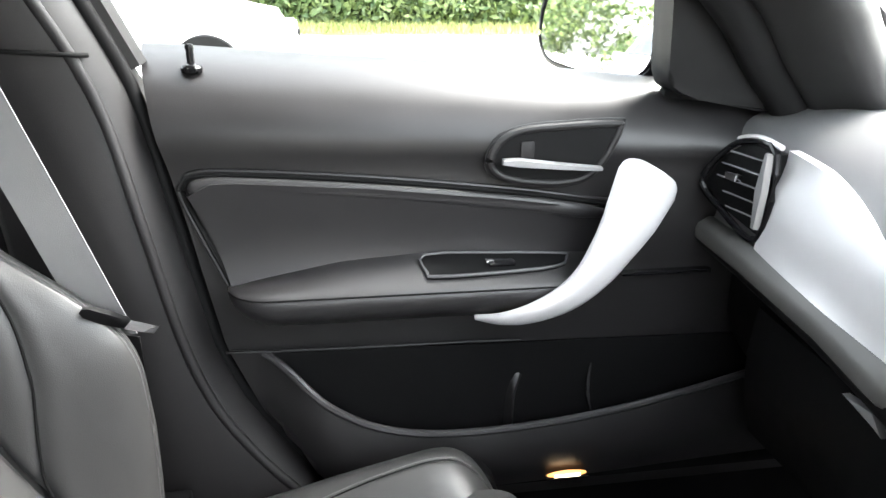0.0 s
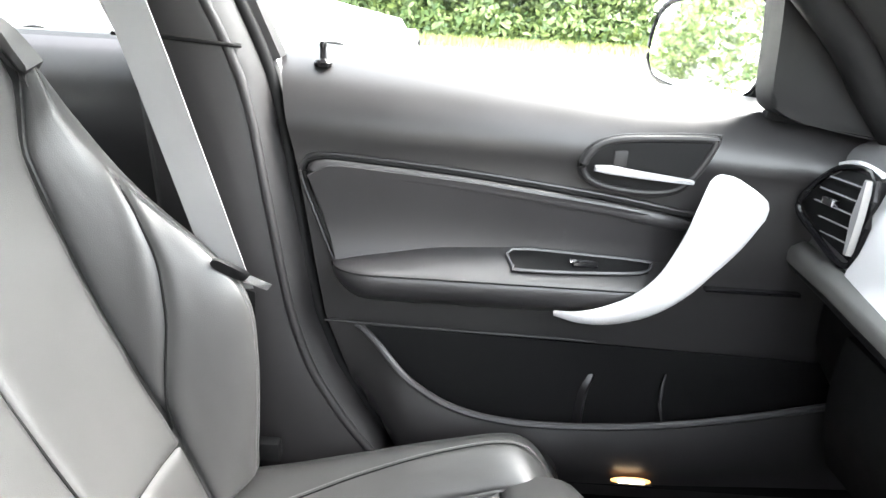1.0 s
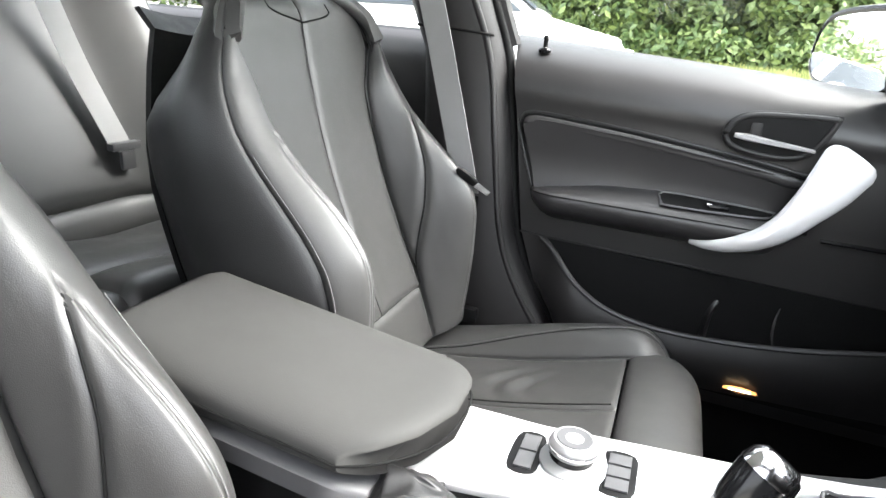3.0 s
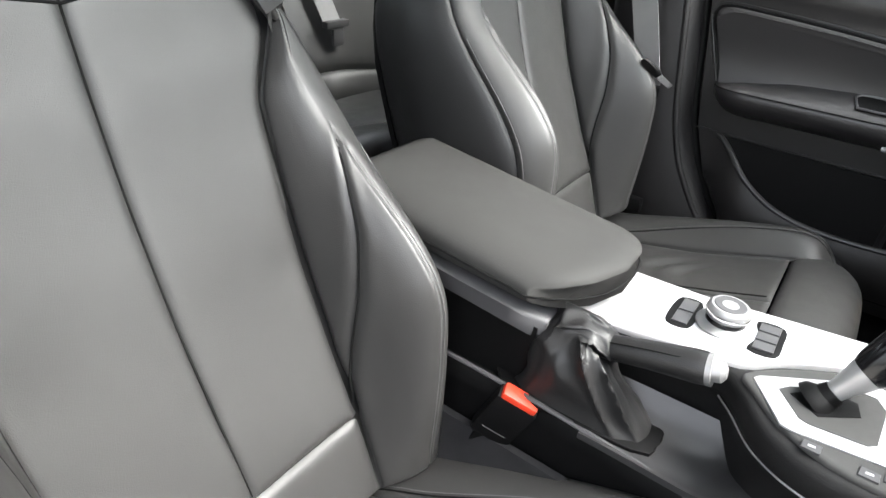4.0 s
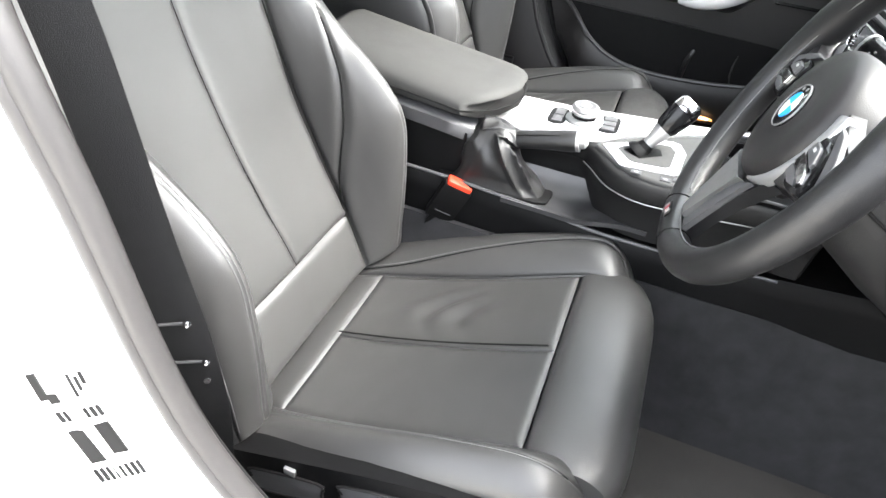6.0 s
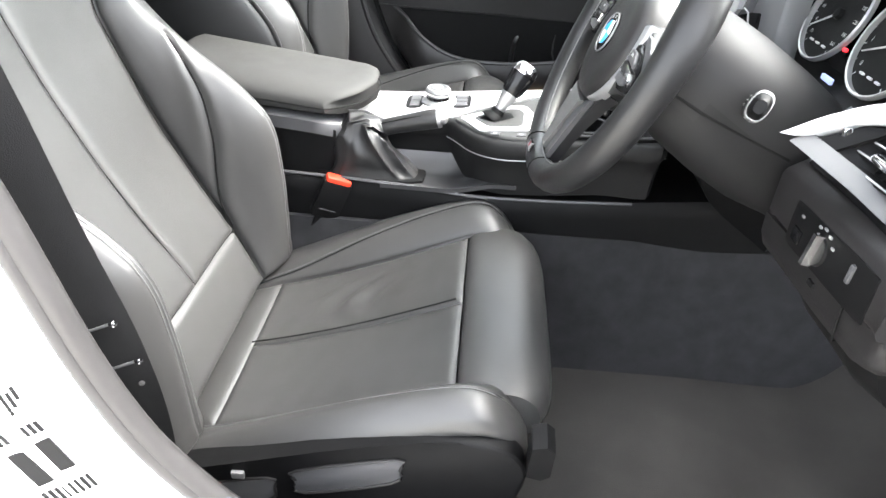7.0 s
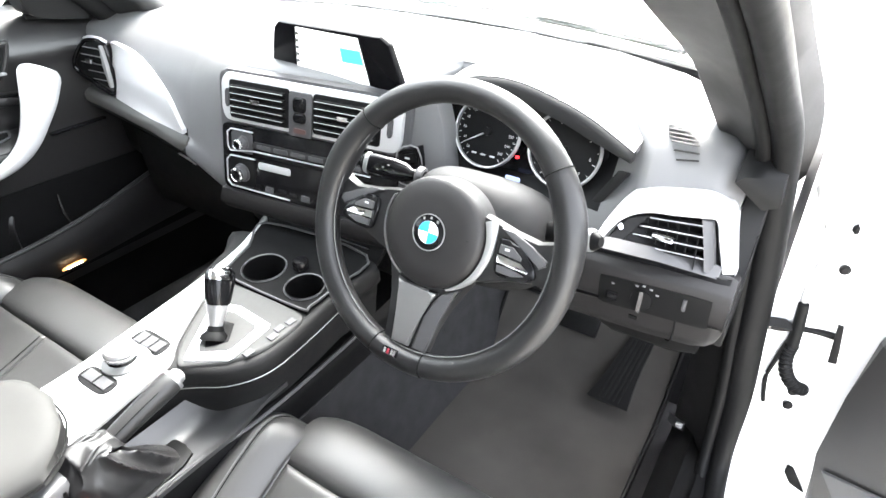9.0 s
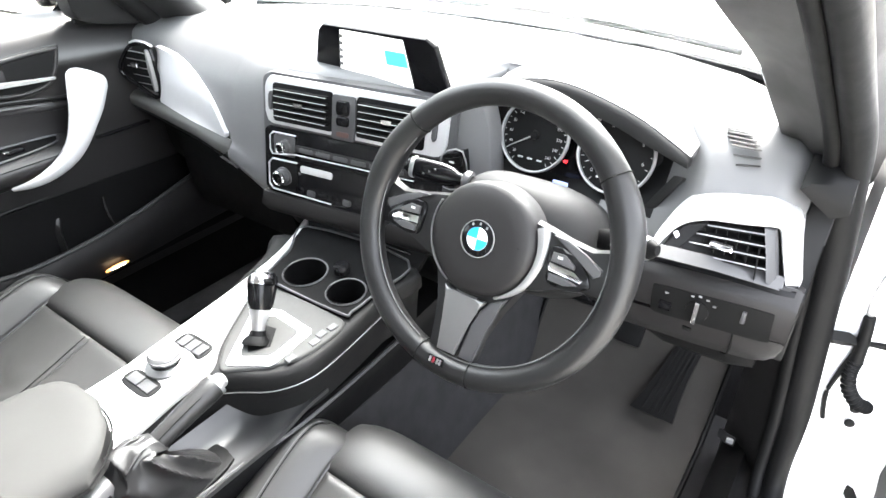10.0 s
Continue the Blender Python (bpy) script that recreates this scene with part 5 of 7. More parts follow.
        part("button_mark", wheel_plate([(s * .098, .0105), (s * .104, .0105), (s * .104, .0078), (s * .098, .0078)], .0116, .0122, 0), SILVER, pad)
    # lower spoke, split by its silver face
    low = part("lower_spoke", bm_loft([[W_M @ Vector((x0, y, h - .014)), W_M @ Vector((x0 + .004, y, h)), W_M @ Vector((x1 - .004, y, h)), W_M @ Vector((x1, y, h - .014))] for x0, x1, y, h in ((-.062, .062, -.046, -.003), (-.055, .052, -.066, -.001), (-.047, .041, -.090, .001), (-.043, .031, -.120, .002), (-.042, .024, -.158, .002))]), smooth_leather, w, "black lower spoke", angle=50)
    part("spoke_trim", wheel_plate([(-.034, -.0675), (-.020, -.0745), (.010, -.0755), (.026, -.0715), (.016, -.086), (.009, -.105), (.001, -.150), (-.024, -.150), (-.026, -.110), (-.029, -.086)][::-1], .0, .0085, .003), SPOKE_FACE, low, "satin silver spoke face")
    part("spoke_trim", wheel_plate([(.030, -.0715), (.050, -.060), (.043, -.075), (.034, -.100), (.026, -.150), (.006, -.150), (.014, -.105), (.020, -.086)], .0, .0060, .002), SATIN, low, "satin dark spoke face").data.materials[0] = GREYPL
    part("sport_badge", wheel_plate([(-.026, -.156), (-.004, -.156), (-.004, -.166), (-.026, -.166)], .0165, .0192, .001), GLOSS, low)
    for x, mt in ((-.0235, SATIN), (-.0185, material("badge_stripe_red", (.25, .02, .035), .4)), (-.013, SATIN), (-.009, SATIN)):
        part("badge_stripe", wheel_plate([(x, -.1575), (x + .003, -.1575), (x + .0022, -.1645), (x - .0008, -.1645)], .0190, .0198, 0), mt, low)
    return w


steering_wheel()


def steering_column():
    c = thing("steering_column", W_C + Vector((.12, 0, -.05)), "grey-black plastic steering column shroud with stalks", "steering column")
    rows = []
    for h, sx, sy, dy in ((-.034, .060, .050, .004), (-.050, .080, .066, .006), (-.085, .096, .074, .004), (-.14, .098, .078, -.004), (-.20, .090, .078, -.012), (-.27, .08, .07, -.018)):
        rows.append([W_M @ Vector((sx * math.copysign(abs(math.cos(t)) ** .7, math.cos(t)), sy * math.copysign(abs(math.sin(t)) ** .7, math.sin(t)) + dy, h)) for t in [2 * math.pi * i / 32 for i in range(32)]])
    sh = part("shroud", bm_loft(rows), PILLAR, c, "grained grey-black shroud", angle=50)
    # lighter shroud colour for the upper half, as lit from above
    sh.data.materials.append(material("upper_shroud_lit", (.013, .013, .0133), .62, spec=.2, var=.08, scale=8, bump=.1, bscale=900))
    inv = W_M.inverted()
    for f in sh.data.polygons:
        f.material_index = 1 if (inv @ f.center).y > -.008 else 0
    part("shroud_joint", bm_tube([W_M @ Vector((sx * .998, -.008, h)) for h, sx in ((-.05, .080), (-.085, .096), (-.14, .098), (-.20, .090))], .0016, 6), SEAM, sh)
    part("shroud_collar", bm_lathe([(.054, -.032), (.062, -.034), (.064, -.046), (.058, -.052)], W_M, 40, False), DARK, sh)
    # stalks: a broad paddle towards the console, a round-ended stalk towards the door
    for base, tip, mat in ((W_M @ Vector((-.07, .052, -.055)), W_M @ Vector((-.161, .052, -.038)), GLOSS), (Vector((.497, -.438, .806)), Vector((.455, -.548, .8435)), DARK)):
        d = (tip - base).normalized()
        S_ = facing(base, d, (W_N.x, W_N.y, W_N.z))
        L = (tip - base).length
        rows = []
        for f, wy, wz in ((0, .007, .007), (.16, .008, .008), (.27, .0085, .013), (.44, .0095, .0150), (.78, .0095, .0150), (.93, .0085, .012), (1, .005, .006)):
            rows.append([S_ @ Vector((wz * math.copysign(abs(math.cos(t)) ** .8, math.cos(t)), wy * math.copysign(abs(math.sin(t)) ** .8, math.sin(t)), f * L)) for t in [2 * math.pi * i / 18 for i in range(18)]])
        st = part("stalk", bm_loft(rows), mat, c, "black control stalk", angle=50)
        part("stalk_collar", bm_lathe([(.0085, -.004), (.0135, -.003), (.0140, .004), (.0105, .008), (.0075, .007)], S_, 24, False), GREYPL, st, "grey collar of the stalk")
        part("stalk_ring", bm_loft([[S_ @ Vector((wz * math.copysign(abs(math.cos(t)) ** .8, math.cos(t)), wy * math.copysign(abs(math.sin(t)) ** .8, math.sin(t)), f * L)) for t in [2 * math.pi * i / 18 for i in range(18)]] for f, wy, wz in ((.84, .0093, .0144), (.86, .0099, .0150), (.89, .0096, .0142), (.91, .0089, .0128))]), SATIN, st, "satin ring near the stalk's end", angle=50)
        for k in range(3):
            q = S_ @ Vector((-.0045 + .0045 * k, .0100, L * (.50 + .08 * k)))
            q2 = S_ @ Vector((-.0045 + .0045 * k, -.0100, L * (.50 + .08 * k)))
            for p in (q, q2):
                part("stalk_mark", bm_box(p, (.0016, .0030, .0022), .0005), GREYPL, st)
    return c


steering_column()

# ---- centre console ----
def top_z(x):
    return .592 + .075 * x


def console_plate(pts, dz0, dz1, bevel=.002):
    return bm_prism([(x, y, top_z(x) + dz0) for x, y in pts], (0, 0, dz1 - dz0), bevel)


def inset(outline, d):
    """The closed flat outline moved inwards by d."""
    n = len(outline)
    area = sum(outline[i][0] * outline[(i + 1) % n][1] - outline[(i + 1) % n][0] * outline[i][1] for i in range(n))
    s = 1 if area > 0 else -1
    out = []
    for i in range(n):
        a, b = outline[i - 1], outline[(i + 1) % n]
        tx, ty = b[0] - a[0], b[1] - a[1]
        L = math.hypot(tx, ty) or 1
        out.append((outline[i][0] - s * ty / L * d, outline[i][1] + s * tx / L * d))
    return out


def pierced(outline, cups, dz):
    """A flat sheet inside the outline with round openings (x, y, radius) left free."""
    bm = bmesh.new()
    loops = [outline] + [[(x + r * math.cos(a), y + r * math.sin(a), top_z(x + r * math.cos(a)) + dz) for a in [2 * math.pi * k / 40 for k in range(40)]] for x, y, r in cups]
    for loop in loops:
        vs = [bm.verts.new(p) for p in loop]
        for i in range(len(vs)):
            bm.edges.new((vs[i - 1], vs[i]))
    bmesh.ops.triangle_fill(bm, use_beauty=True, use_dissolve=False, edges=bm.edges[:])
    return bm


def centre_console():
    con = thing("centre_console", (.1, 0, FLOOR_Z), "black centre console with satin silver panel and cup holders", "centre console")
    rows = []
    for x, zt, w0, w1 in ((-.50, .46, -.10, .10), (-.30, .50, -.115, .105), (0, .505, -.122, .105), (.12, .500, -.128, .105), (.20, .500, -.138, .108), (.27, .505, -.143, .11), (.40, .507, -.147, .12), (.62, .53, -.15, .14), (.85, .50, -.15, .14), (1.10, .46, -.15, .14)):
        rows.append([(x, w0 - .025, FLOOR_Z), (x, w0 - .006, .32), (x, w0, zt - .03), (x, w0, zt - .012), (x, w0 + .008, zt), (x, w1 - .008, zt), (x, w1, zt - .012), (x, w1, .30), (x, w1 + .02, FLOOR_Z)])
    part("console_base", bm_loft(rows), DARK, con, angle=50)
    part("base_carpet", bm_sheet(lambda u, v: (lerp(-.35, 1.05, u), lerp(-.205 - .02 * u, -.132 - .018 * smooth01(u * 2), v ** .7), lerp(FLOOR_Z - .005, lerp(.43, .455, u), v)), 24, 10, .01, (0, 1, 0)), CARPET, con, "black carpet on the tunnel side")
    part("base_edge", bm_tube(spline([(-.42, -.113, .500), (-.30, -.120, .514), (-.10, -.126, .517), (.02, -.128, .513), (.12, -.133, .510), (.20, -.142, .506), (.27, -.147, .508), (.36, -.150, .512), (.48, -.153, .520)], 4), .0030, 6), GREYPL, con, "grey edge line")
    # smooth bowl beside the lever, rising to the plinth
    def bowl(u, v):
        x, y = lerp(.05, .285, u), lerp(-.138 - .006 * smooth01(u), -.050, v)
        up = .040 * smooth01((x - .16 - .35 * (y + .14)) / .10) * (1 - .55 * smooth01((-y - .10) / .04)) + .030 * max(0, (v - .55) / .45) ** 2
        return (x, y, .5105 + up + .004 * max(0, .12 - v) / .12)
    part("lever_tray", bm_sheet(bowl, 26, 16, .008, (0, 0, -1)), material("smooth_grey_tray", (.030, .030, .031), .33, spec=.5, var=.12, scale=9, bump=.05, bscale=900), con, "smooth dark grey tray beside the lever")
    # raised plinth with a rounded shoulder and a fine bright line
    pl = smooth_outline([(-.03, .074), (.12, .076), (.25, .086), (.345, .104), (.40, .118), (.47, .138), (.52, -.140), (.42, -.149), (.31, -.153), (.250, -.147), (.205, -.120), (.172, -.070), (.150, -.050), (.10, -.047), (-.03, -.046)], 4)
    lay = [(.020, -.0005), (.008, 0), (.003, -.003), (.0006, -.008), (0, -.016), (0, -.026), (.002, -.030), (.006, -.034), (.009, -.060), (.012, -.100)]
    cups = ((.396, .004, .038), (.394, -.092, .033))
    shell = bm_loft([[(x, y, top_z(x) + dz) for x, y in inset(pl, d)] for d, dz in lay], caps=False)
    part("plinth", join(shell, pierced([(x, y, top_z(x) - .0005) for x, y in inset(pl, .020)], cups, -.0005)), PILLAR, con, angle=50)
    part("plinth_line", bm_tube([(p.x, p.y, top_z(p.x) - .0295) for p in spline([(.158, -.056), (.175, -.078), (.205, -.1205), (.250, -.1475), (.31, -.1535), (.42, -.1495), (.52, -.1405)], 5)], .0011, 6), SATIN, con, "fine bright line under the plinth edge")
    sv = smooth_outline([(-.02, .070), (.10, .0725), (.20, .077), (.31, .0815), (.42, .095), (.52, .134), (.56, .158), (.572, .146), (.50, .110), (.416, .080), (.315, .047), (.263, .022), (.203, -.011), (.166, -.040), (.10, -.045), (-.02, -.044)], 3)
    part("silver_panel", bm_loft([[(x, y, top_z(x) + dz) for x, y in inset(sv, d)] for d, dz in ((0, -.002), (0, .004), (.002, .0068), (.005, .0074))]), SILVER, con, "satin silver console panel", angle=50)
    plate_grey = material("light_grey_satin", (.048, .048, .047), .6, metal=.0, spec=.2, var=.06, scale=20, bump=.05, bscale=900)
    sp = smooth_outline([(.172, -.050), (.210, -.014), (.268, .017), (.318, .040), (.338, .040), (.345, -.03), (.346, -.10), (.342, -.136), (.31, -.143), (.255, -.134), (.212, -.106), (.184, -.072)], 3)
    part("shift_plate", bm_loft([[(x, y, top_z(x) + dz) for x, y in inset(sp, d)] for d, dz in ((0, -.001), (0, .003), (.002, .005), (.006, .0054))]), plate_grey, con, "satin grey gear selector plate", angle=50)
    tri = [(.181, -.056), (.185, -.049), (.268, -.001), (.285, .001), (.297, -.006), (.307, -.035), (.301, -.106), (.294, -.112), (.224, -.113), (.214, -.110)]
    part("shift_inlay", console_plate(tri, .0045, .0072, .0012), SILVER, con, "bright silver inlay")
    part("inlay_heart", console_plate([(.204, -.060), (.212, -.050), (.268, -.019), (.282, -.020), (.291, -.036), (.287, -.090), (.280, -.096), (.234, -.097), (.226, -.093)], .0068, .0080, .0006), plate_grey, con)
    part("shift_slot", console_plate([(.214, -.062), (.238, -.036), (.268, -.040), (.272, -.060), (.240, -.082)], .0076, .0086, .0006), DARK, con)
    for x, y in ((.241, -.124), (.284, -.130), (.302, -.126), (.322, -.130)):
        b = part("mode_button", console_plate([(x - .008, y - .005), (x + .007, y - .0065), (x + .008, y + .005), (x - .007, y + .0065)], .005, .0075, .001), GREYPL, con)
        part("button_mark", console_plate([(x - .003, y - .0015), (x + .003, y - .0015), (x + .003, y + .001), (x - .003, y + .001)], .0074, .0078, 0), SILVER, b)
    # controller knob with its buttons
    kc = Vector((.134, .020, top_z(.134) + .006))
    kn = part("controller_knob", bm_lathe([(.030, 0), (.030, .003), (.026, .006), (.0205, .008), (.0195, .012), (.0225, .015), (.0235, .020), (.0225, .025), (.0195, .028), (.0, .0285)], Matrix.Translation(kc), 36), SATIN, con, "round silver controller knob")
    part("knob_groove", bm_lathe([(.0212, .0075), (.0206, .0105), (.0205, .0132)], Matrix.Translation(kc), 32, False), GLOSS, kn)
    part("knob_line", bm_lathe([(.0238, .0185), (.0241, .0200), (.0238, .0215)], Matrix.Translation(kc), 32, False), CHROME, kn)
    part("knob_cap", bm_lathe([(.0175, .0278), (.0165, .0288), (.013, .0284), (0, .0280)], Matrix.Translation(kc), 28), GREYPL, kn)
    for x0, x1, keys in ((.080, .104, 2), (.164, .192, 3)):
        base = part("button_base", console_plate(smooth_outline([(x0, -.012), (x1, -.012), (x1 + .003, .018), (x1, .050), (x0, .050), (x0 + (.006 if x0 > .1 else -.004), .018)], 3), .0060, .0082, .001), DARK, con, "black rim round the menu buttons")
        for k in range(keys):
            y0 = lerp(-.009, .047, k / keys) + .0012
            y1 = lerp(-.009, .047, (k + 1) / keys) - .0012
            part("menu_button", console_plate([(x0 + .004, y0), (x1 - .003, y0), (x1 - .003, y1), (x0 + .004, y1)], .0078, .0105, .0015), GREYPL, base)
    # cup holder tray
    well = material("cup_well_rubber", (.004, .004, .0042), .7, spec=.06, bump=.15, bscale=600)
    tray = smooth_outline([(.350, .048), (.372, .064), (.43, .078), (.50, .104), (.515, -.125), (.42, -.134), (.365, -.132), (.351, -.118)], 4)
    skirt = bm_loft([[(x, y, top_z(x) + dz) for x, y in inset(tray, d)] for d, dz in ((0, -.001), (.0, .004), (.003, .007))], caps=False)
    part("tray", join(skirt, pierced([(x, y, top_z(x) + .007) for x, y in inset(tray, .003)], cups, .007)), well, con, "black cup holder tray", angle=50)
    part("tray_rim", bm_tube([(x, y, top_z(x) + .007) for x, y in tray], .0022, 6, True), GREYPL, con, "satin grey tray rim")
    for x, y, rr in cups:
        cup = part("cup_holder", bm_lathe([(rr - .001, .010), (rr - .001, .004), (rr - .002, -.055), (rr - .006, -.060), (.0, -.060), (0, -.064), (rr, -.064), (rr + .0005, .008)], Matrix.Translation((x, y, top_z(x))), 40, False), well, con, "deep black round cup holder")
        part("cup_edge", bm_tube([(x + rr * math.cos(a), y + rr * math.sin(a), top_z(x + rr * math.cos(a)) + .0085) for a in [2 * math.pi * k / 36 for k in range(36)]], .0016, 5, True), GREYPL, cup)
    part("power_socket", bm_lathe([(.014, .010), (.014, .022), (.012, .025), (.0, .0255)], Matrix.Translation((.428, -.052, top_z(.43))), 22), GLOSS, con, "black power socket cap")
    part("rear_wall", bm_prism([(.50, .12, .62), (.51, -.145, .62), (.565, -.165, .70), (.565, .15, .70)], (.02, 0, 0), .004), DARK, con)
    for i in range(5):
        f = .12 + .16 * i
        part("rubber_rib", bm_tube([(lerp(.500, .563, f), lerp(.10, .13, f), lerp(.624, .70, f)), (lerp(.508, .563, f), lerp(-.12, -.14, f), lerp(.624, .70, f))], .0026, 6), GLOSS, con)
    # armrest bin
    part("armrest_bin", bm_loft([[(x, -.104, .50), (x, -.106, zt), (x, .082, zt), (x, .082, .50)] for x, zt in ((-.33, .635), (-.20, .622), (-.06, .608), (-.030, .592))]), DARK, con)
    part("bin_rim", bm_loft([[(x, -.112 + e, zt - .026), (x, -.114 + e, zt - .004), (x, -.108 + e, zt), (x, .082, zt), (x, .088 - e, zt - .004), (x, .088 - e, zt - .026)] for x, zt, e in ((-.33, .640, 0), (-.20, .626, 0), (-.07, .614, 0), (-.040, .608, .004), (-.022, .603, .014))]), GREYPL, con, "grey rim of the armrest bin", angle=60)
    return con


centre_console()


def armrest():
    arm = thing("armrest", (-.15, -.01, .62), "padded black leather centre armrest with stitched edge", "armrest")
    def nose(y):
        return soft_interp(y, [-.112, -.105, -.09, -.05, 0, .05, .075, .09], [-.055, -.036, -.014, .016, .028, .022, .006, -.02], .010)
    rows = []
    N = 30
    for i in range(N + 1):
        f = i / N
        fx = 1 - (1 - f) ** 1.35
        e = min(1.0, (1 - fx) / .075)
        k = (1 - (1 - e) ** 2) ** .5
        back = min(1.0, fx / .05)
        kb = (1 - (1 - back) ** 2) ** .5
        loop = []
        for t in [2 * math.pi * q / 36 for q in range(36)]:
            c, s = math.cos(t), math.sin(t)
            y = -.011 + math.copysign(abs(c) ** .40, c) * .1005
            x = lerp(-.325, nose(y), fx)
            zt = .692 - .040 * fx
            zb = .634 - .019 * fx
            zm = lerp(zb, zt, .42)
            if s > 0:
                z = lerp(zm, zt + .005 * (1 - c * c), (abs(s) ** .55) * (.66 + .34 * k) * (.8 + .2 * kb))
            else:
                z = lerp(zm, zb, (abs(s) ** .6) * (.80 + .20 * k))
            loop.append((x, y, z))
        rows.append(loop)
    part("lid", bm_loft(rows), ARMPAD, arm, angle=75)
    pts = []
    for f in np.linspace(0, 1, 16):
        pts.append((lerp(-.32, -.050, f), -.1122, lerp(.692 - .0, .654, f) * .42 + lerp(.634, .616, f) * .58))
    for y in (-.106, -.096, -.08, -.05, -.02, .02, .05, .07):
        pts.append((nose(y) + .0008, y, .652 * .42 + .615 * .58))
    part("lid_seam", bm_tube(spline(pts, 3), .0013, 6), SEAM, arm)
    return arm


armrest()


def hand_brake():
    hb = thing("hand_brake", (.03, -.09, .50), "black leather hand brake lever with crumpled gaiter", "hand brake")
    path = [(.0, -.079, .575), (.035, -.080, .589), (.08, -.081, .603), (.125, -.081, .614), (.143, -.081, .618)]
    part("lever", bm_tube(spline(path, 4), [.0135, .0135, .0135, .0135, .014, .0142, .0144, .0147, .015, .0155, .016, .0165, .017, .0172, .0172, .017, .0162], 18), GAITER, hb, "leather covered lever")
    part("lever_seam", bm_tube([Vector(p) + Vector((0, -.010, .0125)) for p in spline(path[1:], 4)], .0008, 5), SEAM, hb)
    part("lever_collar", bm_tube([(.142, -.081, .6178), (.147, -.081, .6190)], .0168, 18), SATIN, hb)
    part("lever_button", bm_tube([(.147, -.081, .619), (.155, -.081, .621), (.159, -.081, .622)], [.0118, .0112, .006], 16), SATIN, hb)
    # gaiter: a leather bag gathered at the lever, hanging in folds to its frame
    LOOPS = (((.032, -.092, .508), (.086, .034), 0), ((.028, -.091, .540), (.060, .036), 0), ((.016, -.088, .580), (.045, .034), .004), ((.014, -.086, .604), (.036, .029), .012), ((.034, -.082, .604), (.022, .020), .016), ((.050, -.0808, .5945), (.006, .0175), .0160))
    rows = []
    H = 44
    for i in range(H + 1):
        h = i / H * (len(LOOPS) - 1)
        q = min(int(h), len(LOOPS) - 2)
        f = h - q
        (c0, r0, z0), (c1, r1, z1) = LOOPS[q], LOOPS[q + 1]
        loop = []
        amp = math.sin(math.pi * min(1, i / H * 1.0)) ** .7
        for m in range(120):
            t = 2 * math.pi * m / 120
            c, s = math.cos(t), math.sin(t)
            sq = lerp(.62, 1.0, min(1, i / H * 1.3))
            sx, sy = math.copysign(abs(c) ** sq, c), math.copysign(abs(s) ** sq, s)
            p = Vector([lerp(c0[j], c1[j], f) for j in range(3)]) + Vector((lerp(r0[0], r1[0], f) * sx, lerp(r0[1], r1[1], f) * sy, -lerp(z0, z1, f) * c))
            fold = 6.5 * t + 1.3 * math.sin(2.0 * t + 1) + 1.6 * math.sin(1.7 * i / H * math.pi + 2 * t)
            ridge = .55 - 1.5 * abs(math.sin(fold / 2)) ** .55
            sag = math.sin(i / H * 11 + 1.6 * math.sin(2 * t + .4) + t)
            out = Vector((c, s, 0)).normalized()
            p += out * amp * (.0085 * ridge + .0042 * sag + .004 * noise.noise((c * 3, s * 3, i / H * 6)))
            p.z += amp * (.004 * math.sin(3 * t + 9 * i / H))
            loop.append(p)
        rows.append(loop)
    part("gaiter", bm_loft(rows), GAITER, hb, "crumpled leather gaiter", angle=80)
    part("gaiter_frame", bm_prism([(x, y, .509) for x, y in smooth_outline([(-.055, -.056), (.06, -.056), (.118, -.070), (.124, -.098), (.104, -.124), (-.055, -.124)], 3)], (0, 0, .006), .002), DARK, hb)
    return hb


hand_brake()


def gear_selector():
    gs = thing("gear_selector", (.255, -.045, top_z(.255)), "black and silver electronic gear selector lever", "gear lever")
    base, tip = Vector((.236, -.056, top_z(.236) + .004)), Vector((.290, -.030, .702))
    d = (tip - base)
    M = facing(base, d, (1, 0, 0))
    L = d.length
    part("boot", bm_lathe([(.022, 0), (.020, .006), (.013, .012), (.011, .02)], M, 20), DARK, gs)
    def sec(h, a, b, off=0.0):
        a, b = a * .88, b * .88
        return [M @ Vector((a * math.copysign(abs(math.cos(t)) ** .75, math.cos(t)), b * math.copysign(abs(math.sin(t)) ** .75, math.sin(t)) + off, h)) for t in [2 * math.pi * i / 24 for i in range(24)]]
    part("shaft", bm_loft([sec(.010, .009, .009), sec(.03, .011, .012), sec(.045, .015, .016), sec(.055, .0165, .018)]), SATIN, gs, "silver shaft", angle=60)
    part("knob", bm_loft([sec(.052, .0168, .018), sec(.060, .0185, .021), sec(L - .02, .0200, .025), sec(L - .006, .0185, .023), sec(L, .013, .016)]), GLOSS, gs, "gloss black knob", angle=60)
    part("knob_cap", bm_loft([sec(L - .016, .0206, .0256), sec(L - .005, .0192, .0236), sec(L + .002, .0136, .0166)]), CHROME, gs, "chrome knob cap", angle=60)
    for k in range(4):
        part("gear_mark", bm_box(M @ Vector((-.0200, -.010 + .006 * k, .070 + .002 * k)), (.003, .003, .003), .0004), SILVER, gs)
    return gs


gear_selector()


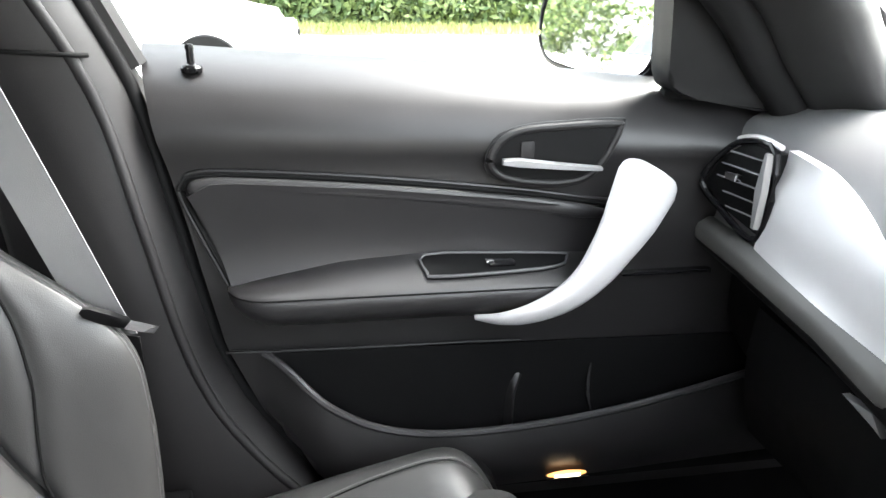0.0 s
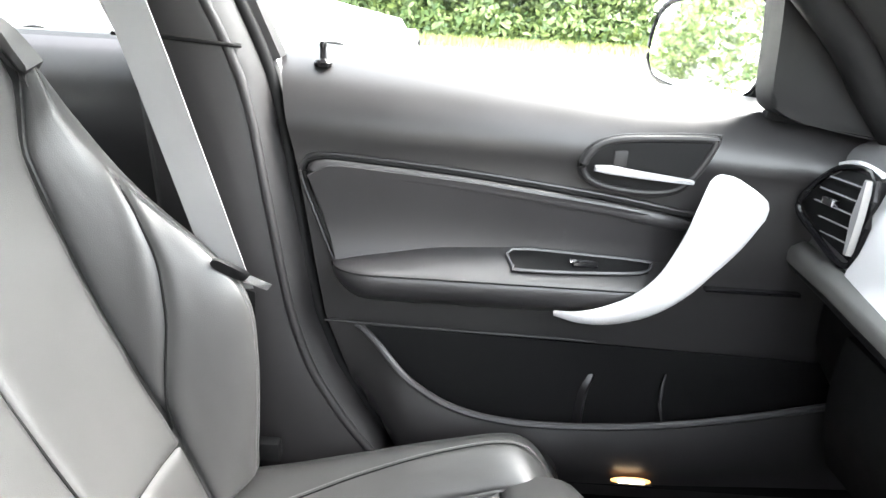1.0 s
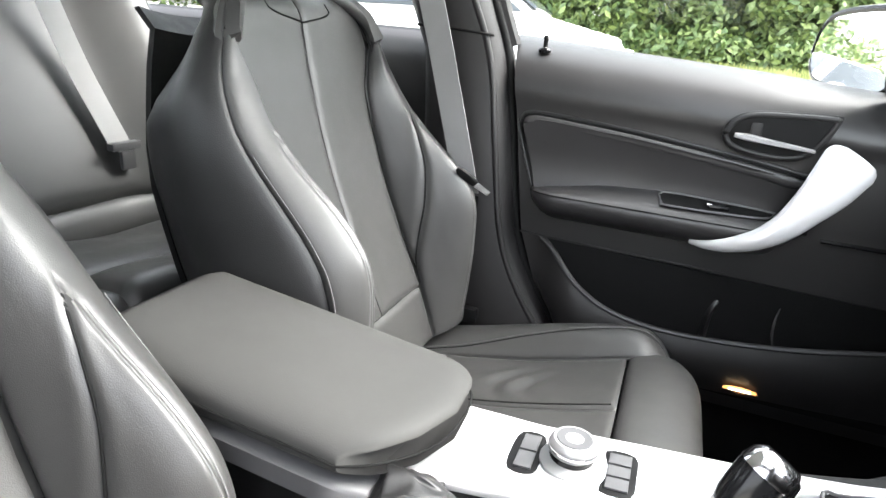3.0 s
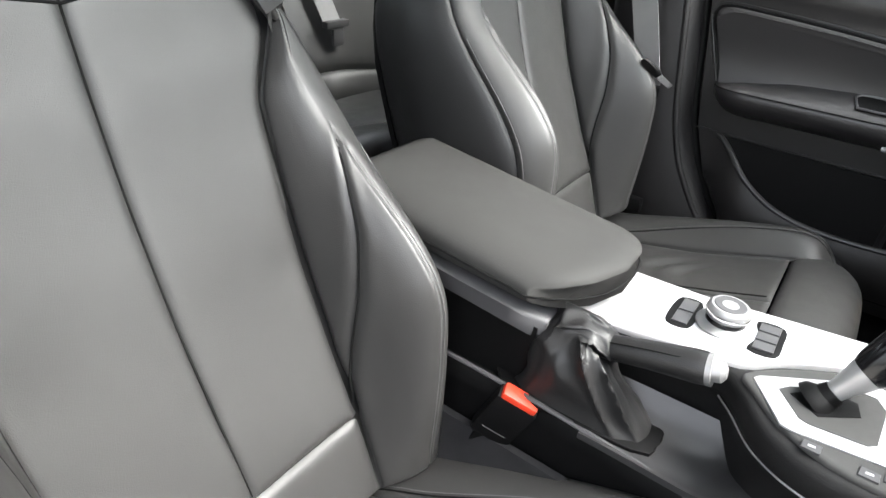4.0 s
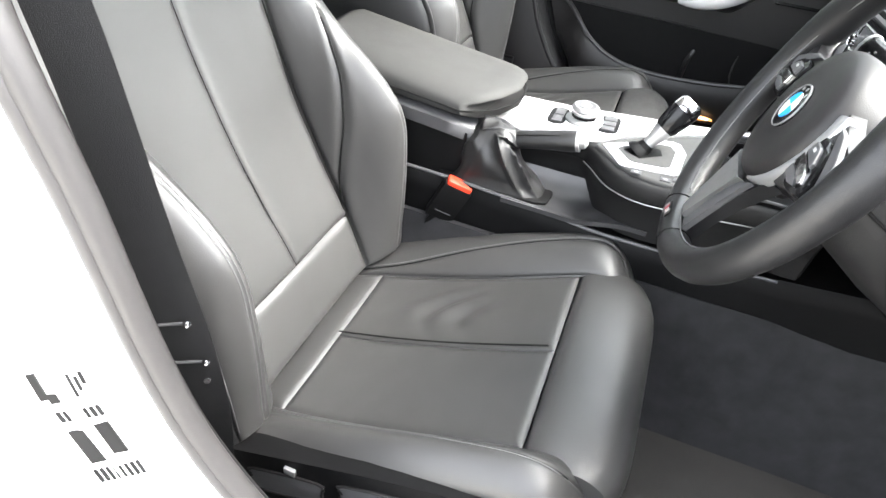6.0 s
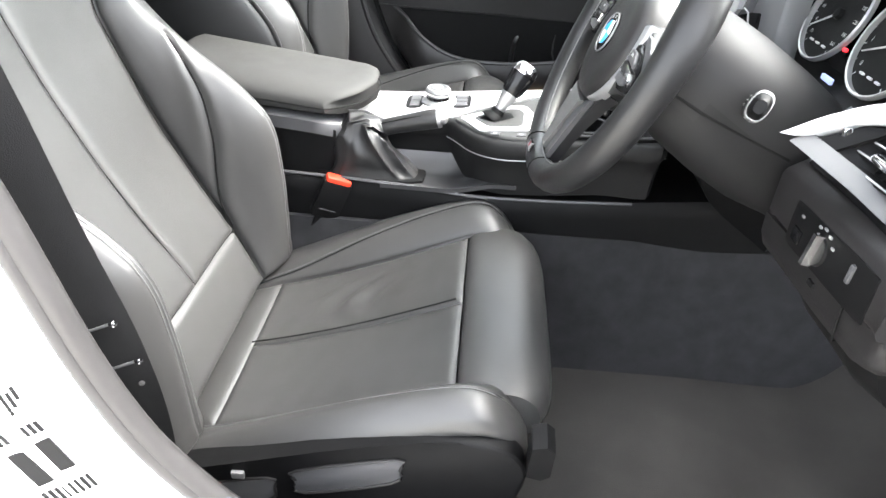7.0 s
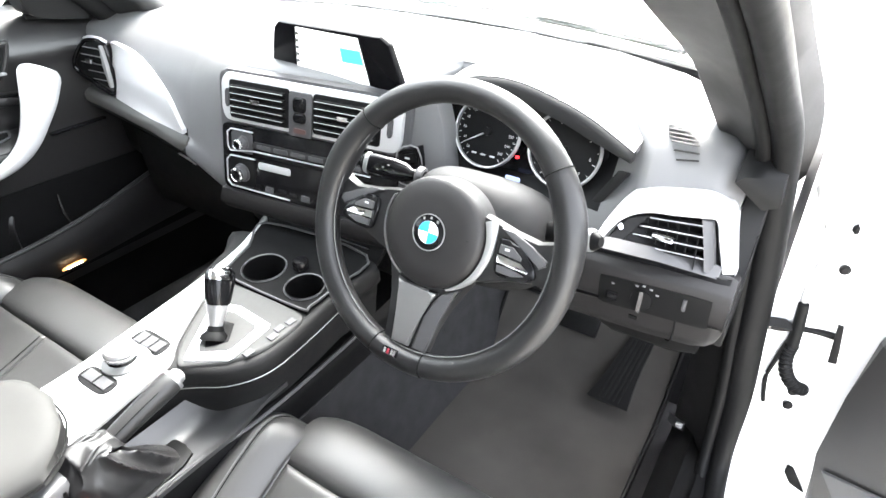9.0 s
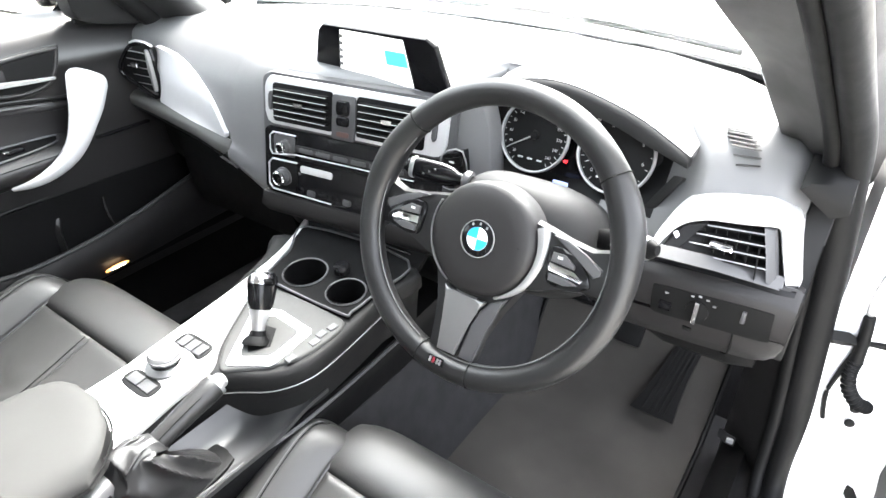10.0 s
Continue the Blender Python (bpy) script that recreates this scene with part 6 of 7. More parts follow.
def buckle(name, p, lean, label):
    b = thing(name, p, label, "seat belt buckle", "front seat belt buckles")
    M = Matrix.Translation(p) @ lean
    def box(c, s, bev):
        bm = bm_box((0, 0, 0), s, bev)
        bm.transform(M @ Matrix.Translation(c))
        return bm
    part("housing", box((0, 0, -.045), (.052, .022, .080), .006), DARK, b)
    part("release_button", box((0, 0, -.004), (.044, .020, .012), .004), RED, b, "red release button")
    part("stalk", box((0, 0, -.12), (.032, .012, .09), .004), DARK, b)
    part("seam_line", box((0, -.0112, -.065), (.030, .001, .0015), 0), GREYPL, b)
    return b


buckle("seat_belt_buckle", (-.022, -.132, .515), pose(0, 0, 0, 8, 22, 20), "black seat belt buckle with red release button beside the console")

# ---- driver side: pillars, seals, open door ----
def driver_b_pillar():
    zs = [0.30, 0.36, 0.42, 0.48, 0.54, 0.62, 0.72, 0.83, 0.95, 1.05, 1.15, 1.30]
    rows = []
    for z in zs:
        e = b_pillar_edge(z)
        w = interp(z, [0.3, 0.55, 0.95, 1.3], [0.34, 0.20, 0.155, 0.14])
        y0 = interp(z, [0.3, 0.5, 0.95, 1.3], [0.695, 0.70, 0.705, 0.61])
        rows.append([(e - 0.04, -(y0 + .035), z), (e - 0.06, -y0, z), (e - w + .02, -(y0 - .004), z), (e - w, -(y0 + .03), z), (e - w, -(y0 + .045), z), (e - .04, -(y0 + .045), z)])
    # darker plastic than the passenger side: shade behind the seat is painted in
    single("pillar_b_driver", bm_loft(rows), DARK, "black plastic B-pillar trim beside the driver seat", "pillar", "structure", angle=60)
    rows = []
    for z in [0.15] + zs:
        e = b_pillar_edge(max(z, .30))
        y0 = interp(z, [0.15, 0.3, 0.5, 0.95, 1.3], [0.74, 0.745, 0.745, 0.75, 0.655])
        rows.append([(e + .010, -(y0 - .018), z), (e + .012, -(y0 - .008), z), (e + .004, -(y0 + .007), z), (e - .012, -(y0 + .02), z), (e - .030, -(y0 + .040), z), (e - .055, -(y0 + .052), z), (e - .26, -(y0 + .055), z), (e - .26, -(y0 - .01), z)])
    single("pillar_b_jamb", bm_loft(rows), PAINT, "white painted door jamb behind the driver seat", "pillar", "structure", angle=60)
    pts = [(b_pillar_edge(z) + .021, -interp(z, [0.3, .5, .95, 1.3], [0.722, .732, 0.737, 0.642]), z) for z in (1.28, 1.1, 0.95, 0.8, 0.66, 0.56, 0.48, 0.42, 0.37, .31)]
    seal_along("trim_seal_b", pts, .0115, "black rubber seal along the driver B-pillar", SEAL_LIT)
    seal_along("trim_seal_b_outer", [(p[0] - .005, p[1] - .0095, p[2]) for p in pts], .0062, "outer black rubber seal lip along the driver B-pillar", SEAL_LIT)
    seal_along("trim_seal_b_inner", [(p[0] - .006, p[1] + .012, p[2]) for p in pts], .0055, "black trim edge along the driver B-pillar", SOFT)


driver_b_pillar()


def jamb_label():
    """Two small information stickers on the white jamb, unreadable print as plain bars."""
    lab = thing("jamb_sticker", (-.15, -.78, .60), "white sticker with dark unreadable print on the jamb", "sticker")
    def at(u, v, h):
        z = lerp(.665, .535, v)
        e = b_pillar_edge(z)
        return Vector((lerp(e - .016, e - .046, u) + h * .5, lerp(-.768, -.794, u) - h * .8, z))
    part("sheet", bm_loft([[at(-.1, v, .001), at(1.1, v, .001), at(1.1, v, .0025), at(-.1, v, .0025)] for v in np.linspace(-.05, 1.05, 10)]), material("sticker_white", (.8, .8, .8), .5), lab)
    ink = material("sticker_ink", (.008, .008, .008), .6, spec=.2)
    bars = [(.82, .96, .00, .22), (.50, .82, .18, .26), (.10, .38, .48, .74), (.56, .88, .50, .78)]
    bars += [(.06 + .11 * k, .12 + .11 * k, .04 + .03 * (k % 2), .14 + .05 * (k % 3)) for k in range(4)]
    bars += [(.06 + .12 * k, .13 + .12 * k, .34, .42) for k in range(7)]
    bars += [(.06 + .12 * k, .12 + .12 * k, .84, .95) for k in range(8)]
    for u0, u1, v0, v1 in bars:
        part("print_bar", bm_loft([[at(u0, v, .0020), at(u1, v, .0020), at(u1, v, .0042), at(u0, v, .0042)] for v in np.linspace(v0, v1, 4)]), ink, lab)
    return lab


jamb_label()


def a_pillar(side, name, label):
    inner = spline([(.80, -.632, .855), (.695, -.612, .930), (.630, -.596, .99), (.575, -.580, 1.045), (.425, -.552, 1.13), (.14, -.50, 1.305)], 5)
    outer = spline([(.73, -.70, .82), (.665, -.70, .905), (.60, -.690, .975), (.53, -.668, 1.045), (.36, -.636, 1.17), (.10, -.605, 1.30)], 5)
    rows = []
    for a, b in zip(inner, outer):
        m1, m2 = a.lerp(b, .3) + Vector((-.004, .002, -.002)), a.lerp(b, .7) + Vector((-.010, .006, -.006))
        k = Vector((.05, -.03, .03))
        m0 = a.lerp(b, .12) + Vector((-.006, .008, -.004))
        rows.append([a + Vector((.028, -.002, .014)), a + Vector((.006, .008, .003)), m0, m1, m2, b, b + k, a + k])
    rows = [[(p.x, p.y * -side, p.z) for p in r] for r in rows]
    single(name, bm_loft(rows), APILLAR, label, "pillar", "structure", angle=60)


a_pillar(-1, "pillar_a_driver", "grey trimmed windscreen pillar on the driver side")
a_pillar(1, "pillar_a_passenger", "grey trimmed windscreen pillar on the passenger side")
seal_along("trim_seal_a_passenger", [(.70, .715, .85), (.645, .704, .915), (.585, .692, .975), (.515, .672, 1.045), (.345, .640, 1.17), (.09, .610, 1.30)], .024, "black rubber door seal along the passenger windscreen pillar", PILLAR)


def driver_front():
    # foot of the windscreen pillar trim over the end of the dash
    rows = []
    for x, zi in ((.605, .903), (.62, .912), (.64, .924), (.70, .934), (.78, .93), (.88, .915)):
        rows.append([(x, -.658, zi - .012), (x, -.668, zi - .002), (x, -.690, zi + .002), (x + .01, -.712, zi - .004), (x + .02, -.715, zi - .04), (x, -.697, zi - .04)])
    single("pillar_a_foot", bm_loft(rows), DARK, "black foot of the windscreen pillar trim beside the dashboard", "pillar", "structure", angle=60)
    # kick trim ahead of the driver's opening, from dash end to the seal
    def kick(u, v):
        z = lerp(.13, .93, v)
        y = lerp(-.655, -.735 + .03 * v, u)
        return (.735 - .05 * u - .02 * v + .10 * (1 - u) * (1 - v) ** 2, y, z)
    single("wall_kick", bm_sheet(kick, 6, 16, .03, (1, 0, 0)), SOFT, "black kick panel beside the driver footwell", "kick panel", "structure")
    pts = [(.40, -.765, .345), (.56, -.764, .335), (.64, -.758, .34), (.675, -.752, .38), (.685, -.745, .5), (.680, -.733, .63), (.670, -.722, .75), (.655, -.708, .875), (.630, -.700, .945), (.565, -.682, 1.02), (.36, -.645, 1.18), (.05, -.61, 1.305), (-.25, -.605, 1.315)]
    seal_along("trim_seal_a", pts, .0165, "thick black rubber seal round the driver opening", squash=1.25)
    seal_along("trim_seal_a_inner", [(p[0] - .004, p[1] + .024, p[2] - .006) for p in pts[2:]], .010, "black trim edge beside the driver seal", DARK)
    rows = []
    for z in (.10, .3, .5, .7, .9, .98):
        rows.append([(.70, -.745 + .02 * max(0, z - .7), z), (.715, -.80, z), (.75, -.855, z), (.90, -.86, z), (.90, -.74, z), (.78, -.73, z)])
    single("pillar_a_jamb", bm_loft(rows), PAINT, "white painted hinge pillar of the driver door", "pillar", "structure", angle=60)
    # sill trim strip and opener
    single("trim_sill", bm_loft([[(x, -.655, .20), (x, -.66, .315), (x, -.69, .335), (x, -.700, .345), (x, -.706, .337), (x, -.722, .337), (x, -.728, .345), (x, -.750, .341), (x, -.756, .330), (x, -.756, .20)] for x in (-.3, .2, .6, .76)]), DARK, "black plastic sill trim by the driver seat", "sill trim", "structure", angle=60)


driver_front()


def bonnet_release():
    lever = thing("bonnet_release", (.745, -.665, .34), "small black bonnet release lever with a modelled highlight", "lever")
    part("handle", bm_loft([[(.735 + dx, y, z - h), (.725 + dx, y, z), (.735 + dx, y, z + h), (.750 + dx, y, z)] for y, z, h, dx in ((-.650, .345, .010, 0), (-.664, .343, .013, -.004), (-.680, .340, .011, -.004))]), DARK, lever)
    # small silver box stands in for the highlight on the lever
    part("mark", bm_box((.722, -.672, .349), (.006, .012, .010), .002), SILVER, lever, "pale box for the lever's highlight")


bonnet_release()
HINGE = Vector((.775, -.845, 0))
OPEN = 66.0


def driver_door():
    door = thing("door_2", (HINGE.x, HINGE.y, .2), "white driver door standing wide open", "car door", kind="structure")
    d = Vector((-math.cos(radians(OPEN)), -math.sin(radians(OPEN)), 0))
    n = Vector((-math.sin(radians(OPEN)), math.cos(radians(OPEN)), 0))
    def at(s, h, z):
        p = HINGE + d * s + n * h
        return Vector((p.x, p.y, z))
    part("door_shell", bm_prism([at(0, 0, .14), at(.02, 0, .55), at(.0, 0, .90), at(.05, 0, .97), at(1.02, 0, .99), at(1.10, 0, .80), at(1.0, 0, .30), at(.90, 0, .14)], n * -.13, .015, 3), PAINT, door, "white painted door shell")
    part("door_trim", bm_prism([at(.062, .002, .66), at(.058, .002, .55), at(.056, .002, .42), at(.068, .002, .30), at(.11, .002, .22), at(.9, .002, .20), at(1.0, .002, .35), at(1.05, .002, .80), at(.98, .002, .93), at(.16, .002, .93), at(.13, .002, .80)], n * .04, .018, 3), DOORTRIM, door, "black grained trim panel")
    part("trim_band", bm_prism([at(.075, .042, .40), at(.30, .042, .47), at(.9, .042, .50), at(.9, .042, .36), at(.16, .042, .30)], n * .008, .004), GREYPL, door)
    # check strap, cable boot, bolts and hinges between door and pillar
    strap_pts = [(.690, -.742, .647), (.702, -.773, .646), (.722, -.812, .640), (.735, -.843, .632)]
    part("check_strap", bm_tube(spline(strap_pts, 5), [.0075] * 6 + [.0062] * 10, 10, squash=.8), DARK, door, "black check strap")
    part("strap_shoe", bm_loft([[(.688 + x, y, z - w), (.680 + x, y - .002, z), (.688 + x, y, z + w), (.698 + x, y + .004, z)] for x, y, z, w in ((.0, -.738, .650, .006), (.004, -.752, .649, .012), (.010, -.768, .648, .012), (.014, -.780, .646, .007))]), RUBBER, door)
    part("strap_plate", bm_prism([(.722, -.834, .664), (.722, -.842, .664), (.722, -.853, .598), (.722, -.841, .596)], (-.006, 0, 0), .002), DARK, door)
    boot = spline([(.705, -.7835, .690), (.703, -.787, .654), (.702, -.789, .615)], 6)
    part("cable_sleeve", bm_tube(boot, [.0075 + .002 * i / len(boot) for i in range(len(boot))], 12), RUBBER, door, "smooth black cable sleeve")
    boot = spline([(.702, -.789, .617), (.702, -.788, .593), (.703, -.796, .562), (.706, -.812, .541), (.715, -.829, .532)], 14)
    part("cable_boot", bm_tube(boot, [.0092 + .0016 * math.sin(i * 1.57) for i in range(len(boot))], 12), RUBBER, door, "ribbed black rubber cable boot")
    part("cable", bm_tube(spline([(.703, -.783, .625), (.701, -.776, .585), (.701, -.772, .545), (.703, -.777, .51), (.705, -.781, .492)], 5), .0036, 6), RUBBER, door)
    for y, z, x in ((-.810, .819, .716), (-.814, .755, .717), (-.815, .521, .718), (-.816, .491, .718)):
        part("bolt", bm_lathe([(.0075, 0), (.0075, .003), (.005, .005), (0, .005)], facing((x, y, z), (-.96, -.28, 0)), 14), DARK, door)
    part("jamb_recess", bm_prism([(p.x, p.y, p.z) for p in spline([(.708, -.780, .757), (.708, -.788, .752), (.708, -.790, .700), (.707, -.783, .690), (.707, -.777, .70)], 3, True)], (-.002, 0, 0), .001), SATIN, door)
    for z in (.32, .82):
        part("hinge", bm_box((.735, -.83, z), (.05, .045, .05), .008), PAINT, door)
    part("striker_hook", bm_prism([(.712, p.x, p.y) for p in spline([(-.744, .912), (-.752, .894), (-.767, .889), (-.769, .880), (-.760, .868), (-.766, .850), (-.777, .834), (-.774, .812), (-.764, .836), (-.755, .856), (-.746, .868), (-.749, .886)], 2, True)], (-.012, 0, 0), .003), SATIN, door, "grey metal hook")
    part("drain_slot", bm_prism([at(.0, .001, .318), at(.025, .001, .322), at(.055, .001, .288), at(.030, .001, .286)], n * .003, .001), DARK, door)
    return door


driver_door()


def pedal_set():
    acc = thing("accelerator_pedal", (.9, -.54, FLOOR_Z), "ribbed black rubber floor-hinged accelerator pedal", "pedal", "pedals")
    a, b = Vector((.985, -.535, .315)), Vector((.838, -.512, .210))
    nn = Vector((-.66, 0, .75))
    def pt(f, w, h):
        return a.lerp(b, f) + Vector((0, w, 0)) + nn * h
    part("pad", bm_loft([[pt(f, -w, 0), pt(f, -w, .010), pt(f, w, .010), pt(f, w, 0)] for f, w in ((0, .026), (.45, .030), (.75, .037), (1, .046))]), RUBBER, acc)
    for k in range(5):
        w = -.018 + .009 * k
        part("rib", bm_tube([pt(.05, w, .011), pt(.95, w * 1.2, .011)], .002, 5), DARK, acc)
    brk = thing("brake_pedal", (1.0, -.385, FLOOR_Z), "wide black rubber brake pedal", "pedal", "pedals")
    part("pad", bm_box((.965, -.385, .30), (.018, .095, .055), .006, 2, Matrix.Rotation(radians(35), 3, 'Y')), RUBBER, brk)
    part("arm", bm_tube([(.975, -.385, .30), (1.02, -.38, .40), (1.04, -.38, .55)], .008, 8), DARK, brk)
    rest = thing("foot_rest", (.98, -.22, FLOOR_Z), "black carpeted foot rest in the driver footwell", "foot rest")
    part("pad", bm_box((1.02, -.215, .20), (.05, .10, .20), .01, 2, Matrix.Rotation(radians(38), 3, 'Y')), CARPET, rest)


pedal_set()


def floor_mat(name, y0, y1, x0, x1, label, mat):
    m = thing(name, ((x0 + x1) / 2, (y0 + y1) / 2, FLOOR_Z), label, "floor mat", "floor mats")
    def f(u, v):
        x = lerp(x0, x1, u)
        y = lerp(y0, y1, v)
        return (x, y, FLOOR_Z + .010 + .004 * noise.noise((x * 4, y * 4, 0)) + .14 * max(0, (x - (x1 - .16)) / .16) ** 2)
    part("carpet_pad", bm_sheet(f, 24, 16, .008, (0, 0, -1)), mat, m)
    edge = [f(0, v) for v in np.linspace(0, 1, 9)] + [f(u, 1) for u in np.linspace(.1, 1, 9)] + [f(1, v) for v in np.linspace(.9, 0, 8)] + [f(u, 0) for u in np.linspace(.9, .1, 9)]
    part("binding", bm_tube(edge, .005, 6, True), DARK, m)


floor_mat("floor_mat", -.62, -.19, .30, .98, "dusty black carpet floor mat in the driver footwell", MAT_CARPET)
# passenger mat takes the footwell shade in its colour
floor_mat("floor_mat", .18, .62, .30, .98, "carpet floor mat in the passenger footwell, darkened for shade", UNDER)


# ---- belts ----
def belts():
    b = thing("seat_belt", (-.20, .62, .7), "grey seat belt hanging at the passenger B-pillar", "seat belt", "seat belts")
    part("webbing", strap([(-.345, .585, 1.24), (-.276, .590, 1.03), (-.231, .590, .883), (-.192, .588, .755), (-.180, .600, .70)], (1, -.15, 0), .050), WEBBING, b)
    rows = []
    for f, h, g in ((0, .004, .004), (.12, .009, .007), (.5, .0105, .008), (.85, .009, .007), (1, .006, .004)):
        c = Vector((-.190, .558, .752)).lerp(Vector((-.156, .582, .722)), f)
        rows.append([c + Vector((.45 * a * h * 1.2, -.75 * q * g, .7 * a * h)) for a, q in ((1, 0), (.7, .8), (-.7, .8), (-1, 0), (-.7, -.8), (.7, -.8))])
    tg = part("tongue", bm_loft(rows), DARK, b, "black belt tongue", angle=50)
    part("tongue_blade", bm_prism([(-.162, .578, .719), (-.154, .580, .728), (-.134, .602, .708), (-.141, .601, .699)], (.001, -.003, .001), .0006), CHROME, tg, "bright metal tongue blade")
    # lower run of the same belt, in the shaded webbing colour
    part("lower_webbing", strap([(-.178, .604, .70), (-.19, .628, .58), (-.20, .645, .45), (-.19, .645, .36)], (1, -.2, 0), .046), WEBBING_D, b)
    part("anchor", bm_box((-.165, .628, .440), (.05, .02, .030), .005), DARK, b)
    part("stop_button", bm_lathe([(.005, 0), (.004, .003), (0, .003)], facing((-.170, .618, .589), (0.3, -1, 0)), 10), SILVER, b)
    d = thing("seat_belt", (-.15, -.66, .7), "seat belt darkened for shade between driver seat and B-pillar", "seat belt", "seat belts")
    part("webbing", strap([(-.30, -.605, 1.22), (-.215, -.66, 1.05), (-.150, -.685, .90), (-.122, -.69, .75), (-.10, -.69, .62), (-.10, -.685, .50), (-.12, -.68, .36)], (1, .45, 0), .046), WEBBING_D, d)
    for p, q in (((-.125, -.700, .648), (-.093, -.694, .660)), ((-.112, -.699, .604), (-.080, -.694, .617))):
        part("trim_rod", bm_tube([p, q], .0014, 8), GREYPL, d)
        part("rod_end", bm_lathe([(.0032, 0), (.0030, .004), (0, .005)], facing(q, (1, -.4, .3)), 10), CHROME, d)
    part("stop_button", bm_lathe([(.0036, 0), (.003, .003), (0, .003)], facing((-.084, -.692, .587), (.6, -1, .3)), 10), CHROME, d)
    r = thing("rear_seat_belt", (-.85, .3, .7), "grey rear seat belt with black plastic guide", "seat belt", "seat belts")
    part("webbing", strap([(-1.03, .43, 1.02), (-.985, .460, .86), (-.915, .487, .70)], (.2, 1, 0), .048), WEBBING, r)
    g = part("belt_guide", bm_box((-.905, .488, .70), (.02, .075, .016), .005), GREYPL, r)
    part("tongue", bm_box((-.900, .490, .670), (.010, .036, .040), .005), GREYPL, r)


belts()

# ---- rear cabin sides, glass, outside ----
def rear_sides():
    for s, nm in ((1, "passenger"), (-1, "driver")):
        def panel(u, v):
            x = lerp(-.30, -1.75, u)
            z = lerp(.14, .985, v)
            return (x, s * (door_y(z) + .005), z)
        single("wall_rear_" + nm, bm_sheet(panel, 12, 18, .06, (0, s, 0)), DOORTRIM, "black rear door trim on the %s side" % nm, "rear door", "structure")
        g = single("window_rear_" + nm, bm_prism([(-.34, s * .755, .98), (-1.25, s * .755, .98), (-1.20, s * .66, 1.25), (-.40, s * .65, 1.28)], (0, s * .004, 0), 0), glass("rear_tinted_glass", (.85, .87, .86)), "tinted rear side window", "window", "structure")
        g.visible_shadow = True
        rows = []
        for z in (.95, 1.05, 1.15, 1.28):
            f = (z - .95) / .33
            rows.append([(lerp(-1.22, -1.12, f), s * lerp(.70, .60, f), z), (-1.80, s * lerp(.70, .60, f), z), (-1.80, s * lerp(.78, .66, f), z), (lerp(-1.22, -1.12, f), s * lerp(.78, .66, f), z)])
        single("pillar_c_" + nm, bm_loft(rows), HEADLINER, "grey C-pillar trim on the %s side" % nm, "pillar", "structure", angle=60)
        single("trim_rail_" + nm, bm_tube(spline([(.14, s * .60, 1.305), (-.25, s * .605, 1.315), (-.9, s * .60, 1.31), (-1.7, s * .58, 1.26)], 5), .03, 10), HEADLINER, "grey roof rail trim on the %s side" % nm, "roof rail", "structure")


rear_sides()


def windscreen():
    def f(u, v):
        y = lerp(-.66, .66, u)
        b = 1.06 - .16 * (y / .66) ** 2
        t = .14 - .06 * (y / .66) ** 2
        return (lerp(b, t, v), y * lerp(1, .86, v), lerp(.915, 1.325, v) + .03 * math.sin(math.pi * v))
    g = single("windscreen", bm_sheet(f, 14, 8, .005, (.6, 0, .8)), GLASS, "clear windscreen", "windscreen", "structure")
    g.visible_shadow = False
    single("trim_cowl", bm_tube([Vector(f(u, 0)) + Vector((.01, 0, -.004)) for u in np.linspace(0, 1, 16)], .010, 8), RUBBER, "black rubber strip at the foot of the windscreen", "seal", "structure")
    wp = thing("windscreen_wiper", (1.1, -.1, .94), "black wiper blade lying along the windscreen foot", "wiper")
    part("blade", bm_tube([Vector(f(u, .055)) + Vector((.012, 0, .012)) for u in np.linspace(.12, .55, 10)], .006, 6), DARK, wp)
    part("arm", bm_tube([Vector(f(u, .02)) + Vector((.03, 0, .018)) for u in np.linspace(.30, .72, 8)], .006, 6), DARK, wp)
    single("roof_header", bm_tube([Vector(f(u, 1)) + Vector((-.01, 0, 0)) for u in np.linspace(0, 1, 12)], .03, 8), HEADLINER, "grey header trim above the windscreen", "header trim", "structure")

    def hood(u, v):
        x = lerp(1.03, 2.15, u)
        y = lerp(-.84, .84, v)
        return (x, y, .915 - .10 * u - .14 * max(0, (u - .8) / .2) ** 2 - .05 * abs(y / .84) ** 3 - .0 + .012 * math.exp(-((abs(y) - .45) / .07) ** 2))
    single("bonnet", bm_sheet(hood, 16, 20, .02, (0, 0, -1)), PAINT, "white painted bonnet", "bonnet", "structure")
    single("body_nose", bm_box((1.69, 0, .38), (.98, 1.66, .56), .10, 3), PAINT, "white painted front body of the car", "car body", "structure")


windscreen()


def door_mirror():
    m = thing("door_mirror", (.50, .90, .92), "black-edged door mirror outside the passenger window", "door mirror")
    def fp(f, z):
        return (lerp(.500, .394, f), lerp(.795, .991, f), z - .014)
    face = spline([fp(.10, 1.095), fp(.70, 1.098), fp(.93, 1.075), fp(1.0, 1.02), fp(.95, .985), fp(.80, .968), fp(.30, .955), fp(.04, .970), fp(0, 1.03)], 4, True)
    part("housing", bm_prism([p + Vector((.004, .001, 0)) for p in face], (.10, .05, 0), .03, 4), PAINT, m, "white mirror housing")
    c = sum(face, Vector()) / len(face)
    part("rim", bm_tube(face, .008, 8, True), GLOSS, m)
    def lean(p):
        return p + Vector((-.88, -.476, 0)) * (.008 + (c.z - p.z) * math.tan(radians(2.2)))
    part("mirror_glass", bm_prism([lean(c + (p - c) * .95) for p in face], (.002, .002, 0), 0), MIRROR, m, "mirror glass")
    part("foot", bm_box((.52, .79, .925), (.07, .10, .030), .01), DARK, m)
    return m


door_mirror()

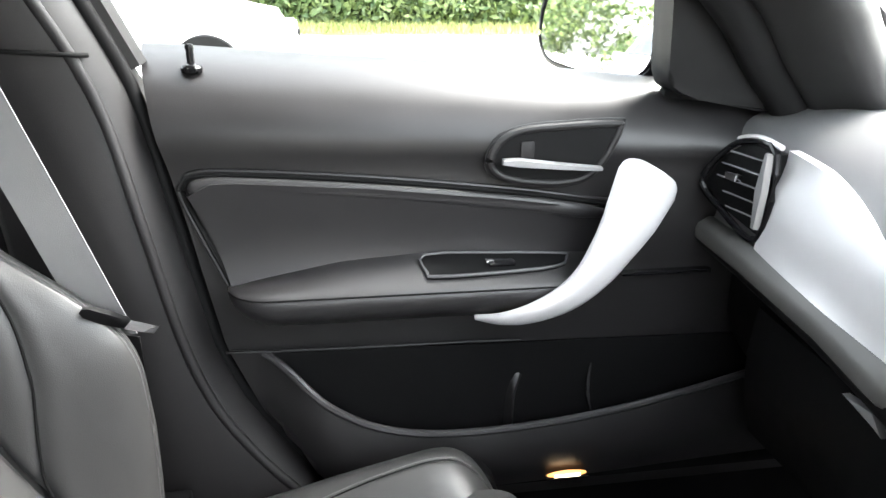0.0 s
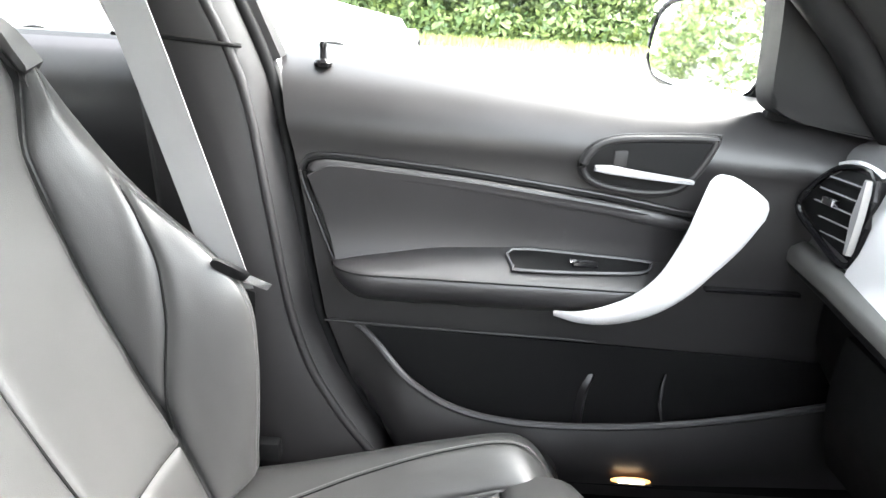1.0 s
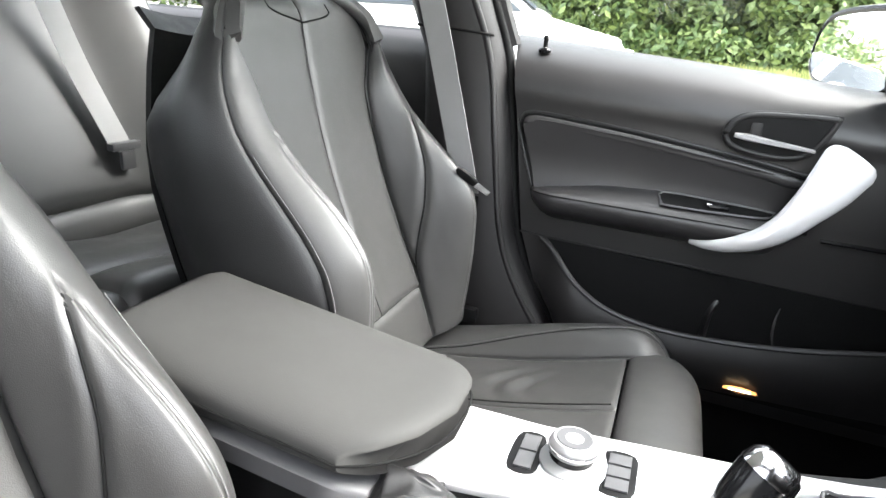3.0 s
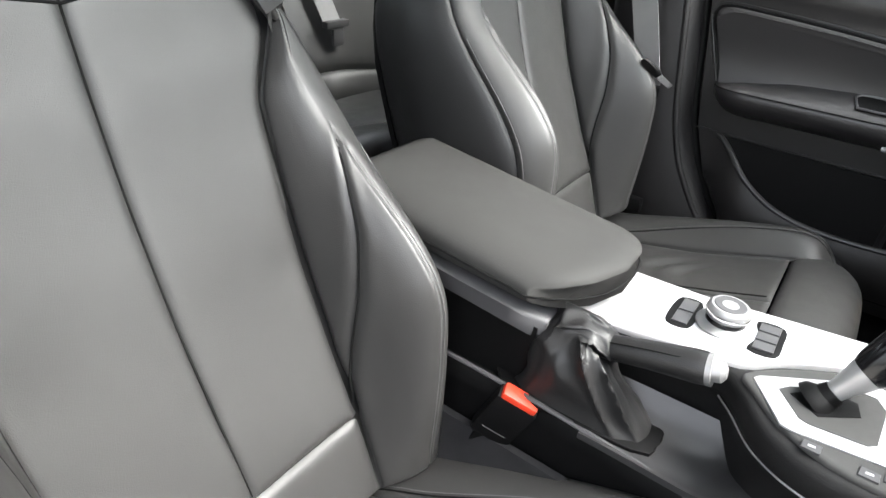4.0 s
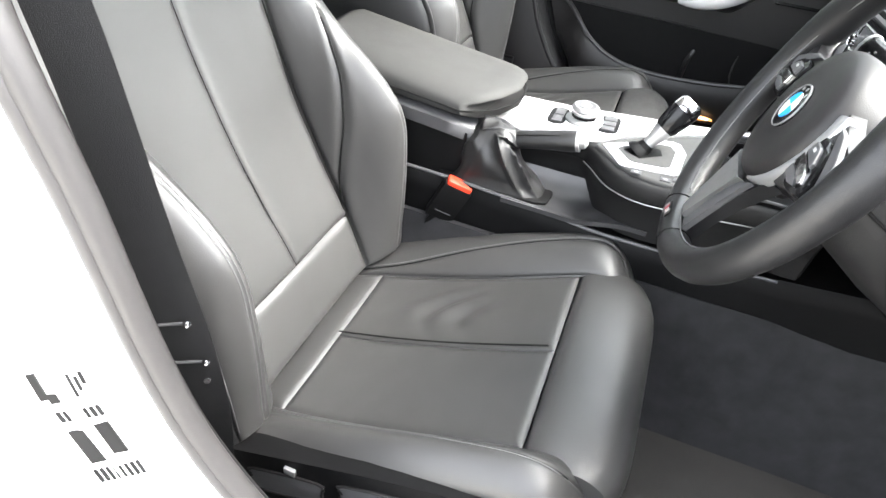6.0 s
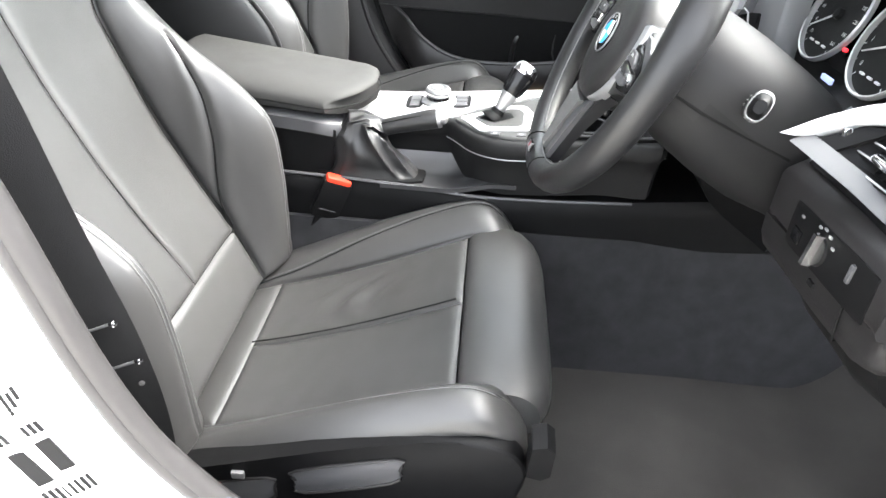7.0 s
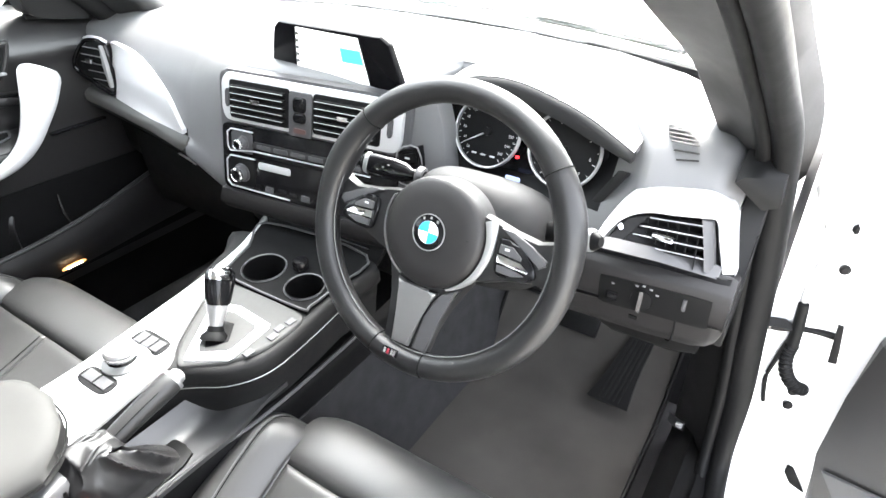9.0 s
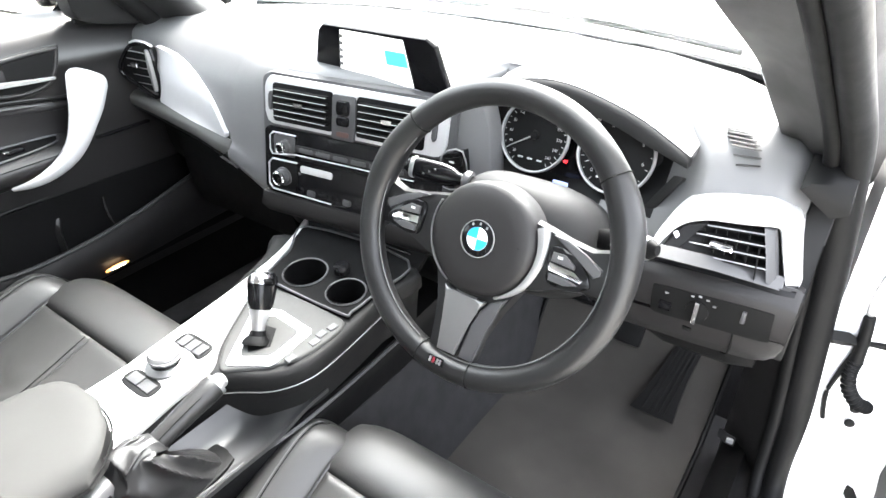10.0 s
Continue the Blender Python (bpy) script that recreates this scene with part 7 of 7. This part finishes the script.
# ---- outside: verge, hedge, parked white car ----
def leaf_cloud(spots, size, seed, n_each):
    """Many small folded leaves scattered about clump centres (x, y, z, radius)."""
    rng = np.random.default_rng(seed)
    verts, faces = [], []
    for cx, cy, cz, r in spots:
        for _ in range(n_each):
            d = rng.normal(size=3)
            d /= np.linalg.norm(d)
            p = np.array((cx, cy, cz)) + d * r * rng.uniform(.55, 1.05)
            a = rng.normal(size=3)
            a /= np.linalg.norm(a)
            b = np.cross(a, d + rng.normal(size=3) * .4)
            b /= np.linalg.norm(b) + 1e-6
            s = size * rng.uniform(.6, 1.4)
            k = len(verts)
            verts += [tuple(p - a * s), tuple(p + b * s * .45), tuple(p + a * s), tuple(p - b * s * .45 + d * s * .15)]
            faces.append((k, k + 1, k + 2, k + 3))
    me = bpy.data.meshes.new("leaves")
    me.from_pydata(verts, [], faces)
    return me


def leaf_material(name, c0, c1):
    m = bpy.data.materials.new(name)
    m.use_nodes = True
    t = m.node_tree
    b = t.nodes["Principled BSDF"]
    g = t.nodes.new("ShaderNodeNewGeometry")
    mx = t.nodes.new("ShaderNodeMix")
    mx.data_type = 'RGBA'
    mx.inputs[6].default_value = (*c0, 1)
    mx.inputs[7].default_value = (*c1, 1)
    t.links.new(g.outputs["Random Per Island"], mx.inputs[0])
    t.links.new(mx.outputs[2], b.inputs["Base Color"])
    b.inputs["Roughness"].default_value = .55
    return m


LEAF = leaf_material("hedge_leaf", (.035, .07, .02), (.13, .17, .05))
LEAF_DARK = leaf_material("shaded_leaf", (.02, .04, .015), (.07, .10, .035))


def stuff(name, me, mat, label, category):
    me.materials.append(mat)
    return tagged(new(name, me), label, category, "", "stuff")


def planting():
    rng = np.random.default_rng(5)
    spots, dark = [], []
    for i in range(95):
        x = rng.uniform(-3.0, 3.6)
        y = 12.2 + rng.uniform(0, 1.6) + .15 * abs(x)
        z = rng.uniform(.7, 4.2)
        spots.append((x, y - .15 * z, z, rng.uniform(.45, .8)))
    for i in range(46):
        x = lerp(-3.4, 4.0, i / 45) + rng.uniform(-.1, .1)
        spots.append((x, 12.2 + rng.uniform(-.1, .25), ground_height(x, 12.2) + rng.uniform(.05, .45), .36))
    stuff("hedge", leaf_cloud(spots, .085, 1, 420), LEAF, "broad-leaved green hedge with yellowing leaves beyond the drive", "hedge")
    for i in range(210):
        x = rng.uniform(-11, 16)
        y = 15.5 + rng.uniform(0, 2.5)
        dark.append((x, y, .8 + 10.5 * rng.uniform(0, 1) ** 1.25, rng.uniform(.7, 1.25)))
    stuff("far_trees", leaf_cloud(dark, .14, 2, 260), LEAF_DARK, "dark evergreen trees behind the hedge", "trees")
    spots2 = []
    for i in range(70):
        x = rng.uniform(-26, -4)
        y = rng.uniform(12.0, 14.5)
        spots2.append((x, y, rng.uniform(.7, 3.6), rng.uniform(.5, .9)))
    for i in range(90):
        spots2.append((rng.uniform(-24, -18), rng.uniform(-6, 12), rng.uniform(.5, 4.4), rng.uniform(.6, 1.0)))
    stuff("hedge_far", leaf_cloud(spots2, .11, 3, 300), LEAF, "green hedge running along the drive", "hedge")
    # grass verge under the hedge
    def verge(u, v):
        x, y = lerp(-28, 16, u), lerp(10.6, 16.5, v)
        return (x, y, ground_height(x, y) + .02 + .03 * noise.noise((x, y, 0)) - .03 * (v < .02))
    single("grass_verge", bm_sheet(verge, 60, 10, .03, (0, 0, -1)), material("dry_grass", (.16, .19, .05), .9, var=.45, scale=3.0, bump=1.0, bscale=40), "dry yellow-green grass verge below the hedge", "grass", "structure")
    n = 5000
    verts, faces = [], []
    for i in range(n):
        x, y = rng.uniform(-6, 6), rng.uniform(10.7, 12.0)
        z = ground_height(x, y) + .03
        h, w = rng.uniform(.06, .16), .012
        dx, dy = rng.normal(0, .04, 2)
        k = len(verts)
        verts += [(x - w, y, z), (x + w, y, z), (x + dx, y + dy, z + h)]
        faces.append((k, k + 1, k + 2))
    me = bpy.data.meshes.new("grass")
    me.from_pydata(verts, [], faces)
    stuff("grass_blades", me, leaf_material("grass_blade", (.10, .13, .03), (.30, .30, .10)), "loose grass blades on the verge", "grass")


planting()


def parked_car(loc, turn, label):
    car = thing("parked_car", (0, 0, 0), label, "car", "parked cars")
    L = [(-2.15, .45, .78, .70), (-2.05, .80, .95, .80), (-1.2, .95, 1.0, .84), (-.55, 1.42, 1.42, .84), (.5, 1.46, 1.46, .84), (1.15, 1.02, 1.05, .84), (1.95, .86, .90, .80), (2.15, .50, .70, .70)]
    rows = []
    for x, zt, zs, w in L:
        zs = min(.95, zt)
        wt = w * (.78 if zt > 1.2 else .96)
        rows.append([(x, -w, .28), (x, -w, .6), (x, -w * .99, zs), (x, -wt, zt - .04), (x, -wt * .7, zt), (x, wt * .7, zt), (x, wt, zt - .04), (x, w * .99, zs), (x, w, .6), (x, w, .28)])
    part("body", bm_loft(rows), PAINT, car, angle=60)
    dark = material("car_window_tint", (.03, .035, .04), .1, var=.1)
    for s in (1, -1):
        part("side_window", bm_prism([(-1.0, s * .835, .98), (-.50, s * .70, 1.36), (.46, s * .70, 1.40), (1.0, s * .83, 1.02)], (0, s * .012, 0), .003), dark, car, "dark side glass")
        for x in (-1.35, 1.32):
            wh = part("wheel", bm_lathe([(.0, -.1), (.30, -.1), (.315, -.07), (.315, .07), (.30, .1), (.0, .1)], Matrix.Translation((x, s * .76, .315)) @ pose(0, 0, 0, 90), 28), RUBBER, car)
            part("rim", bm_lathe([(.0, -.105), (.20, -.105), (.21, .105), (0, .105)], Matrix.Translation((x, s * .76, .315)) @ pose(0, 0, 0, 90), 20), SILVER, wh)
        part("mirror", bm_box((.75, s * .95, 1.02), (.12, .18, .12), .04, 3), PAINT, car)
        part("headlamp", bm_box((2.06, s * .58, .70), (.14, .28, .12), .04, 3), CHROME, car)
    part("windscreen_glass", bm_prism([(1.10, -.72, 1.06), (1.10, .72, 1.06), (.56, .56, 1.42), (.56, -.56, 1.42)], (.012, 0, .02), .003), dark, car, "dark windscreen")
    part("rear_glass", bm_prism([(-1.16, -.70, 1.0), (-1.16, .70, 1.0), (-.62, .56, 1.39), (-.62, -.56, 1.39)], (-.012, 0, .02), .003), dark, car)
    part("grille", bm_box((2.13, 0, .62), (.06, .70, .12), .03, 3), GLOSS, car)
    car.matrix_basis = Matrix.Translation(loc) @ pose(0, 0, 0, 0, 0, turn)
    return car


parked_car((-2.55, 6.7, ground_height(-2.5, 6.0)), 5, "white hatchback parked across the drive")
parked_car((-10.5, 1.6, ground_height(-10, 1.6)), 4, "white hatchback parked behind along the drive")
parked_car((-9.0, 5.2, ground_height(-9, 5.2)), 12, "white car parked further down the drive")
